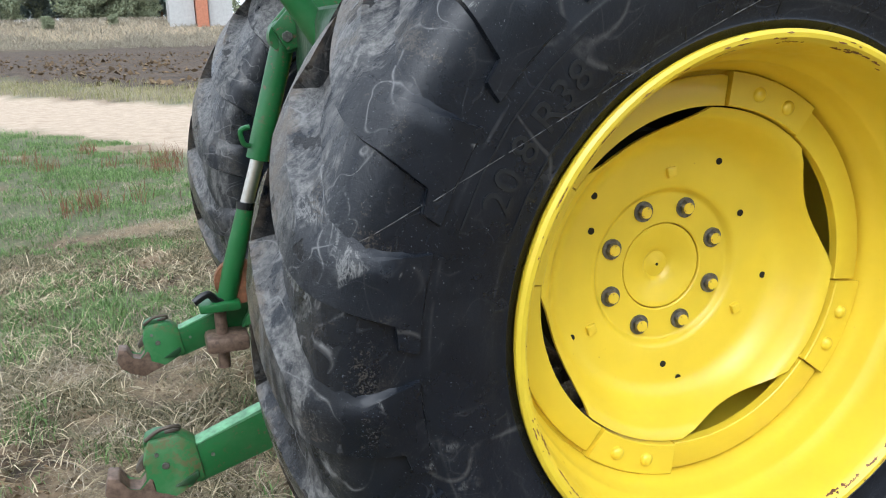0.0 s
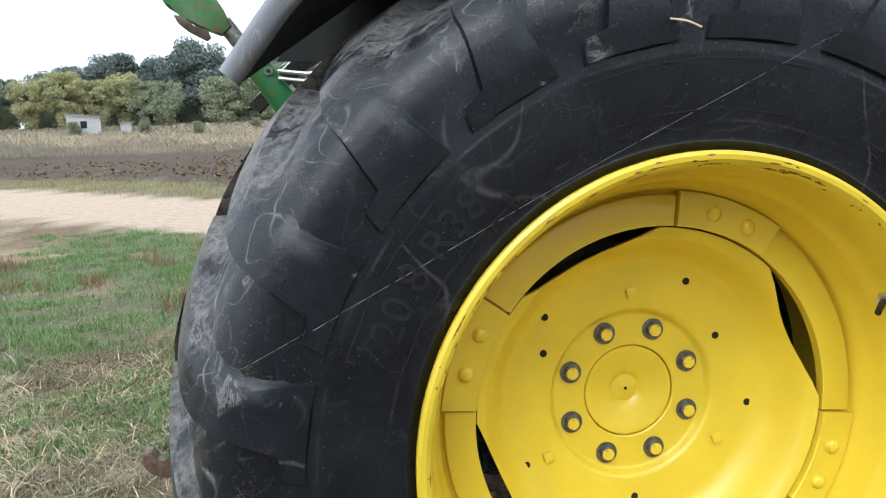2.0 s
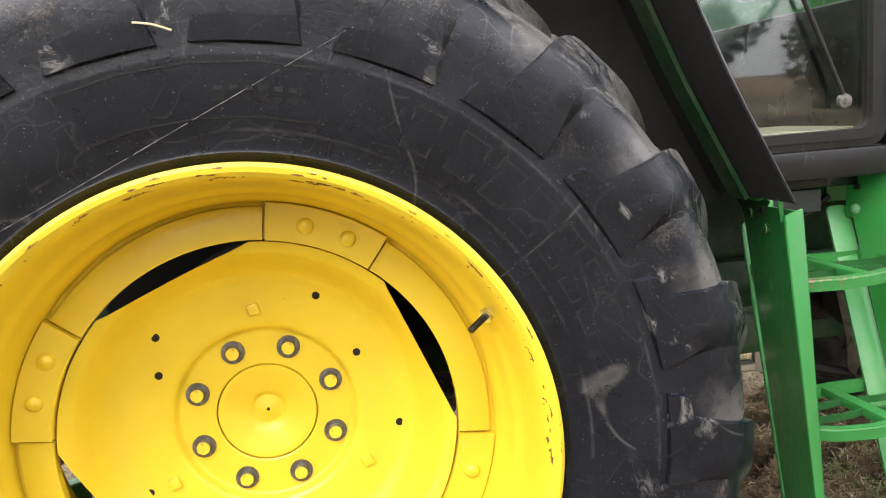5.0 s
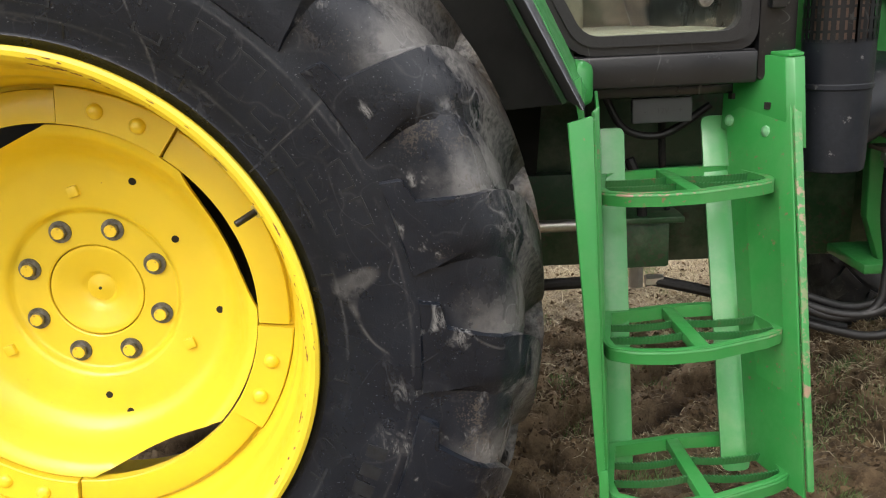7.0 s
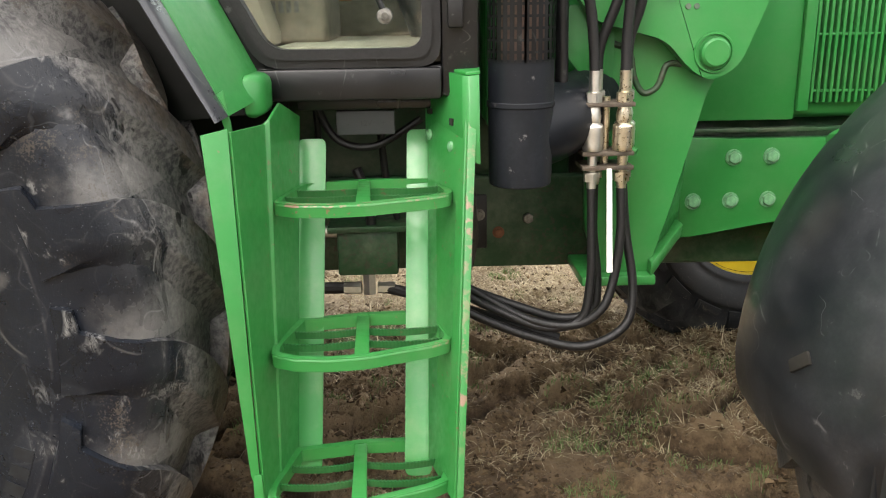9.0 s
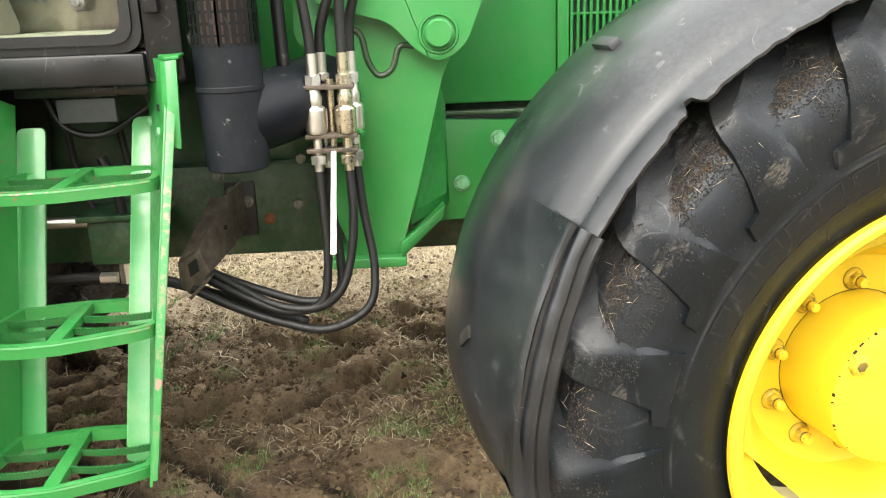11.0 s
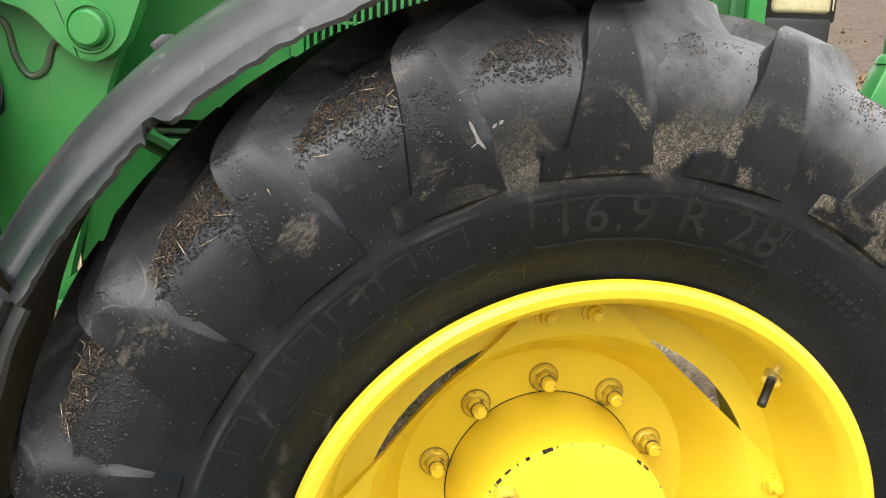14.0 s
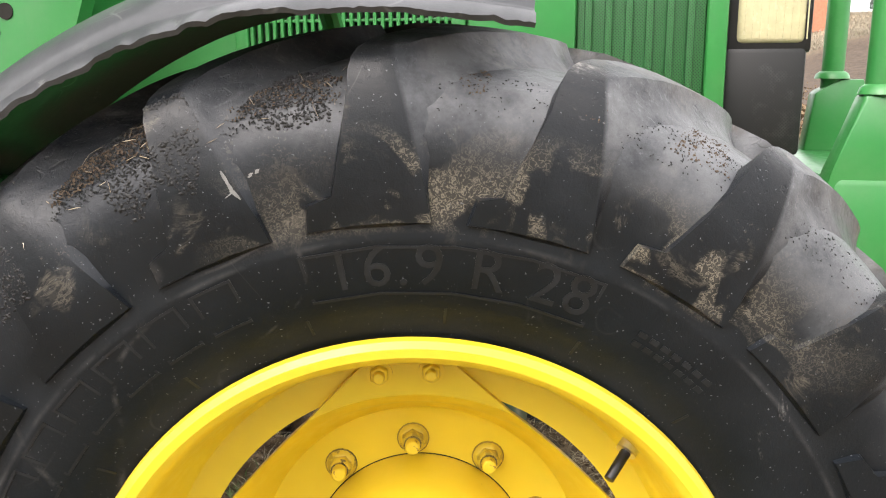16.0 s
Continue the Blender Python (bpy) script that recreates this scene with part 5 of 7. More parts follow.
front_disc = part("front_wheel_disc", lathe(disc_profile([
    (0.10, -0.012), (0.146, -0.012), (0.205, -0.012), (0.222, -0.006), (0.240, 0.022), (0.254, 0.055), (0.266, 0.080), (0.280, 0.097), (0.300, 0.101), (0.3245, 0.101)], 0.011), 200, reach=front_reach),
    YELLOW, tractor, "yellow dished front wheel disc with four lobes", at=front_at @ wheel_turn(2.0))
nut_bm = lathe([(0.0, 0.0085), (0.0150, 0.0085), (0.0172, 0.0070), (0.0208, 0.0030), (0.0212, 0.0), (0.0, 0.0)], 20)
hexagon = rod((0, -0.006, 0), (0, -0.0215, 0), 0.0168, 0.0160, n=6)
bmesh.ops.bevel(hexagon, geom=hexagon.edges[:], offset=0.0014, segments=1, affect="EDGES")
join(nut_bm, hexagon)
nut = part("wheel_nut", nut_bm, NUT, front_disc, "yellow-stained flange nut with rusty edges", at=on_wheel(0.1741, 92.8 - 2, -0.012))
washer = part("washer", lathe([(0.0150, 0.0022), (0.0222, 0.0018), (0.0226, 0.0008), (0.0226, -0.001), (0.0150, -0.001)], 20), NUT_DARK, nut, "dark rusty washer")
collar = part("thread", lathe([(0.0, 0.0240), (0.0118, 0.0238), (0.0120, 0.0205), (0.0, 0.0205)], 16), NUT_DARK, nut)
stud = part("stud_end", lathe([(0.0, 0.0365), (0.0080, 0.0362), (0.0098, 0.0345), (0.0104, 0.0235), (0.0, 0.0235)], 16), YELLOW_CHIP, nut, "yellow stud end")
for k in range(1, 10):
    o = again(nut, on_wheel(0.1741, 92.8 - 2 - 36 * k, -0.012, 17 * k))
    for piece in (washer, collar, stud):
        w = again(piece, Matrix.Identity(4))
        w.parent = o
lobe_bolt = part("lobe_bolt", hexbolt(0.0125, 0.013, 0.009, washer=0.016), YELLOW, front_disc, "yellow bolt on the disc lobe", at=on_wheel(0.313, 84.6, 0.101))
for k in range(4):
    for a in (84.6, 96.2):
        if (k, a) != (0, 84.6):
            again(lobe_bolt, on_wheel(0.313, a + 90 * k, 0.101, 20 * k))
part("hub_seam", lathe([(0.1500, -0.0115), (0.1518, -0.0115), (0.1518, -0.016), (0.1500, -0.016)], 96), HOLE, front_disc)
front_hub = part("front_hub", lathe([(0.0, 0.137), (0.060, 0.137), (0.136, 0.1365), (0.1415, 0.134), (0.143, 0.128), (0.1465, 0.03), (0.1500, 0.0), (0.1505, -0.02), (0.0, -0.02)], 96), YELLOW, tractor, "yellow planetary hub with flat cover", at=front_at)
chips = bmesh.new()
rs = random.Random(8)
for k in range(26):
    a = rs.gauss(148, 30) if k < 17 else rs.uniform(0, 360)
    w = rs.choice((0.5, 0.9, 1.8, 3.6)) * rs.uniform(0.6, 1.4)
    r = 0.1405 + rs.uniform(-0.0016, 0.0008)
    t = rs.uniform(0.0006, 0.0022)
    join(chips, lathe([(r - t, 0.1360), (r - t * 0.6, 0.1374), (r, 0.1368), (0.1419, 0.1343), (0.1417, 0.1330)], 4, a, a + w, closed=False))
tagged(part("chipped_paint", chips, HOLE, front_hub), "dark paint chips along the cover's edge", kind="stuff")
part("drain_plug", lathe([(0.0, 0.008), (0.010, 0.008), (0.0105, 0.011), (0.0135, 0.011), (0.0185, 0.008), (0.020, 0.003), (0.0215, 0.002), (0.0215, -0.002), (0.0, -0.002)], 6), NUT, front_hub, "worn yellow hub plug with rusty edges", at=on_wheel(0.1185, 145.3, 0.137))
part("plug_face", lathe([(0.0, 0.0125), (0.0085, 0.0125), (0.0095, 0.010), (0.0, 0.010)], 6), NUT_DARK, front_hub, at=on_wheel(0.1185, 145.3, 0.137))
part("casting_line", box(-0.10, 0.125, -0.0012, 0.001, -0.0008, 0.0008, 0), YELLOW_CHIP, front_hub, at=on_wheel(0.0, 0, 0.1375, -33))
valve(front_rim, 0.347, 43.6, 0.158)
part("front_rim", lathe([(0.30, 0.02), (0.32, 0.02), (0.36, 0.12), (0.385, 0.125), (0.388, 0.118), (0.345, 0.06), (0.34, -0.15), (0.39, -0.19), (0.38, -0.20), (0.33, -0.10), (0.30, 0.0)], 72), YELLOW, tractor, "yellow steel front rim", at=far_front)
part("front_wheel_disc", lathe(disc_profile([(0.0, 0.02), (0.20, 0.02), (0.28, -0.06), (0.32, -0.06)], 0.012), 72), YELLOW, tractor, "yellow dished front wheel disc", at=far_front)


# ---- rear mudguard
GUARD = [(-0.738, 1.512), (-0.700, 1.553), (-0.626, 1.632), (-0.52, 1.700), (-0.40, 1.768), (-0.20, 1.860), (0.0, 1.902), (0.25, 1.900), (0.45, 1.868), (0.60, 1.796), (0.733, 1.640), (0.785, 1.540), (0.832, 1.438), (0.945, 1.221)]
GUARD_EDGE = [(-0.738, -0.07), (-0.70, -0.125), (-0.626, -0.215), (-0.52, -0.262), (-0.40, -0.278), (0.25, -0.28), (0.945, -0.266)]


def offset_path(path, k):
    out = []
    for i, p in enumerate(path):
        a, b = path[max(i - 1, 0)], path[min(i + 1, len(path) - 1)]
        t = Vector((b[0] - a[0], b[1] - a[1])).normalized()
        out.append((p[0] - t.y * k, p[1] + t.x * k))
    return out


def sheet(path, section, bevel=0.0):
    """A closed cross-section of (outward, y) swept along a path of (x, z)."""
    bm = bmesh.new()
    cols = [offset_path(path, k) for k, y in section]
    rows = [[bm.verts.new((cols[j][i][0], section[j][1], cols[j][i][1])) for j in range(len(section))] for i in range(len(path))]
    n = len(section)
    for a, b in zip(rows, rows[1:]):
        for j in range(n):
            bm.faces.new((a[j], b[j], b[(j + 1) % n], a[(j + 1) % n]))
    bm.faces.new(rows[0])
    bm.faces.new(rows[-1][::-1])
    return bm


def smooth_path(path, k=4):
    pts = [Vector((x, 0, z)) for x, z in path]
    out = []
    for i in range(len(pts) - 1):
        p0, p1, p2, p3 = pts[max(i - 1, 0)], pts[i], pts[i + 1], pts[min(i + 2, len(pts) - 1)]
        for s in range(k):
            t = s / k
            q = 0.5 * (2 * p1 + (p2 - p0) * t + (2 * p0 - 5 * p1 + 4 * p2 - p3) * t * t + (3 * p1 - p0 - 3 * p2 + p3) * t ** 3)
            out.append((q.x, q.z))
    return out + [path[-1]]


GUARD_S = smooth_path(GUARD)


def taper(x):
    """How far the mudguard's thickness is left towards its front foot."""
    return float(np.interp(x, [0.30, 0.62, 0.80, 0.945], [1.0, 0.52, 0.48, 0.30]))


def guard_shell(section, path, flip):
    """Sweeps a closed section of (outward, inset from the edge or None for the inner wall) along the mudguard's path."""
    bm = bmesh.new()
    cols = []
    for k, inset_by in section:
        wide = offset_path(path, 1.0)
        cols.append([(x + (u - x) * k * taper(x), z + (v - z) * k * taper(x)) for (x, z), (u, v) in zip(path, wide)])
    rows = []
    for i, (x, z) in enumerate(path):
        edge = float(np.interp(x, *zip(*GUARD_EDGE)))
        row = []
        for j, (k, inset) in enumerate(section):
            if inset is None and i < 14:
                row.append(bm.verts.new((cols[j][14][0], 2 * MID - 0.42 if flip else 0.42, cols[j][14][1])))
                continue
            y = 0.42 if inset is None else edge + inset
            row.append(bm.verts.new((cols[j][i][0], 2 * MID - y if flip else y, cols[j][i][1])))
        rows.append(row)
    n = len(section)
    for a, b in zip(rows, rows[1:]):
        for j in range(n):
            bm.faces.new((a[j], b[j], b[(j + 1) % n], a[(j + 1) % n]))
    bm.faces.new(rows[0])
    bm.faces.new(rows[-1][::-1])
    return bm


def rear_guard(flip):
    body = part("rear_mudguard", guard_shell([(0.0, 0.008), (0.0, None), (0.006, None), (0.006, 0.008)], GUARD_S, flip), MATT_DARK, tractor, "dark rear mudguard over the wheel")
    part("outer_shell", guard_shell([(-0.003, 0.002), (0.001, 0.0), (0.008, 0.002), (0.030, 0.026), (0.046, 0.060), (0.050, 0.10), (0.052, None), (0.0065, None), (0.0065, 0.009), (-0.001, 0.008)], GUARD_S, flip), GUARD_GREY, body, "weathered grey plastic mudguard edge", smooth=50)
    part("mudguard_top", guard_shell([(0.051, 0.085), (0.062, 0.11), (0.064, None), (0.053, None), (0.053, 0.11)], GUARD_S[8:46], flip), GREEN, body, "green painted mudguard top")
    return body


guard = rear_guard(False)
rear_guard(True)
def pillar_sheet(path):
    """A folded panel that follows the mudguard's front edge."""
    bm = bmesh.new()
    wide = offset_path(path, 1.0)
    rows = []
    for (x, z), (u, v) in zip(path, wide):
        o = 0.052 * taper(x)
        rows.append([bm.verts.new((x + (u - x) * k, y, z + (v - z) * k)) for k, y in ((o - 0.012, -0.216), (o - 0.002, -0.214), (o + 0.010, -0.150), (o + 0.026, -0.085), (o + 0.032, -0.045), (o + 0.032, 0.016), (o - 0.012, 0.016))])
    for a, b in zip(rows, rows[1:]):
        for k in range(len(a)):
            bm.faces.new((a[k], b[k], b[(k + 1) % len(a)], a[(k + 1) % len(a)]))
    bm.faces.new(rows[0])
    bm.faces.new(rows[-1][::-1])
    return bm


pillar = part("green_pillar", pillar_sheet(GUARD_S[30:]), GREEN, tractor, "green moulded panel along the mudguard's front", smooth=60)
part("pillar_foot", prism([(0.958, -0.110, 1.290), (0.996, -0.075, 1.282), (1.000, -0.010, 1.282), (0.958, 0.010, 1.290)], [(0.962, -0.120, 1.206), (0.994, -0.085, 1.208), (1.000, -0.010, 1.215), (0.960, 0.010, 1.206)], 0.014), GREEN, pillar, smooth=60)
part("pillar_clip", prism([(0.936, -0.214, 1.262), (0.950, -0.214, 1.270), (0.958, -0.205, 1.185), (0.950, -0.208, 1.180)], [(0.938, -0.209, 1.262), (0.952, -0.209, 1.270), (0.960, -0.200, 1.185), (0.952, -0.203, 1.180)], 0.001), GREEN_WORN, pillar, "bent green clip with rust")
# darker than the body green: the shade under the mudguard is painted in
part("inner_brace", sheet(GUARD_S[34:], [(-0.012, -0.112), (-0.012, -0.052), (-0.003, -0.052), (-0.003, -0.112)]), GREEN_DARK, tractor, "green stiffening strip under the mudguard")
part("inner_wing", slab([(-0.44, 1.40), (-0.47, 1.588), (-0.668, 1.592)] + [p for p in offset_path(GUARD_S, 0.02) if p[0] > -0.66] + [(0.93, 0.85), (-0.35, 0.85)], 0.418, 0.425, 0), MATT_DARK, tractor, "dark inner wing plate")
part("mudguard_bolt", rod((-0.455, 0.385, 1.752), (-0.444, 0.385, 1.735), 0.012, n=12), BOLT, guard)

# ---- ladder
def rounded(points, r, k=5):
    out = []
    n = len(points)
    for i in range(n):
        p, a, b = Vector(points[i]), Vector(points[i - 1]), Vector(points[(i + 1) % n])
        s, e = p + (a - p).normalized() * r, p + (b - p).normalized() * r
        for j in range(k + 1):
            t = j / k
            q = s * (1 - t) ** 2 + p * 2 * t * (1 - t) + e * t * t
            out.append((q.x, q.y))
    return out


def folded(top, low, thick=0.006):
    """A folded sheet: its plan line at the top and at the foot, joined by flat faces."""
    bm = bmesh.new()
    rows = []
    for i in range(len(top)):
        cols = []
        for line in (top, low):
            p, a, b = Vector(line[i]), Vector(line[max(i - 1, 0)]), Vector(line[min(i + 1, len(line) - 1)])
            n = Vector((b.y - a.y, a.x - b.x, 0)).normalized() * thick
            cols += [bm.verts.new(p), bm.verts.new(p + n)]
        rows.append(cols)
    for p, q in zip(rows, rows[1:]):
        for i, j in ((0, 2), (2, 3), (3, 1), (1, 0)):
            bm.faces.new((p[i], p[j], q[j], q[i]))
    bm.faces.new([rows[0][i] for i in (0, 1, 3, 2)])
    bm.faces.new([rows[-1][i] for i in (0, 2, 3, 1)])
    bmesh.ops.bevel(bm, geom=bm.edges[:], offset=0.0015, segments=2, affect="EDGES", profile=0.5, clamp_overlap=True)
    return bm


ladder = part("ladder", folded([(0.961, -0.252, 1.205), (0.988, -0.095, 1.197), (0.997, -0.090, 1.205), (1.006, -0.020, 1.228), (1.028, 0.080, 1.190)],
                               [(0.978, -0.303, 0.545), (0.991, -0.225, 0.53), (0.995, -0.222, 0.53), (1.001, -0.180, 0.53), (1.012, -0.125, 0.53)]), GREEN_WORN, tractor, "green steel cab ladder with three grating steps", smooth=8)
part("outer_strip", folded([(0.919, -0.268, 1.203), (0.9605, -0.2525, 1.211)], [(0.962, -0.305, 0.60), (0.9775, -0.3035, 0.545)]), GREEN_WORN, ladder, "folded green edge with rust at its foot")
part("foot_strip", folded([(0.965, -0.304, 0.60), (0.981, -0.3025, 0.60)], [(0.966, -0.312, 0.515), (0.984, -0.310, 0.515)], 0.005), GREEN_WORN, ladder)
part("side_plate", folded([(1.300, 0.122, 1.20), (1.371, -0.035, 1.20)], [(1.286, -0.150, 0.53), (1.330, -0.308, 0.53)]), GREEN_WORN, ladder)
part("front_edge", folded([(1.370, -0.034, 1.20), (1.386, -0.031, 1.20)], [(1.329, -0.307, 0.545), (1.341, -0.306, 0.545)], 0.007), GREEN_EDGE, ladder, "worn green edge with rust flecks")
bracket_top = part("upper_bracket", folded([(1.300, 0.105, 1.285), (1.370, -0.012, 1.272), (1.374, -0.016, 1.272), (1.392, -0.014, 1.274)],
                                           [(1.300, 0.117, 1.127), (1.370, -0.048, 1.114), (1.374, -0.052, 1.113), (1.391, -0.050, 1.108)], 0.012), GREEN, ladder, "green upper bracket, bolted on")
part("bracket_lid", prism([(1.296, 0.108, 1.283), (1.368, -0.016, 1.272), (1.396, -0.016, 1.274), (1.396, 0.105, 1.285)], [(1.296, 0.108, 1.290), (1.368, -0.016, 1.279), (1.396, -0.016, 1.281), (1.396, 0.105, 1.292)], 0.002), GREEN, ladder)
inward = Matrix.Rotation(radians(-70), 4, "Z")
part("square_hole", box(-0.0065, 0.0065, -0.0040, 0.004, -0.0065, 0.0065, 0.0), HOLE, ladder, at=Matrix.Translation((1.3415, 0.003, 1.182)) @ inward)
part("square_hole", box(-0.0055, 0.0055, -0.0040, 0.004, -0.0055, 0.0055, 0.0), HOLE, ladder, at=Matrix.Translation((1.2985, 0.083, 1.195)) @ inward)
for x, y, z in ((1.3385, -0.003, 1.134), (1.2980, 0.087, 1.146)):
    part("ladder_bolt", lathe([(0.0, 0.007), (0.006, 0.0065), (0.0105, 0.004), (0.0115, -0.001), (0.0, -0.001)], 20), RUBBED_GREEN, ladder, at=Matrix.Translation((x, y, z)) @ inward)


def flange(xa, xb, y, top, xc, xd, yl):
    """An upright flange with rounded upper corners, leaning to the foot."""
    line = rounded([(xa, top), (xb, top), (xd, 0.50), (xc, 0.50)], 0.014)
    at = lambda z: yl + (y - yl) * (z - 0.50) / (top - 0.50)
    return prism([(x, at(z), z) for x, z in line], [(x, at(z) + 0.007, z) for x, z in line], 0.001)


# the paler green stands for sky light on these leaning faces
part("inner_flange", flange(1.026, 1.084, 0.081, 1.142, 1.010, 1.064, -0.135), GREEN_SKYLIT, ladder)
part("inner_flange", flange(1.250, 1.304, 0.122, 1.152, 1.232, 1.286, -0.160), GREEN_SKYLIT, ladder)


def inset(points, k):
    """A polygon of (x, y) drawn in by k; the points run counter-clockwise."""
    out, n = [], len(points)
    for i in range(n):
        p, a, b = Vector(points[i]), Vector(points[i - 1]), Vector(points[(i + 1) % n])
        t = (b - a).normalized()
        out.append((p.x - t.y * k, p.y + t.x * k))
    return out


STEP = [(1.000, -0.078), (1.004, -0.122), (1.048, -0.146), (1.110, -0.153), (1.180, -0.144), (1.300, -0.098), (1.333, -0.076), (1.338, -0.044), (1.306, 0.092), (1.170, 0.088), (1.031, 0.062)]


def tread(z, dx, dy):
    """One grating step: a bowed rim with a worn lip, a middle bar and toothed slats set aslant."""
    rim_line = rounded([(x + dx, y + dy) for x, y in STEP], 0.011, 3)
    hole = inset(rim_line, 0.015)
    bm = bmesh.new()
    vs = [[bm.verts.new((x, y, zz)) for x, y in ring] for ring, zz in ((rim_line, z), (rim_line, z - 0.025), (hole, z - 0.025), (hole, z))]
    n = len(rim_line)
    for a, b in zip(vs, vs[1:] + vs[:1]):
        for i in range(n):
            bm.faces.new((a[i], a[(i + 1) % n], b[(i + 1) % n], b[i]))
    bmesh.ops.bevel(bm, geom=[e for e in bm.edges if len(e.link_faces) == 2 and e.calc_face_angle(0) > 1.2], offset=0.004, segments=3, affect="EDGES", profile=0.5)
    rim = part("step", bm, GREEN_WORN, ladder, "green grating step with worn edge", smooth=60)
    front = [p for p in rim_line if p[1] - dy < -0.075]
    lip = bmesh.new()
    last = None
    for (x, y), (u, v) in zip(front, inset(rim_line, 0.004)[rim_line.index(front[0]):]):
        row = [lip.verts.new((x, y - 0.0006, z - 0.006)), lip.verts.new((x, y - 0.0002, z - 0.0020)), lip.verts.new((u, v, z + 0.0007)), lip.verts.new((u + (u - x) * 0.8, v + (v - y) * 0.8, z + 0.0005))]
        if last:
            for k in range(3):
                lip.faces.new((last[k], row[k], row[k + 1], last[k + 1]))
        last = row
    part("worn_lip", lip, GREEN_EDGE, rim, "step lip rubbed to pinkish primer", smooth=60)
    xb, xf = 1.158 + dx, 1.168 + dx
    yb, yf = 0.084 + dy, -0.140 + dy
    bar = [(xb - 0.011, yb), (xf - 0.012, yf), (xf + 0.016, yf), (xb + 0.013, yb)]
    part("middle_bar", prism([(x, y, z - 0.001) for x, y in bar], [(x, y, z - 0.020) for x, y in bar], 0.002), GREEN_WORN, rim)
    for k in (0.36, 0.64):
        for side in (0, 1):
            ys = yb + (yf - yb) * k
            tilt = 0.05 if side else -0.03
            x0 = (1.016 if k < 0.5 else 1.008) + dx if side == 0 else xb + (xf - xb) * k + 0.010
            x1 = xb + (xf - xb) * k - 0.008 if side == 0 else (1.318 if k < 0.5 else 1.326) + dx
            bm = bmesh.new()
            last = None
            m = 44
            for i in range(m + 1):
                x = x0 + (x1 - x0) * i / m
                y = ys + (tilt * (x - x0) if side else tilt * (x1 - x)) - 0.012 * (4 * (i / m) * (1 - i / m))
                tooth = 0.0022 if i % 2 else 0.0
                row = [bm.verts.new((x, y - 0.003, z - 0.004 + tooth)), bm.verts.new((x, y + 0.002, z - 0.004 + tooth)), bm.verts.new((x, y + 0.005, z - 0.018)), bm.verts.new((x, y + 0.001, z - 0.018))]
                if last:
                    for q in range(4):
                        bm.faces.new((last[q], last[(q + 1) % 4], row[(q + 1) % 4], row[q]))
                else:
                    bm.faces.new(row)
                last = row
            bm.faces.new(last[::-1])
            part("slat", bm, GREEN_LINK, rim, smooth=0)
    return rim


for z, dx, dy in ((1.056, 0.0, 0.0), (0.795, -0.007, -0.098), (0.553, -0.016, -0.190)):
    tread(z, dx, dy)
for x, y, z in ((0.993, -0.075, 1.150), (1.010, 0.015, 1.170)):
    part("ladder_bolt", hexbolt(0.011, 0.008), GREEN_RUSTY, ladder, at=Matrix.Translation((x, y, z)) @ Matrix.Rotation(radians(82), 4, "Z"))
part("square_hole", box(-0.006, 0.006, -0.0075, 0.004, -0.006, 0.006, 0.0), HOLE, ladder, at=Matrix.Translation((0.998, -0.060, 1.186)) @ Matrix.Rotation(radians(84), 4, "Z"))

# ---- cab
def pane(points, y0, y1, name, label, parent=None):
    o = part(name, slab(points, y0, y1, 0), GLASS, parent, label)
    o.visible_shadow = False
    return o


DOOR = [(0.985, 1.310), (1.300, 1.310), (1.300, 2.35), (0.50, 2.35), (0.62, 1.98), (0.80, 1.66)]
cab = part("cab", box(0.955, 1.400, 0.03, 1.61, 1.228, 1.292, 0.012), BLACK, tractor, "black-framed tractor cab with glass sides")


def ring_plate(outer, inner, y0, y1, mat, name, label=""):
    bm = bmesh.new()
    rings = [[bm.verts.new((x, y, z)) for x, z in pts] for pts, y in ((outer, y0), (inner, y0), (inner, y1), (outer, y1))]
    n = len(outer)
    for a, b in zip(rings, rings[1:] + rings[:1]):
        for i in range(n):
            bm.faces.new((a[i], a[(i + 1) % n], b[(i + 1) % n], b[i]))
    return part(name, bm, mat, cab, label)


def grown(points, k):
    n = len(points)
    out = []
    for i in range(n):
        p, a, b = Vector(points[i]), Vector(points[i - 1]), Vector(points[(i + 1) % n])
        u, v = (p - a).normalized(), (b - p).normalized()
        nn = (Vector((u.y, -u.x)) + Vector((v.y, -v.x)))
        nn = nn.normalized() / max(0.4, math.cos(u.angle(v) / 2))
        out.append((p.x + nn.x * k, p.y + nn.y * k))
    return out


for y, flip in ((0.020, 1), (1.600, -1)):
    ring_plate(rounded(grown(DOOR, 0.022), 0.045), rounded(DOOR, 0.04), y, y + 0.03 * flip, BLACK, "door_frame", "black door frame")
    ring_plate(rounded(grown(DOOR, 0.006), 0.042), rounded(grown(DOOR, -0.014), 0.035), y - 0.006 * flip, y + 0.034 * flip, HOSE, "door_seal", "rubber window seal")
    pane(rounded(DOOR, 0.04), y + 0.008, y + 0.014, "door_glass", "clear door window with reflections", cab)
    part("front_pillar", box(1.322, 1.398, y if flip > 0 else y - 0.07, y + 0.07 if flip > 0 else y, 1.228, 2.42, 0.012), BLACK, cab)
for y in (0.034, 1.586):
    part("side_panel", slab([(0.30, 1.16), (0.960, 1.20), (0.978, 1.292), (0.790, 1.652), (0.612, 1.972), (0.30, 1.98)], y, y + 0.012, 0.002), MATT_DARK, cab, "dark cab side behind the mudguard")
part("door_sill", box(0.962, 1.322, 0.012, 0.10, 1.226, 1.287, 0.006), BLACK, cab, "scuffed black plastic sill")
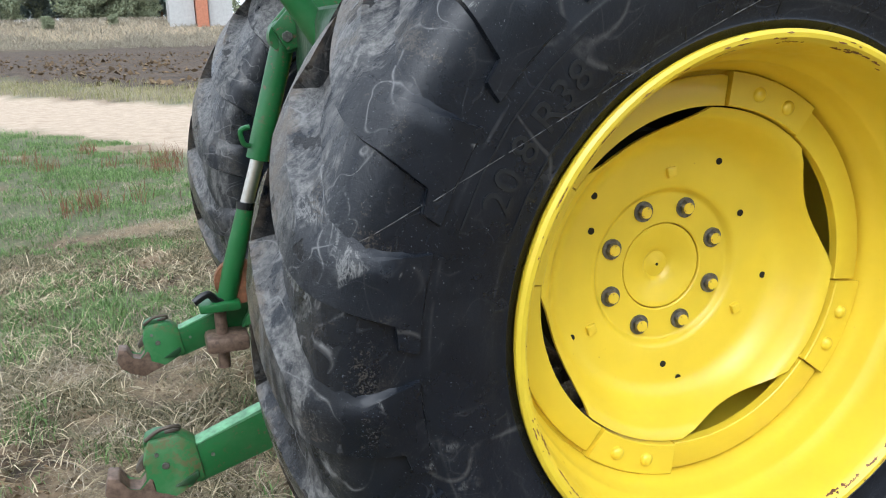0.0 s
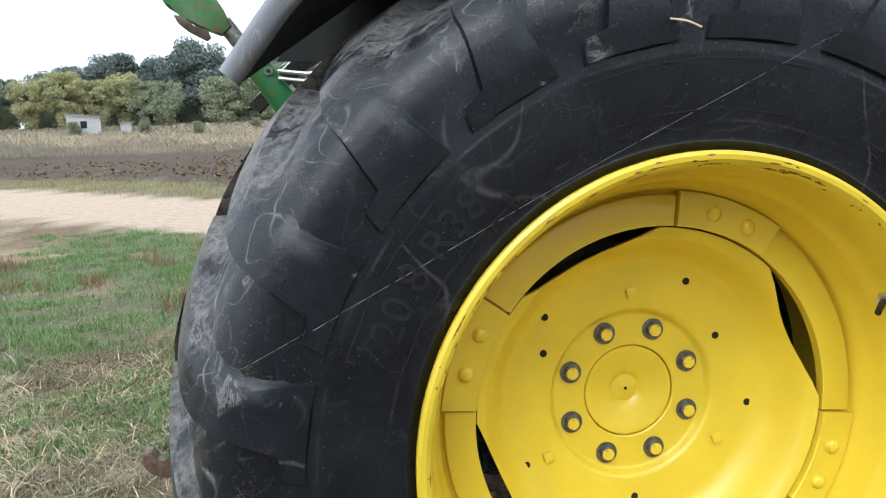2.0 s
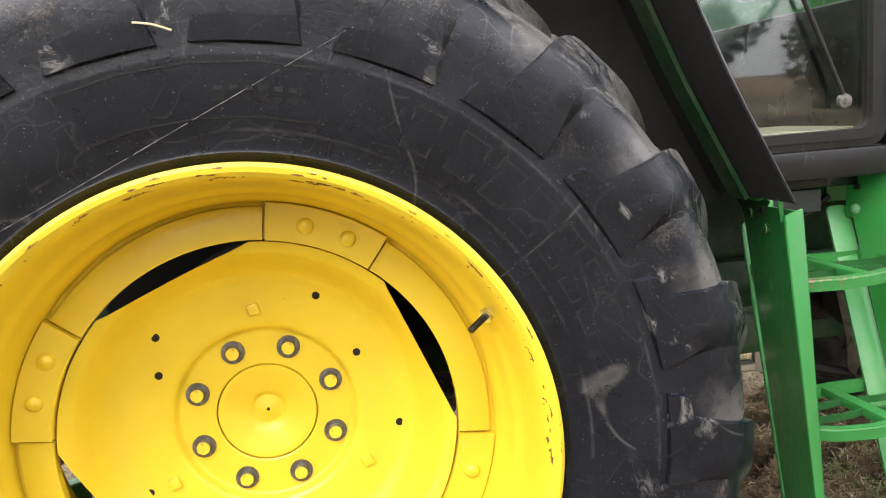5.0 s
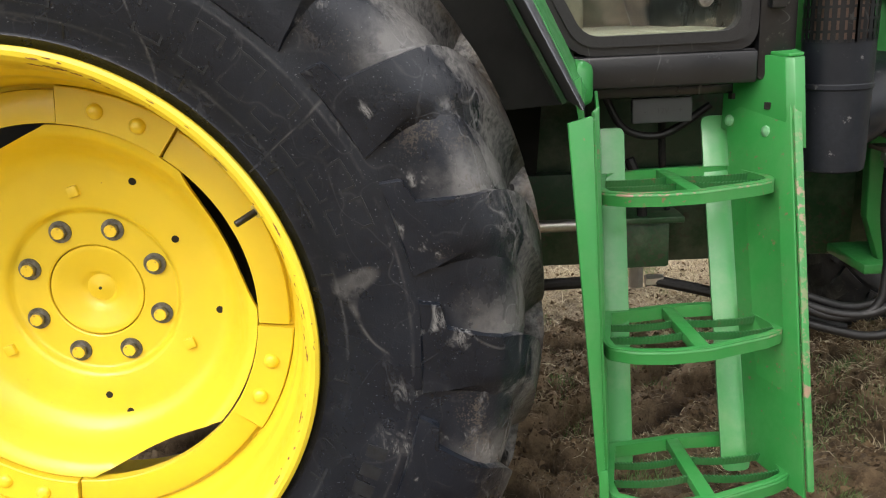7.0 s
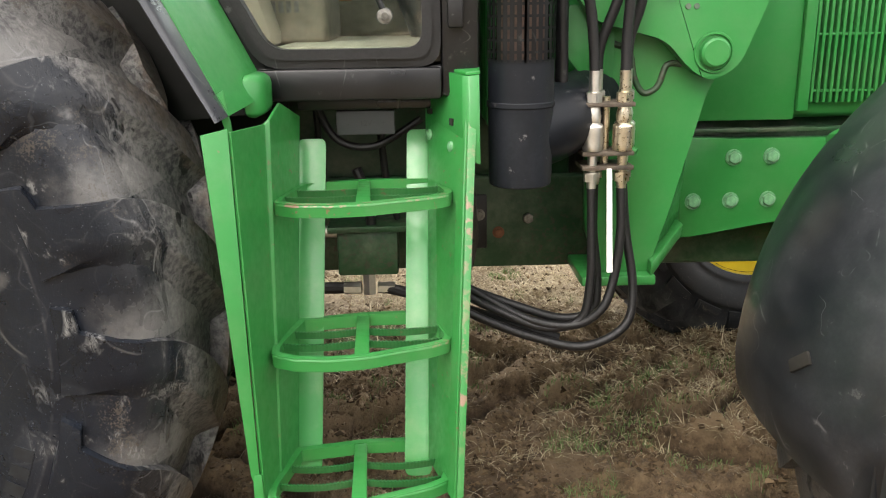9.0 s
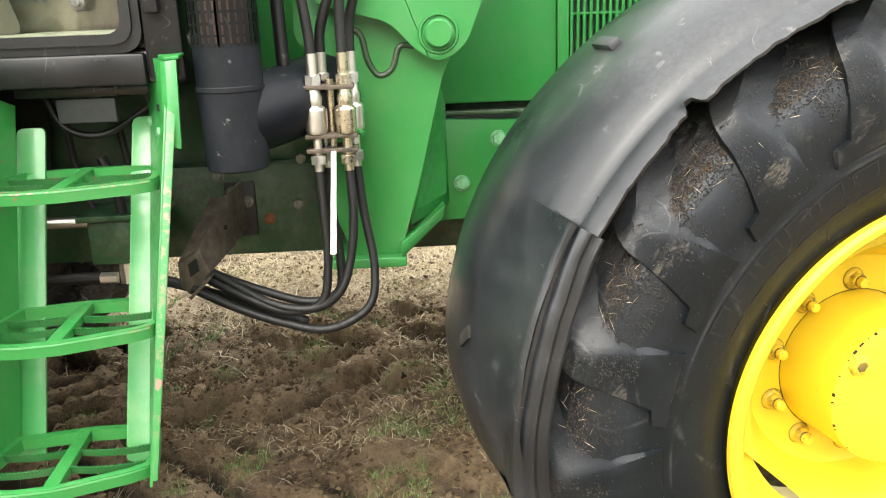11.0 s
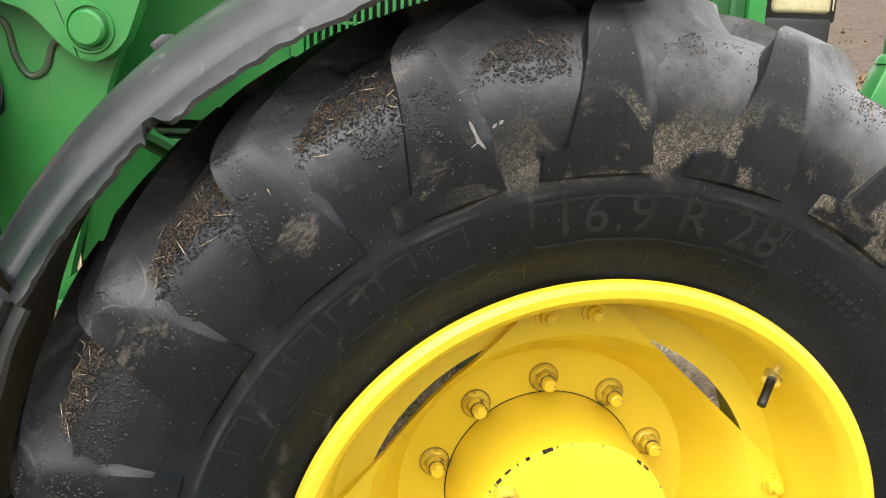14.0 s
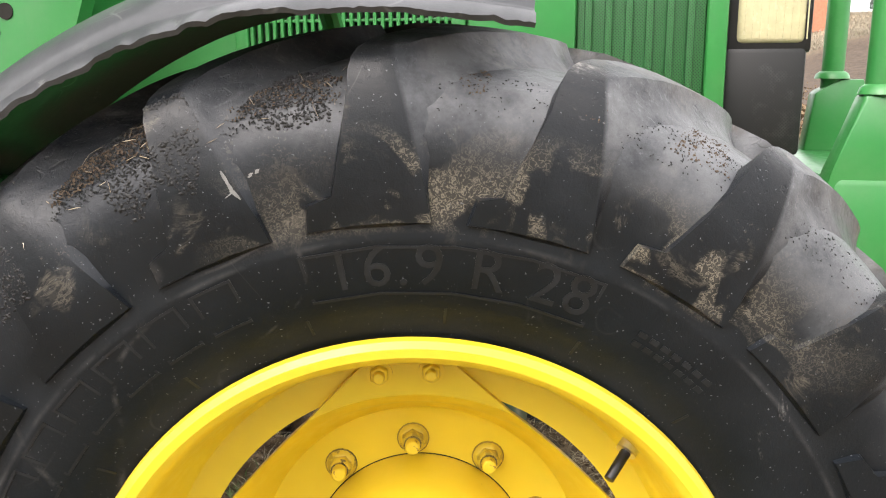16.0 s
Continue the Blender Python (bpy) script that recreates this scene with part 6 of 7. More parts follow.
part("cab_floor", box(0.965, 1.40, 0.06, 1.58, 1.292, 1.322, 0.01), MAT_PALE, cab, "dusty beige cab floor mat")
mat_rib = part("mat_rib", box(0.99, 1.30, -0.006, 0.006, 1.320, 1.327, 0.002), MAT_PALE, cab, at=pose(0, 0.08, 0))
for k in range(1, 12):
    again(mat_rib, pose(0, 0.08 + 0.026 * k, 0))
part("cab_roof", box(-0.15, 1.50, -0.02, 1.66, 2.42, 2.56, 0.05, 4), GREEN, cab, "green cab roof")
part("rear_wall", box(-0.10, -0.04, 0.10, 1.54, 1.30, 1.62, 0.01), BLACK, cab)
for y in (0.06, 1.52):
    part("rear_pillar", rod((-0.07, y + 0.03, 1.3), (-0.10, y + 0.03, 2.44), 0.035), BLACK, cab)
pane_r = part("rear_glass", box(-0.085, -0.079, 0.12, 1.52, 1.62, 2.40, 0), GLASS, cab, "rear window")
pane_r.visible_shadow = False
wind = part("windscreen", box(1.375, 1.381, 0.09, 1.53, 1.60, 2.40, 0), GLASS, cab, "windscreen")
wind.visible_shadow = False
part("scuttle", box(1.30, 1.40, 0.09, 1.53, 1.30, 1.60, 0.02), BLACK, cab)
part("wiper_arm", rod((1.218, 0.006, 1.384), (1.125, 0.008, 1.60), 0.006, 0.005), BLACK, cab, "black strut across the window")
part("strut_pivot", lathe([(0.0, 0.012), (0.006, 0.012), (0.007, 0.009), (0.014, 0.008), (0.016, 0.0), (0.0, 0.0)], 20), BOLT, cab, "round steel pivot", at=pose(1.216, 0.008, 1.384))
bel = [(0.0, 0.0)]
for k in range(6):
    bel += [(0.095, 0.008 + 0.028 * k), (0.115, 0.022 + 0.028 * k), (0.092, 0.033 + 0.028 * k)]
seat_base = lathe(bel + [(0.0, 0.18)], 32, closed=False)
part("seat_bellows", seat_base, SEAT, cab, "black rubber seat bellows", at=Matrix.Translation((0.85, 0.62, 1.475)) @ Matrix.Rotation(radians(-90), 4, "X"))
part("seat_plinth", box(0.62, 1.06, 0.42, 0.82, 1.32, 1.475, 0.02, 3), BEIGE, cab, "beige seat plinth with a worn name plate")
part("name_bars", box(0.850, 1.006, 0.417, 0.4215, 1.382, 1.430, 0.0), BEIGE, cab)
for k in range(8):
    part("name_bar", box(0.862 + 0.018 * k, 0.873 + 0.018 * k, 0.4145, 0.4175, 1.393, 1.419, 0.0), BOLT, cab)
part("seat_cushion", box(0.60, 1.10, 0.38, 0.88, 1.655, 1.76, 0.05, 3), SEAT, cab, "dark seat cushion")
part("seat_back", box(0.62, 0.74, 0.38, 0.88, 1.68, 2.20, 0.05, 3), SEAT, cab, "dark seat back")
part("side_console", prism([(0.70, 0.20, 1.32), (0.98, 0.20, 1.32), (0.90, 0.20, 1.60), (0.66, 0.20, 1.64)], [(0.70, 0.34, 1.32), (0.98, 0.34, 1.32), (0.90, 0.34, 1.60), (0.66, 0.34, 1.64)], 0.03), CREAM, cab, "cream side console")
part("far_ledge", box(0.86, 1.30, 0.96, 1.36, 1.32, 1.424, 0.02, 3), BEIGE, cab, "beige ledge inside the cab")
part("orange_carton", prism([(0.965, 1.02, 1.425), (1.050, 0.97, 1.425), (1.075, 1.07, 1.425), (0.99, 1.12, 1.425)], [(0.960, 1.02, 1.500), (1.055, 0.965, 1.505), (1.085, 1.07, 1.512), (0.985, 1.125, 1.505)], 0.002), ORANGE_BOX, cab, "open orange carton on the cab ledge")
part("steering_column", rod((1.30, 0.82, 1.32), (1.12, 0.82, 1.80), 0.04, 0.03), BLACK, cab)
part("steering_wheel", tube([(1.10 + 0.18 * math.cos(a * 0.3142) * 0.9, 0.82 + 0.19 * math.sin(a * 0.3142), 1.80 + 0.18 * math.cos(a * 0.3142) * 0.3) for a in range(21)], 0.013, smooth_steps=2), BLACK, cab)
part("far_trim", box(0.97, 1.32, 1.50, 1.56, 1.32, 1.52, 0.03), CREAM, cab, "cream far side trim")
part("door_handle", box(1.335, 1.365, -0.005, 0.02, 1.36, 1.44, 0.006), BLACK, cab, "black door latch")

# ---- battery label and what hangs under the cab
tray = part("battery_cover", box(1.105, 1.226, 0.100, 0.120, 1.146, 1.196, 0.003), LABEL_GREY, tractor, "grey battery cover marked 12V between minus and plus")
sign = bmesh.new()
for text, x in (("-", 1.130), ("12V", 1.166), ("+", 1.202)):
    vs, fs = letters(text, 0.016)
    made = [sign.verts.new((x + v.x, 0.0985, 1.170 + v.y)) for v in vs]
    for f in fs:
        sign.faces.new([made[i] for i in f])
part("battery_marks", sign, LABEL_MARK, tray)
part("under_tray", box(1.03, 1.32, 0.085, 0.40, 1.200, 1.224, 0.004), BLACK, tractor, "black tray under the cab")
for pts in ([(1.06, 0.16, 1.20), (1.10, 0.15, 1.13), (1.18, 0.15, 1.115), (1.28, 0.16, 1.17)], [(1.19, 0.2, 1.15), (1.20, 0.22, 1.02), (1.22, 0.25, 0.93)], [(1.04, 0.3, 1.2), (1.05, 0.3, 1.0), (1.10, 0.3, 0.85)]):
    part("cable", tube(pts, 0.008), HOSE, tractor, "black cable")

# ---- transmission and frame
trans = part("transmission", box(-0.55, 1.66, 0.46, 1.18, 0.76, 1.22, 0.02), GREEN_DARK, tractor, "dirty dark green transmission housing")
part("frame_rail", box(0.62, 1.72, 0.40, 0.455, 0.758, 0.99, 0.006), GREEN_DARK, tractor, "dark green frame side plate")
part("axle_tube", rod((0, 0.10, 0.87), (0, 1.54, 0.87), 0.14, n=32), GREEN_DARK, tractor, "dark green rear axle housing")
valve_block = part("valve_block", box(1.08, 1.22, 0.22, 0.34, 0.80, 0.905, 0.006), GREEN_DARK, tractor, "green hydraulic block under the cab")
part("block_bar", rod((0.92, 0.27, 0.895), (1.09, 0.27, 0.895), 0.014), STEEL, valve_block)
part("block_plate", box(1.06, 1.25, 0.21, 0.36, 0.905, 0.920, 0.003), GREEN_DARK, valve_block)
part("block_fitting", rod((1.15, 0.24, 0.75), (1.15, 0.24, 0.81), 0.016, n=6), STEEL, valve_block)
for x in (1.11, 1.19):
    part("block_nut", rod((x - 0.02, 0.235, 0.765), (x + 0.02, 0.235, 0.765), 0.014, n=6), STEEL, valve_block)
part("supply_hose", tube([(0.55, 0.30, 0.78), (0.80, 0.27, 0.755), (1.05, 0.25, 0.762), (1.13, 0.24, 0.765)], 0.014), HOSE, tractor, "black hydraulic hose")
part("supply_hose", tube([(1.18, 0.24, 0.765), (1.30, 0.20, 0.745), (1.45, 0.14, 0.71), (1.58, 0.11, 0.675)], 0.013), HOSE, tractor, "black hydraulic hose")
part("drop_hose", tube([(1.13, 0.24, 1.05), (1.155, 0.235, 0.98), (1.16, 0.235, 0.90)], 0.012), HOSE, tractor, "black hydraulic hose")

# ---- muddy hose bracket
bracket = part("hose_bracket", slab(rounded([(1.304, 0.828), (1.322, 0.846), (1.352, 0.858), (1.374, 0.800), (1.360, 0.786), (1.325, 0.748), (1.304, 0.772)], 0.006, 3), 0.122, 0.129, 0.001), WORN_STEEL, tractor, "rusty, muddy steel hose bracket folded into a channel")
part("bracket_web", prism([(1.352, 0.129, 0.858), (1.398, 0.250, 0.944), (1.412, 0.388, 0.955), (1.420, 0.388, 0.840), (1.400, 0.250, 0.820), (1.374, 0.129, 0.800)],
                          [(1.347, 0.132, 0.858), (1.392, 0.253, 0.944), (1.405, 0.390, 0.955), (1.413, 0.390, 0.840), (1.394, 0.253, 0.820), (1.369, 0.132, 0.800)], 0.001), WORN_STEEL, bracket)
part("bracket_flange", prism([(1.304, 0.122, 0.828), (1.352, 0.122, 0.858), (1.398, 0.250, 0.944), (1.360, 0.260, 0.944)], [(1.304, 0.122, 0.822), (1.352, 0.122, 0.852), (1.398, 0.250, 0.938), (1.360, 0.260, 0.938)], 0.001), WORN_STEEL, bracket)
part("bracket_flange", prism([(1.325, 0.100, 0.750), (1.376, 0.100, 0.800), (1.376, 0.129, 0.800), (1.325, 0.129, 0.750)], [(1.329, 0.100, 0.745), (1.380, 0.100, 0.795), (1.380, 0.129, 0.795), (1.329, 0.129, 0.745)], 0.001), WORN_STEEL, bracket)
part("bracket_slot", prism([(1.328, 0.1205, 0.792), (1.350, 0.1205, 0.806), (1.346, 0.1205, 0.836), (1.326, 0.1205, 0.822)], [(1.328, 0.124, 0.792), (1.350, 0.124, 0.806), (1.346, 0.124, 0.836), (1.326, 0.124, 0.822)], 0.0), HOLE, bracket)
part("bracket_foot", box(1.364, 1.440, 0.386, 0.397, 0.812, 0.950, 0.003), BLACK, bracket, "dark mounting plate")
for k in range(3):
    part("bracket_hole", rod((1.374 + 0.0105 * k, 0.172 + 0.028 * k, 0.868 + 0.004 * k), (1.360 + 0.0105 * k, 0.178 + 0.028 * k, 0.868 + 0.004 * k), 0.006, n=10), HOLE, bracket)
for x, z, m in ((1.385, 0.925, BOLT), (1.420, 0.900, BOLT), (1.470, 0.850, RUST), (1.352, 0.965, BOLT)):
    part("bracket_bolt", hexbolt(0.011, 0.009, washer=0.015), m, bracket, at=pose(x, 0.387 if x < 1.45 and z < 0.95 else 0.400, z))
for x, z in ((1.36, 1.01), (1.545, 0.885), (1.56, 1.0)):
    part("frame_bolt", hexbolt(0.014, 0.010), BOLT, trans, at=pose(x, 0.400, z))

# ---- exhaust
MX, MY = 1.479, 0.030
exhaust = part("exhaust", lathe([(0.058, 0.0), (0.062, 0.003), (0.0635, 0.02), (0.0655, 0.195), (0.0655, 0.25), (0.061, 0.25), (0.058, 0.02)], 40), MUFFLER, tractor, "scuffed black exhaust with perforated shield", at=Matrix.Translation((MX, MY, 1.050)) @ Matrix.Rotation(radians(-90), 4, "X"))
ELB = [(1.49, 0.06, 1.150), (1.56, 0.11, 1.165), (1.66, 0.24, 1.19)]
for nm, o in (("exhaust_elbow", tube(ELB, 0.080, n=24)),):
    part(nm, o, MUFFLER, tractor, "scuffed black exhaust elbow")
part("exhaust_pipe", rod((MX, MY, 1.10), (MX, MY, 2.35), 0.048, n=24), RUSTY_PIPE, tractor, "rust-brown exhaust pipe inside the shield")


def shield():
    bm = bmesh.new()
    cols, rows, r = 90, 46, 0.0665
    grid = []
    zs = []
    z = 1.295
    for k in range(rows):
        zs += [z, z + 0.017]
        z += 0.022
    for zz in zs:
        grid.append([bm.verts.new((MX + r * math.cos(2 * math.pi * k / cols), MY + r * math.sin(2 * math.pi * k / cols), zz)) for k in range(cols)])
    for i in range(len(zs) - 1):
        for k in range(cols):
            if i % 2 or k % 3:
                bm.faces.new((grid[i][k], grid[i][(k + 1) % cols], grid[i + 1][(k + 1) % cols], grid[i + 1][k]))
    out = bmesh.ops.solidify(bm, geom=bm.faces[:], thickness=0.002)
    return bm


part("heat_shield", shield(), BLACK, tractor, "black slotted heat shield", smooth=0)
part("shield_band", lathe([(0.0660, -0.006), (0.0676, -0.004), (0.0676, 0.004), (0.0660, 0.006)], 40), MUFFLER, tractor, at=Matrix.Translation((MX, MY, 1.213)) @ Matrix.Rotation(radians(-90), 4, "X"))
part("intake_rod", rod((1.575, 0.12, 1.24), (1.56, 0.12, 2.0), 0.014), BLACK, tractor, "thin black pipe beside the exhaust")

# ---- loader mast with its hose coupler
mast = part("loader_mast", slab([(1.645, 1.75), (1.640, 1.30), (1.652, 0.90), (1.690, 0.792), (1.806, 0.792), (1.812, 0.84), (1.845, 0.95), (1.905, 1.20), (1.955, 1.30), (1.99, 1.75)], 0.205, 0.235, 0.004), GREEN, tractor, "green loader mast with locking plate")
part("mast_foot", box(1.640, 1.812, 0.17, 0.36, 0.776, 0.800, 0.005), GREEN, mast)
part("mast_gusset", prism([(1.80, 0.235, 0.795), (1.905, 0.36, 0.855), (1.912, 0.37, 0.885), (1.80, 0.235, 0.83)], [(1.80, 0.17, 0.795), (1.905, 0.30, 0.855), (1.912, 0.31, 0.885), (1.80, 0.17, 0.83)], 0.003), GREEN, mast)
part("mast_web", prism([(1.83, 0.235, 0.86), (1.905, 0.235, 1.19), (1.925, 0.40, 1.12), (1.93, 0.40, 0.87)], [(1.823, 0.235, 0.86), (1.898, 0.235, 1.19), (1.918, 0.40, 1.12), (1.923, 0.40, 0.87)], 0.001), GREEN, mast)
lock = part("lock_plate", slab(rounded([(1.70, 1.352), (1.648, 1.365), (1.600, 1.43), (1.625, 1.56), (1.72, 1.72), (2.08, 1.72), (2.055, 1.52), (2.000, 1.37), (1.962, 1.272), (1.905, 1.235), (1.855, 1.262), (1.80, 1.325)], 0.030), 0.155, 0.195, 0.004), GREEN, tractor, "green locking plate with a round pin")
part("side_ear", slab(rounded([(1.592, 1.30), (1.640, 1.24), (1.70, 1.24), (1.70, 1.40), (1.595, 1.40)], 0.02), 0.196, 0.204, 0.001), GREEN, mast)
part("wave_groove", tube([(1.70, 0.2045, 1.318), (1.735, 0.2045, 1.300), (1.748, 0.2045, 1.245), (1.770, 0.2045, 1.212), (1.800, 0.2045, 1.225), (1.818, 0.2045, 1.270), (1.850, 0.2045, 1.272)], 0.007), GREEN_DARK, mast, "curved groove in the mast")
pin = part("pin", lathe([(0.0, 0.022), (0.026, 0.022), (0.031, 0.017), (0.032, 0.0), (0.0, 0.0)], 32), GREEN, lock, "round green pin head", at=pose(1.903, 0.156, 1.298))
part("pin_collar", lathe([(0.036, 0.0), (0.038, 0.006), (0.042, 0.006), (0.044, 0.0)], 32), GREEN, lock, at=pose(1.903, 0.156, 1.298))
part("upper_pin", lathe([(0.0, 0.020), (0.022, 0.020), (0.027, 0.014), (0.027, 0.0), (0.0, 0.0)], 28), STEEL, lock, "bare steel pin", at=pose(2.005, 0.156, 1.505))
part("slot", prism([(1.800, 0.153, 1.4385), (1.878, 0.153, 1.4355), (1.878, 0.153, 1.4235), (1.800, 0.153, 1.4265)], [(1.800, 0.158, 1.4385), (1.878, 0.158, 1.4355), (1.878, 0.158, 1.4235), (1.800, 0.158, 1.4265)]), HOLE, lock, "dark locking slot")
part("slot_end", rod((1.880, 0.1525, 1.4295), (1.880, 0.158, 1.4295), 0.0145, n=20), HOLE, lock)
part("slot_bush", lathe([(0.009, 0.018), (0.018, 0.018), (0.0205, 0.015), (0.0205, 0.0), (0.009, 0.0)], 24), STEEL, lock, "steel bush in the slot", at=pose(1.798, 0.156, 1.4325))
for x in (1.842, 1.860):
    part("stamp", rod((x, 0.153, 1.393), (x, 0.157, 1.392), 0.006, n=12), GREEN_DARK, lock)

coupler = part("hose_coupler", box(1.612, 1.720, 0.070, 0.150, 1.197, 1.206, 0.001), WORN_STEEL, tractor, "hydraulic multi-coupler with steel fittings")
for z in (1.096, 1.066):
    part("coupler_bar", box(1.614, 1.722, 0.070, 0.150, z, z + 0.009, 0.001), WORN_STEEL, coupler)
FIT = []
for i, (x, y) in enumerate(((1.637, 0.085), (1.700, 0.085), (1.652, 0.130), (1.714, 0.130))):
    mat = STEEL if i != 1 else BRASSY
    prof = [(1.026, 0.0105), (1.040, 0.0105), (1.041, 0.0135), (1.060, 0.0135), (1.062, 0.010), (1.104, 0.010), (1.106, 0.0205), (1.116, 0.0225)]
    prof += [(1.116 + 0.005 * k, 0.0222 - 0.0006 * (k % 2)) for k in range(1, 9)]
    prof += [(1.160, 0.0205), (1.164, 0.0145), (1.178, 0.0165), (1.190, 0.0135), (1.205, 0.0125), (1.206, 0.0155), (1.226, 0.0155), (1.228, 0.0115), (1.270, 0.0115)]
    part("quick_coupling", lathe([(r, z) for z, r in prof], 20, closed=False), mat, coupler, "zinc quick coupling", at=Matrix.Translation((x, y, 0)) @ Matrix.Rotation(radians(-90), 4, "X"))
    for z in (1.050, 1.216):
        part("coupling_nut", rod((x, y, z - 0.009), (x, y, z + 0.009), 0.0175, n=6), mat, coupler)
    FIT.append((x, y))
part("coupler_post", rod((1.668, 0.11, 1.07), (1.668, 0.11, 1.215), 0.0085), BRASSY, coupler)
part("coupler_lever", prism([(1.665, 0.066, 1.070), (1.676, 0.066, 1.070), (1.668, -0.012, 0.868), (1.655, -0.012, 0.868)], [(1.665, 0.072, 1.070), (1.676, 0.072, 1.070), (1.668, -0.006, 0.868), (1.655, -0.006, 0.868)], 0.002), LEVER, coupler, "flat bright steel locking lever")
part("lever_pin", rod((1.72, 0.11, 1.104), (1.735, 0.10, 1.100), 0.006), GREEN, coupler)
UP = [[(1.637, 0.085, 1.265), (1.634, 0.085, 1.31), (1.622, 0.08, 1.40), (1.585, 0.06, 1.55), (1.55, 0.05, 1.8)],
      [(1.700, 0.085, 1.265), (1.700, 0.085, 1.34), (1.702, 0.08, 1.42), (1.688, 0.07, 1.52), (1.68, 0.06, 1.8)],
      [(1.652, 0.130, 1.265), (1.656, 0.13, 1.32), (1.690, 0.12, 1.42), (1.706, 0.12, 1.52), (1.72, 0.12, 1.8)],
      [(1.714, 0.130, 1.265), (1.716, 0.13, 1.33), (1.736, 0.12, 1.41), (1.732, 0.11, 1.50), (1.72, 0.10, 1.8)]]
DOWN = [[(1.637, 0.085, 1.03), (1.640, 0.08, 0.92), (1.640, 0.075, 0.82), (1.620, 0.07, 0.735), (1.54, 0.08, 0.715), (1.45, 0.10, 0.745), (1.36, 0.14, 0.78)],
        [(1.700, 0.085, 1.03), (1.703, 0.08, 0.93), (1.690, 0.07, 0.83), (1.662, 0.06, 0.76), (1.60, 0.07, 0.722), (1.50, 0.09, 0.735), (1.36, 0.15, 0.80)],
        [(1.652, 0.130, 1.03), (1.654, 0.13, 0.92), (1.664, 0.12, 0.82), (1.655, 0.11, 0.745), (1.585, 0.11, 0.725), (1.48, 0.12, 0.755), (1.36, 0.16, 0.79)],
        [(1.714, 0.130, 1.03), (1.724, 0.12, 0.92), (1.740, 0.10, 0.80), (1.722, 0.08, 0.715), (1.63, 0.07, 0.672), (1.52, 0.085, 0.690), (1.42, 0.10, 0.725), (1.33, 0.12, 0.765)]]
for pts in UP + DOWN:
    part("hydraulic_hose", tube(pts, 0.0108 if pts in UP else 0.0098, n=12), HOSE, coupler, "black hydraulic hose")

# ---- side rail, bonnet and engine side
rail = part("engine_rail", slab([(1.87, 1.085), (2.06, 1.075), (3.05, 1.075), (3.05, 0.92), (2.30, 0.90), (2.20, 0.868), (1.96, 0.828), (1.87, 0.82)], 0.395, 0.43, 0.003), GREEN, tractor, "green engine side rail with bolts")
for x, z in ((2.055, 1.030), (2.150, 1.032), (1.960, 0.920), (2.055, 0.921), (2.150, 0.922), (2.42, 1.03)):
    part("rail_bolt", hexbolt(0.0165, 0.013, washer=0.0205), RUBBED_GREEN, rail, at=pose(x, 0.395, z))
bonnet = part("bonnet", box(1.43, 3.16, 0.43, 1.21, 1.118, 1.78, 0.03, 3), GREEN, tractor, "green engine bonnet")
part("bonnet_panel", box(1.44, 2.205, 0.412, 0.432, 1.118, 1.76, 0.006), GREEN, bonnet)
part("bonnet_seam", box(1.90, 2.40, 0.405, 0.43, 1.090, 1.100, 0.002), GREEN_DARK, bonnet)
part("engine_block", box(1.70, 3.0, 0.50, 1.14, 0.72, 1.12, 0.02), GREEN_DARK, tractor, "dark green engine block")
grille = part("side_grille", box(2.225, 2.66, 0.424, 0.428, 1.16, 1.72, 0), MATT_DARK, bonnet, "green slatted side grille")
slat = part("grille_slat", box(-0.0035, 0.0035, 0.404, 0.424, 1.16, 1.72, 0.001), GREEN, bonnet, at=pose(2.24, 0, 0))
for k in range(1, 27):
    again(slat, pose(2.24 + 0.0158 * k, 0, 0))
for z in (1.185, 1.32, 1.42, 1.52, 1.62, 1.70):
    part("grille_bar", box(2.225, 2.66, 0.409, 0.424, z, z + 0.006, 0.001), GREEN, bonnet)
for x in (2.205, 2.645):
    part("grille_frame", box(x, x + 0.028, 0.400, 0.43, 1.14, 1.75, 0.004), GREEN, bonnet)
part("bonnet_panel", box(2.675, 2.885, 0.406, 0.432, 1.125, 1.76, 0.01), GREEN, bonnet)
screen = part("intake_screen", box(2.888, 3.125, 0.418, 0.43, 1.13, 1.70, 0.002), GREEN_MESH, bonnet, "ribbed green air screen")
rib = part("screen_rib", slab([(-0.015, 1.14), (0.0, 1.14), (0.0, 1.69), (-0.015, 1.69)], 0.408, 0.420, 0.004), GREEN_MESH, bonnet, at=pose(2.915, 0, 0))
for k in range(1, 6):
    again(rib, pose(2.915 + 0.038 * k, 0, 0))
part("bonnet_edge", box(3.126, 3.165, 0.404, 0.43, 1.13, 1.72, 0.008), GREEN, bonnet)

# ---- headlamp and nose
nose = part("nose_panel", box(3.166, 3.318, 0.442, 1.20, 1.16, 1.366, 0.012), BLACK_MESH, tractor, "black front panel with mesh")
part("lamp_housing", box(3.168, 3.325, 0.446, 0.68, 1.355, 1.60, 0.008), BLACK, tractor, "black headlamp housing")
lamp = part("headlamp", box(3.186, 3.312, 0.440, 0.47, 1.372, 1.545, 0.012, 3), LAMP, tractor, "yellowed rectangular headlamp")
for k in range(9):
    part("lens_rib", box(3.200 + 0.014 * k, 3.2022 + 0.014 * k, 0.4385, 0.4405, 1.380, 1.538, 0), LAMP, lamp)
part("nose_top", box(3.16, 3.34, 0.43, 1.20, 1.60, 1.74, 0.03, 3), GREEN, tractor, "green bonnet nose")

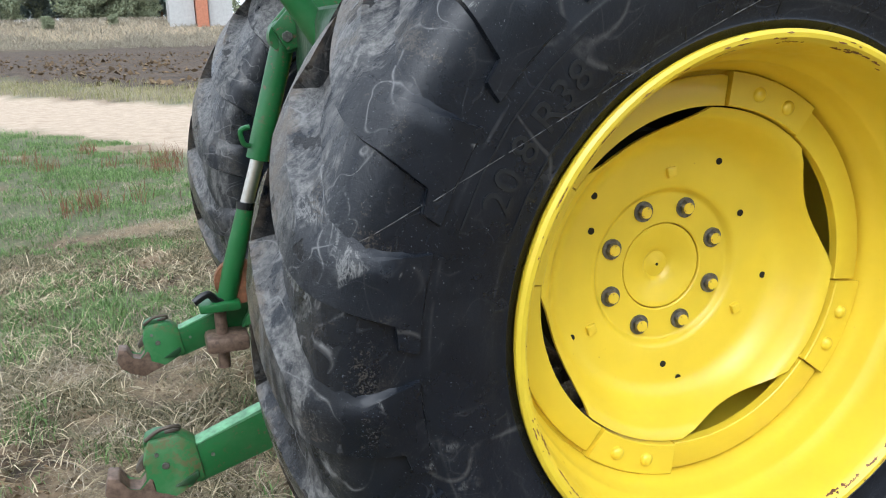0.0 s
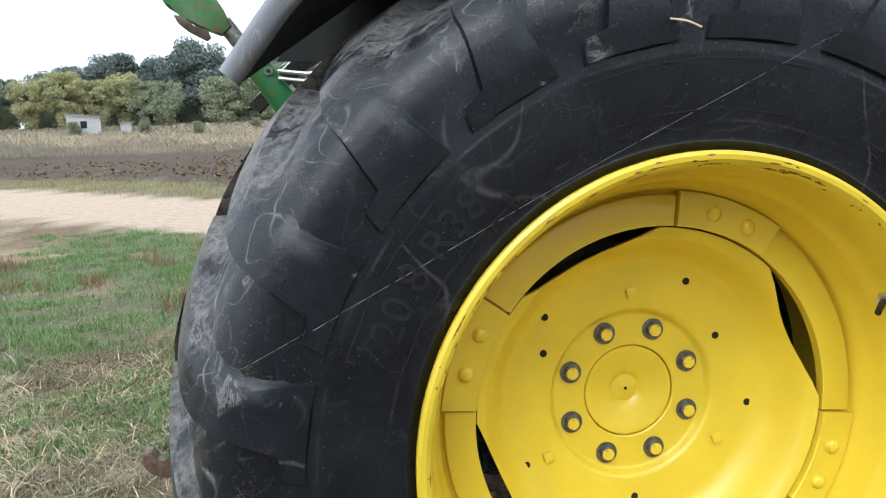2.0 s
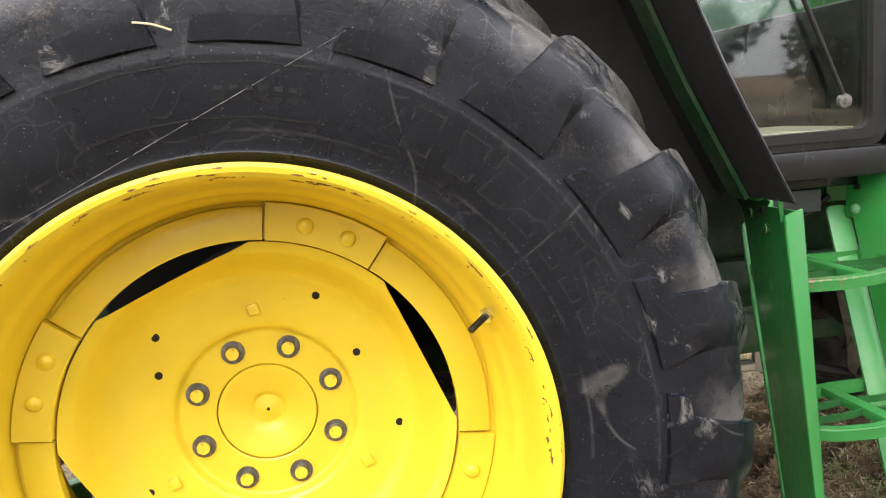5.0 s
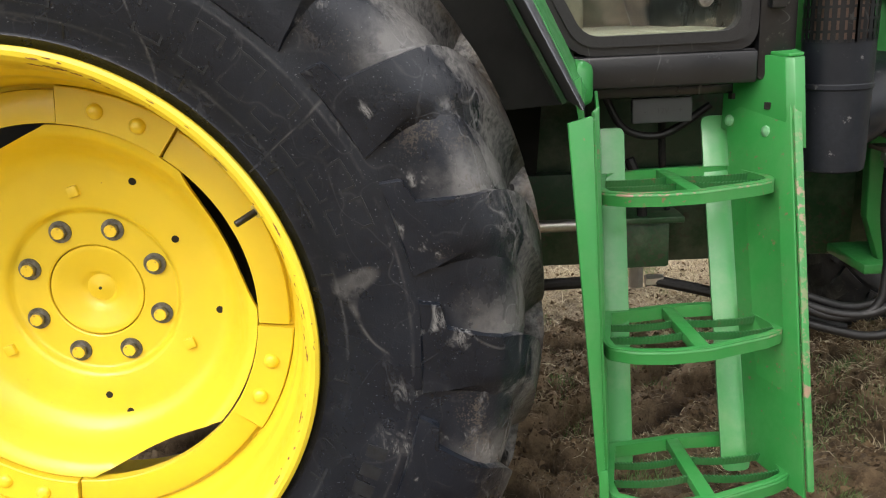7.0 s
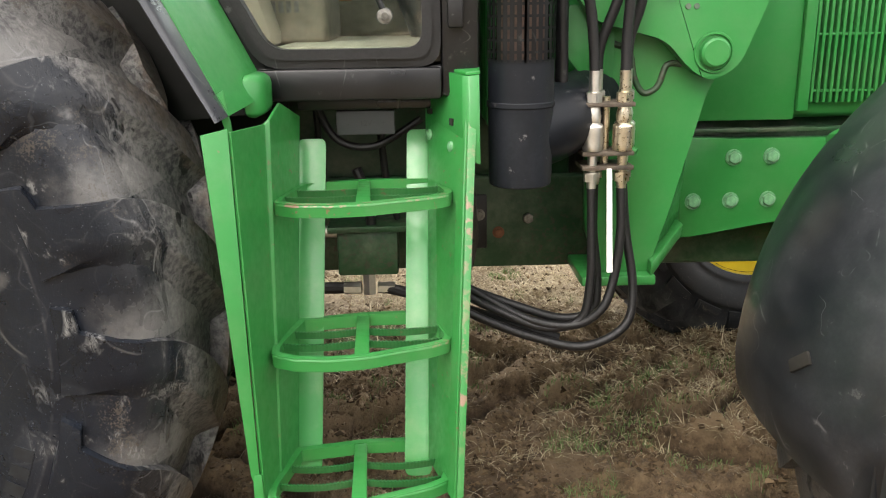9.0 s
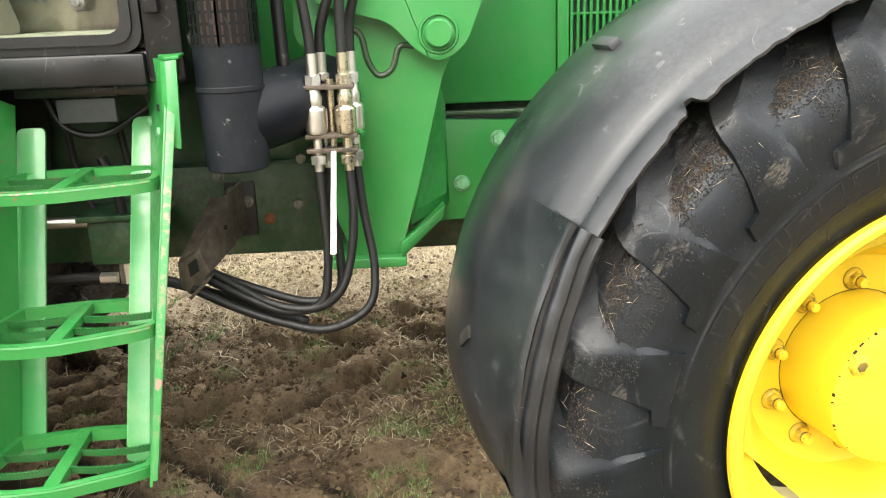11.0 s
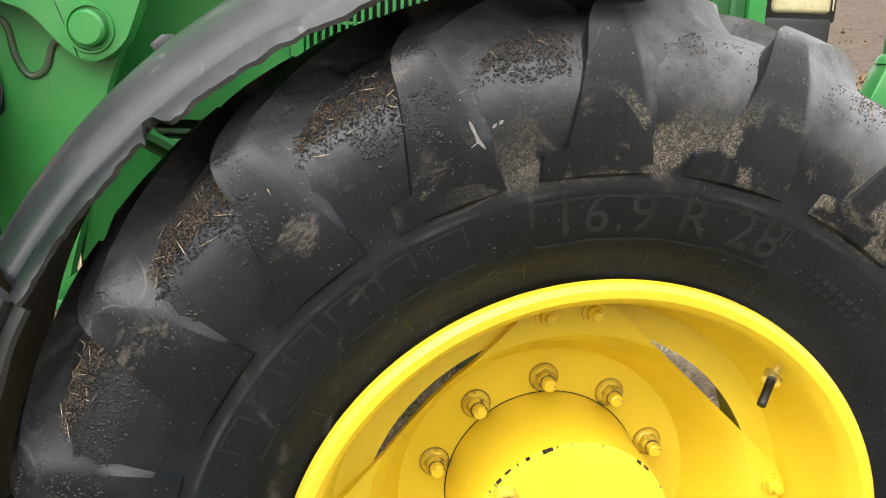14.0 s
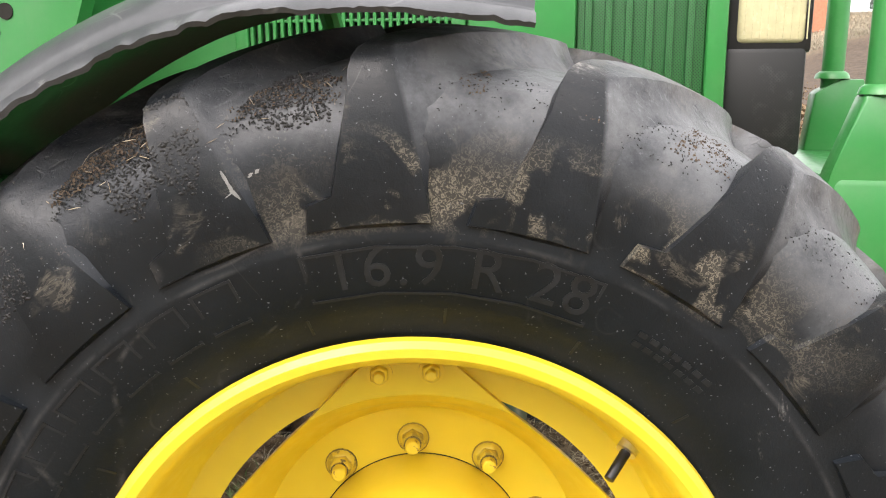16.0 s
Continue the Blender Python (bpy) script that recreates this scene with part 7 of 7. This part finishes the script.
# ---- front carrier with two upright tubes
carrier = part("front_carrier", box(3.36, 3.78, 0.36, 1.29, 0.80, 1.128, 0.015), GREEN, tractor, "green front carrier with upright tubes")
for y in (0.395, 1.006):
    part("carrier_gusset", slab([(3.404, 1.278), (3.357, 1.140), (3.30, 0.92), (3.75, 0.92), (3.75, 1.278)] if y < 1 else [(3.485, 1.272), (3.545, 1.305), (3.60, 1.305), (3.62, 1.10), (3.465, 1.10)], y - 0.03, y + 0.03, 0.006), GREEN, carrier)
    x = 3.440 if y < 1 else 3.530
    part("carrier_post", rod((x, y, 1.27), (x + 0.004, y, 1.90), 0.030 if y < 1 else 0.0265, n=28), GREEN, carrier, "round green upright")
    part("post_base", lathe([(0.028, 0.0), (0.042, 0.0), (0.038, 0.012), (0.030, 0.018)], 28), GREEN, carrier, at=Matrix.Translation((x, y, 1.279 if y < 1 else 1.306)) @ Matrix.Rotation(radians(-90), 4, "X"))
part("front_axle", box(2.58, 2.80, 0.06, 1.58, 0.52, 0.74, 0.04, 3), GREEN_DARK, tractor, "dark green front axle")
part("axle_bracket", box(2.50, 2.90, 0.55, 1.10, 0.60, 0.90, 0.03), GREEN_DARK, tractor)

# ---- front mudguard
crown = [(0.786, -0.205), (0.808, -0.165), (0.820, -0.08), (0.822, 0.0), (0.818, 0.07), (0.806, 0.135), (0.789, 0.175), (0.772, 0.200)]
up = crown + [(0.764, 0.206), (0.760, 0.215), (0.757, 0.232), (0.746, 0.248), (0.741, 0.246), (0.751, 0.230), (0.753, 0.212), (0.758, 0.200)] + [(r - 0.007, d) for r, d in reversed(crown)]
low = [(0.786, -0.205), (0.808, -0.165), (0.820, -0.08), (0.822, 0.0), (0.819, 0.06), (0.812, 0.115), (0.802, 0.160), (0.792, 0.195), (0.786, 0.222), (0.783, 0.232), (0.778, 0.238), (0.772, 0.236),
       (0.766, 0.230), (0.760, 0.231), (0.756, 0.240), (0.750, 0.247), (0.743, 0.249), (0.738, 0.245), (0.735, 0.240), (0.729, 0.242), (0.722, 0.246), (0.717, 0.243), (0.719, 0.238), (0.733, 0.232), (0.748, 0.226), (0.772, 0.215)] + [(r - 0.008, d) for r, d in reversed(crown[:-2])]
guard_bm = lathe(up, 150, 80.3, 149.0)
rs = random.Random(21)
for v in guard_bm.verts:
    r, a = math.hypot(v.co.x, v.co.z), math.degrees(math.atan2(v.co.z, v.co.x))
    sag = float(np.interp(a, [79, 88, 93, 102, 112], [-0.023, -0.021, -0.017, -0.005, 0.0]))
    v.co.x, v.co.z = v.co.x * (1 + sag / r), v.co.z * (1 + sag / r)
    if -v.co.y > 0.236:
        cut = 0.0045 * noise.noise(Vector((a * 0.16, 0, 0))) + 0.0035 * noise.noise(Vector((a * 0.7, 5, 0))) + 0.015 * math.exp(-((a - 131.6) / 0.9) ** 4) + rs.uniform(-0.0007, 0.0007)
        v.co.x, v.co.z, v.co.y = v.co.x * (1 + cut / r), v.co.z * (1 + cut / r), v.co.y + abs(cut) * 0.7
guard_f = part("front_mudguard", guard_bm, PLASTIC, tractor, "scuffed black plastic front mudguard with torn lip", at=front_at, smooth=50)
low_bm = lathe(low, 40, 149.0, 183.0)
for v in low_bm.verts:
    a, r = math.degrees(math.atan2(v.co.z, v.co.x)) % 360, math.hypot(v.co.x, v.co.z)
    draw_in = float(np.interp(a, [149, 157, 166, 173, 180, 184], [0.0, -0.003, -0.010, -0.017, -0.034, -0.044])) if r > 0.775 else float(np.interp(a, [149, 157, 164, 173, 184], [0.014, 0.004, -0.003, -0.005, -0.010]))
    ripple = 0.0022 * noise.noise(Vector((a * 0.22, v.co.y * 20, 3.0))) if -v.co.y > 0.2 else 0.0
    v.co.x, v.co.z = v.co.x * (1 + (draw_in + ripple) / r), v.co.z * (1 + (draw_in + ripple) / r)
    if a > 176:
        k = (a - 176) / 7 * max(0, (0.16 + v.co.y) / 0.36)
        v.co.z += 0.055 * k
part("mudguard_skirt", low_bm, PLASTIC, guard_f, smooth=50)
part("guard_clip", box(-0.011, 0.011, -0.040, 0.040, -0.004, 0.010, 0.003), PLASTIC_GREY, guard_f, "small black clip", at=Matrix.Translation((0.820 * math.cos(radians(129.5)), 0.015, 0.823 * math.sin(radians(129.5)))) @ wheel_turn(39.5))
part("guard_dent", box(-0.005, 0.003, -0.026, 0.026, -0.012, 0.012, 0.003), HOLE, guard_f, "torn dark slot", at=Matrix.Translation((0.810 * math.cos(radians(168)), -0.045, 0.810 * math.sin(radians(168)))) @ wheel_turn(168) @ Matrix.Rotation(radians(40), 4, "X"))
part("guard_tear", box(-0.006, 0.006, -0.004, 0.004, -0.010, 0.010, 0.002), HOLE, guard_f, "small dark tear", at=Matrix.Translation((0.790 * math.cos(radians(149.6)), -0.178, 0.790 * math.sin(radians(149.6)))) @ wheel_turn(150))
for a in (100, 140):
    part("guard_stay", tube([(0.80 * math.cos(radians(a)), 0.06, 0.80 * math.sin(radians(a))), (0.74 * math.cos(radians(a)), 0.24, 0.74 * math.sin(radians(a))), (0.35 * math.cos(radians(a)), 0.30, 0.35 * math.sin(radians(a)))], 0.016), GREEN, guard_f, "green mudguard stay")

# ---- rear linkage
for y, zt in ((0.33, 0.0), (1.28, -0.05)):
    arm = part("lower_link", prism([(-0.45, y - 0.02, 0.66 + zt), (-0.84, y - 0.02, 0.555 + zt), (-1.03, y - 0.02, 0.482 + zt), (-1.00, y - 0.02, 0.395 + zt), (-0.82, y - 0.02, 0.455 + zt), (-0.45, y - 0.02, 0.56 + zt)],
                                   [(-0.45, y + 0.02, 0.66 + zt), (-0.84, y + 0.02, 0.555 + zt), (-1.03, y + 0.02, 0.482 + zt), (-1.00, y + 0.02, 0.395 + zt), (-0.82, y + 0.02, 0.455 + zt), (-0.45, y + 0.02, 0.56 + zt)], 0.006), GREEN_LINK, tractor, "green lower link arm with hook end")
    part("link_hook", slab([(x, z + zt) for x, z in ((-1.00, 0.50), (-1.035, 0.525), (-1.10, 0.52), (-1.115, 0.47), (-1.105, 0.43), (-1.125, 0.405), (-1.15, 0.412), (-1.165, 0.445), (-1.188, 0.450), (-1.198, 0.415), (-1.175, 0.370), (-1.12, 0.350), (-1.04, 0.385), (-0.985, 0.41))], y - 0.028, y + 0.028, 0.006), GREEN_RUSTY, arm, "worn green hook with rusty mouth")
    part("worn_mouth", slab([(x, z + zt) for x, z in ((-1.104, 0.436), (-1.125, 0.407), (-1.15, 0.414), (-1.165, 0.447), (-1.189, 0.452), (-1.1995, 0.415), (-1.188, 0.386), (-1.160, 0.364), (-1.12, 0.3485), (-1.05, 0.379), (-1.075, 0.392), (-1.098, 0.398), (-1.095, 0.428))], y - 0.0297, y + 0.0297, 0.004), MOUTH_STEEL, arm, "bare brown worn steel of the hook")
    part("hook_catch", slab([(x, z + zt) for x, z in ((-1.112, 0.505), (-1.104, 0.529), (-1.080, 0.537), (-1.050, 0.531), (-1.030, 0.522), (-1.040, 0.512))], y - 0.016, y + 0.016, 0.004), GREEN_LINK, arm)
    part("catch_ring", tube([(-1.105, y - 0.024, 0.524 + zt), (-1.075, y - 0.030, 0.546 + zt), (-1.040, y - 0.026, 0.549 + zt), (-1.032, y - 0.018, 0.538 + zt), (-1.062, y - 0.012, 0.531 + zt)], 0.0045, closed=True), WORN_STEEL, arm, "bent steel pull ring")
    part("catch_tongue", slab([(x, z + zt) for x, z in ((-1.108, 0.452), (-1.128, 0.440), (-1.132, 0.452), (-1.112, 0.482))], y - 0.010, y + 0.010, 0.003), WORN_STEEL, arm)
    part("hook_gusset", slab([(x, z + zt) for x, z in ((-1.055, 0.405), (-1.000, 0.437), (-0.998, 0.420), (-1.015, 0.402))], y - 0.036, y - 0.026, 0.004), GREEN_DARK, arm)
    part("worn_edge", slab([(x, z + zt) for x, z in ((-0.45, 0.662), (-0.84, 0.557), (-1.005, 0.494), (-1.005, 0.488), (-0.84, 0.549), (-0.45, 0.654))], y - 0.0212, y + 0.0212, 0.002), RUBBED_GREEN, arm, "rubbed pale upper edge")
    for bx, bz, br in ((-1.085, 0.488, 0.0055), (-1.068, 0.459, 0.009), (-0.965, 0.462, 0.005)):
        part("hook_bolt", hexbolt(br, 0.003), BOLT, arm, at=pose(bx, y - (0.028 if bx < -1 else 0.02), bz + zt))
ROD = [(-0.608, 1.12, 1.372), (-0.712, 1.15, 1.005), (-0.756, 1.17, 0.858), (-0.845, 1.22, 0.53)]
lift = part("lift_rod", rod(ROD[0], ROD[1], 0.036, n=24), GREEN_LINK, tractor, "green telescopic lift rod")
part("rod_steel", rod(ROD[1], ROD[2], 0.021, n=20), STEEL, lift, "bright steel rod")
part("rod_collar", rod(Vector(ROD[2]) + Vector((0, 0, 0.01)), Vector(ROD[2]) - Vector((0.004, 0, 0.012)), 0.030, n=20), BLACK, lift)
part("rod_lower", rod(ROD[2], ROD[3], 0.027, 0.036, n=20), GREEN_LINK, lift)
part("rod_eye", lathe([(0.02, -0.03), (0.05, -0.03), (0.052, 0.0), (0.05, 0.03), (0.02, 0.03)], 24), GREEN_LINK, lift, at=pose(*ROD[0]))
part("rod_pin", hexbolt(0.018, 0.015, washer=0.024), BOLT, lift, at=pose(ROD[0][0], ROD[0][1] - 0.045, ROD[0][2]))
part("rod_lug", tube([(-0.735, 1.10, 1.11), (-0.762, 1.10, 1.10), (-0.755, 1.11, 1.06), (-0.735, 1.12, 1.05)], 0.008), GREEN_LINK, lift)
part("rocker_arm", slab([(-0.20, 1.62), (-0.50, 1.56), (-0.65, 1.40), (-0.61, 1.33), (-0.55, 1.345), (-0.40, 1.46), (-0.15, 1.50)], 1.065, 1.085, 0.005), GREEN_LINK, tractor, "green lift arm")
part("rocker_arm", slab([(-0.20, 1.62), (-0.50, 1.56), (-0.65, 1.40), (-0.61, 1.33), (-0.55, 1.345), (-0.40, 1.46), (-0.15, 1.50)], 1.155, 1.175, 0.005), GREEN_LINK, tractor, "green lift arm")
stab = part("stabiliser", box(-0.93, -0.80, 1.16, 1.28, 0.515, 0.545, 0.006), GREEN_LINK, tractor, "green and rusty stabiliser joint")
part("stabiliser_pin", rod((-0.865, 1.21, 0.31), (-0.865, 1.21, 0.53), 0.020, n=16), MOUTH_STEEL, stab, "rusty vertical pin")
part("stabiliser_body", box(-0.92, -0.78, 1.15, 1.27, 0.375, 0.430, 0.016), MOUTH_STEEL, stab, "rusty joint block")
part("pin_handle", tube([(-0.945, 1.17, 0.555), (-0.90, 1.18, 0.575), (-0.87, 1.19, 0.545), (-0.84, 1.2, 0.55)], 0.013), BLACK, stab, "black pin handle")
part("stabiliser_disc", rod((-0.80, 1.20, 0.60), (-0.80, 1.23, 0.60), 0.075, n=28), RUST, stab, "rusty round plate")
part("stabiliser_arm", prism([(-0.80, 1.20, 0.44), (-0.74, 1.20, 0.55), (-0.45, 1.20, 0.62), (-0.45, 1.20, 0.54)], [(-0.80, 1.24, 0.44), (-0.74, 1.24, 0.55), (-0.45, 1.24, 0.62), (-0.45, 1.24, 0.54)], 0.004), GREEN_LINK, stab)
part("check_rod", rod((-0.80, 0.62, 0.36), (-0.62, 0.62, 0.62), 0.022), GREEN_LINK, tractor, "green check rod")
part("rear_housing", box(-0.58, -0.30, 0.50, 1.14, 0.75, 1.45, 0.04), GREEN_DARK, tractor, "dark green rear housing")
top_y = 0.82
top = part("top_link", rod((-0.54, top_y, 1.345), (-0.722, top_y, 1.622), 0.036, n=20), GREEN_LINK, tractor, "green top link with hook raised behind the mudguard")
part("link_thread", rod((-0.715, top_y, 1.612), (-0.80, top_y, 1.735), 0.022, n=16), BOLT, top, "dull steel thread")
part("top_hook", slab([(-0.884, 1.852), (-0.902, 1.835), (-0.900, 1.813), (-0.880, 1.798), (-0.858, 1.800), (-0.849, 1.820), (-0.829, 1.820), (-0.819, 1.803), (-0.801, 1.758), (-0.775, 1.723), (-0.806, 1.698), (-0.831, 1.710), (-0.869, 1.722), (-0.905, 1.757), (-0.943, 1.777), (-0.961, 1.812), (-0.953, 1.846), (-0.930, 1.872), (-0.910, 1.879)], top_y - 0.03, top_y + 0.03, 0.007), GREEN_RUSTY, top, "green and rust-brown hook")
part("hook_lever", slab([(-0.924, 1.751), (-0.898, 1.747), (-0.876, 1.720), (-0.840, 1.712), (-0.832, 1.689), (-0.843, 1.681), (-0.888, 1.706), (-0.914, 1.729)], top_y - 0.040, top_y - 0.032, 0.002), WORN_STEEL, top, "thin steel latch")
part("link_bolt", lathe([(0.006, 0.006), (0.012, 0.006), (0.013, 0.0), (0.006, 0.0)], 16), BOLT, top, at=pose(-0.690, top_y - 0.036, 1.600))
for dz in (0.0, 0.020):
    part("latch_rod", tube([(-0.665, top_y - 0.035, 1.600 - dz), (-0.58, top_y - 0.04, 1.590 - dz), (-0.553, top_y - 0.04, 1.602 - dz)], 0.005), STEEL, top)


# ---------------------------------------------------------------- distance
def clump_tree(name, label, tall, spread, material, seed, form, trunk_share=0.35, leaves=1500, leaf=0.30):
    """A tree: tapered trunk, limbs, and a crown of many small leaf clumps set round the limbs' ends."""
    rs = np.random.RandomState(seed)
    tree = new(name)
    tagged(tree, label, "tree", group="far trees")
    bm = bmesh.new()
    rod((0, 0, -0.3), (0.02 * tall, 0, tall * 0.6), 0.022 * tall, 0.010 * tall, n=8, bm=bm)
    heads = []
    for k in range(60):
        t = rs.uniform(trunk_share, 0.98)
        a = rs.uniform(0, 2 * math.pi)
        if form == "round":
            reach = spread * math.sqrt(max(0.06, 1 - ((t - 0.68) / 0.42) ** 2))
        elif form == "tall":
            reach = spread * (1 - t) ** 0.5 * 1.2 + 0.3
        else:
            reach = spread * (0.55 + 0.45 * math.sin(min(1, (t - trunk_share) / 0.5) * 2.2))
        reach *= rs.uniform(0.35, 1.0)
        head = Vector((reach * math.cos(a), reach * math.sin(a), tall * t))
        rod((0.01 * tall, 0, tall * max(0.18, t - 0.22)), head, 0.006 * tall, 0.002 * tall, n=5, bm=bm)
        heads.append((head, spread * rs.uniform(0.24, 0.42)))
    part("trunk", bm, BARK, tree, smooth=0)
    n = leaves
    pick = rs.randint(0, len(heads), n)
    c = np.array([heads[i][0] for i in pick])
    size = np.array([heads[i][1] for i in pick])
    off = rs.normal(size=(n, 3))
    off = off / np.linalg.norm(off, axis=1)[:, None] * (rs.rand(n) ** 0.45)[:, None]
    c = c + off * size[:, None] * np.array([1.15, 1.15, 0.75])
    c = c[c[:, 2] > tall * trunk_share * 0.6]
    n = len(c)
    u = rs.normal(size=(n, 3)); u /= np.linalg.norm(u, axis=1)[:, None]
    v = np.cross(u, rs.normal(size=(n, 3))); v /= np.linalg.norm(v, axis=1)[:, None]
    s = leaf * rs.uniform(0.5, 1.3, n)[:, None]
    P = np.stack([c - u * s, c - v * s * 0.75 + u * s * 0.5, c + v * s * 0.75 + u * s * 0.7], 1).reshape(-1, 3)
    k = np.arange(n)[:, None] * 3
    me = bpy.data.meshes.new("crown")
    me.from_pydata(P, [], (k + [0, 1, 2]).tolist())
    me.materials.append(material)
    crown_ob = new("crown", me)
    crown_ob.parent = tree
    return tree


def settle(x, y):
    return float(height(np.array([x]), np.array([y]))[0])


KINDS = [
    clump_tree("pine_tree", "dark green umbrella pine far behind the field", 15.0, 5.4, LEAF_PINE, 1, "round", 0.08, 24000, 0.25),
    clump_tree("pine_tree", "dark green pine far behind the field", 13.0, 4.6, LEAF_PINE, 2, "wide", 0.08, 22000, 0.25),
    clump_tree("poplar_tree", "yellowing poplar at the field's edge", 9.5, 3.4, LEAF_YELLOW, 3, "round", 0.05, 15000, 0.18),
    clump_tree("poplar_tree", "slender yellow-green tree at the field's edge", 11.0, 2.6, LEAF_OLIVE, 4, "tall", 0.08, 12000, 0.18),
    clump_tree("oak_tree", "olive green oak at the field's edge", 7.5, 3.8, LEAF_OLIVE, 5, "wide", 0.05, 15000, 0.18)]
rs = random.Random(77)
spots = []
# azimuth in degrees from +y towards -x, distance, kind, size
for az, dist, kind, size in (
        (25, 165, 0, 0.95), (22.6, 150, 2, 0.75), (21, 170, 1, 0.9), (19.2, 160, 0, 0.85), (17.6, 150, 2, 0.8), (16.4, 165, 1, 0.72), (15.0, 148, 2, 0.72), (13.9, 172, 0, 0.74), (12.9, 147, 2, 0.82), (12.0, 178, 1, 0.98),
        (11.2, 148, 2, 0.7), (10.2, 176, 0, 0.98), (9.4, 150, 2, 0.80), (8.6, 148, 3, 0.62), (8.2, 180, 1, 1.0), (7.4, 149, 4, 0.85), (6.9, 175, 0, 0.92), (5.6, 158, 1, 0.98), (4.7, 156, 0, 1.0), (3.9, 160, 1, 0.92),
        (3.2, 150, 4, 0.9), (2.4, 175, 1, 0.95), (1.6, 152, 4, 0.95), (0.6, 178, 0, 0.95), (-0.4, 160, 3, 0.85), (-1.6, 172, 1, 1.0), (28, 150, 4, 1.0), (31, 165, 0, 1.0), (34, 160, 1, 1.1), (38, 165, 0, 1.0)):
    spots.append((az, dist, kind, size))
for k in range(18):
    spots.append((-3 - 3.4 * k + rs.uniform(-0.8, 0.8), rs.uniform(150, 190), rs.choice((0, 1, 0, 1, 3, 4)), rs.uniform(0.8, 1.15)))
for k in range(22):
    spots.append((31 - 1.5 * k + rs.uniform(-0.5, 0.5), rs.uniform(150, 158), rs.choice((4, 4, 2)), rs.uniform(0.42, 0.6)))
for k in range(6):
    spots.append((22 - 4.3 * k + rs.uniform(-1.2, 1.2), rs.uniform(124, 136), 4, rs.uniform(0.16, 0.24)))
used = set()
for az, dist, kind, size in spots:
    x, y = -dist * math.sin(radians(az)) - 0.7, dist * math.cos(radians(az)) - 1.5
    size *= 0.97 if kind in (0, 1) else 1.14
    m = pose(x, y, settle(x, y), 0, 0, rs.uniform(0, 360)) @ Matrix.Scale(size, 4)
    if kind not in used:
        used.add(kind)
        KINDS[kind].matrix_basis = m
    else:
        o = copy_thing(KINDS[kind], m)
        o.scale = (size,) * 3
# trees behind the camera, which the cab windows mirror
for x, y, kind, size in ((-14, -34, 3, 1.0), (-7, -38, 3, 1.2), (-1, -33, 0, 0.8), (6, -40, 3, 1.1), (13, -36, 1, 0.9), (20, -42, 0, 1.0), (-22, -40, 1, 0.9), (29, -38, 4, 1.2), (-31, -30, 0, 1.0), (38, -25, 1, 1.0)):
    o = copy_thing(KINDS[kind], pose(x, y, settle(x, y), 0, 0, 40 * x))
    o.scale = (size,) * 3


def far_shed(name, label, az, dist, wide, deep, tall, drop, wall_mat, window=True, door=False):
    x, y = -dist * math.sin(radians(az)) - 0.7, dist * math.cos(radians(az)) - 1.5
    shed = new(name)
    shed.matrix_basis = pose(x, y, settle(x, y) - 0.1, 0, 0, az + 4)
    tagged(shed, label, "shed")
    part("wall", prism([(-wide / 2, 0, 0), (wide / 2, 0, 0), (wide / 2, 0, tall - drop), (-wide / 2, 0, tall)], [(-wide / 2, deep, 0), (wide / 2, deep, 0), (wide / 2, deep, tall - drop), (-wide / 2, deep, tall)]), wall_mat, shed)
    part("roof", prism([(-wide / 2 - 0.2, -0.25, tall + 0.02), (wide / 2 + 0.2, -0.25, tall - drop), (wide / 2 + 0.2, -0.25, tall - drop + 0.12), (-wide / 2 - 0.2, -0.25, tall + 0.14)],
                       [(-wide / 2 - 0.2, deep + 0.2, tall + 0.02), (wide / 2 + 0.2, deep + 0.2, tall - drop), (wide / 2 + 0.2, deep + 0.2, tall - drop + 0.12), (-wide / 2 - 0.2, deep + 0.2, tall + 0.14)]), TIN, shed)
    if window:
        part("window", box(-0.55, 0.35, -0.03, 0.06, 0.9, 2.0, 0.01), MATT_DARK, shed)
    return shed


far_shed("field_shed", "small white field shed with sloping roof", SHED[0], 136, 4.5, 3.5, 3.0, 0.55, WHITEWASH)
far_shed("pump_house", "tiny white pump house in the dry grass", SHED[1], 136, 1.5, 1.4, 1.5, 0.05, WHITEWASH, window=False)
far_shed("white_barn", "white barn with grey roof behind the field", SHED[2], 132, 3.6, 6, 5.0, 0.0, WHITEWASH, window=False)
far_shed("brick_house", "brick house with white end wall", SHED[2] - 1.25, 131, 1.7, 6, 6.5, 0.0, BRICK_RED, window=False)
far_shed("white_house", "white house beside the brick one", SHED[2] - 2.4, 132, 3.4, 6, 6.5, 0.0, WHITEWASH, window=False)
far_shed("white_house", "white farm building beyond the field", -14.2, 125, 4.0, 6, 5.0, 0.5, WHITEWASH, window=False)
far_shed("brick_house", "brick farm building beyond the field", -17.0, 125, 2.2, 6, 6.0, 0.0, BRICK_RED, window=False)
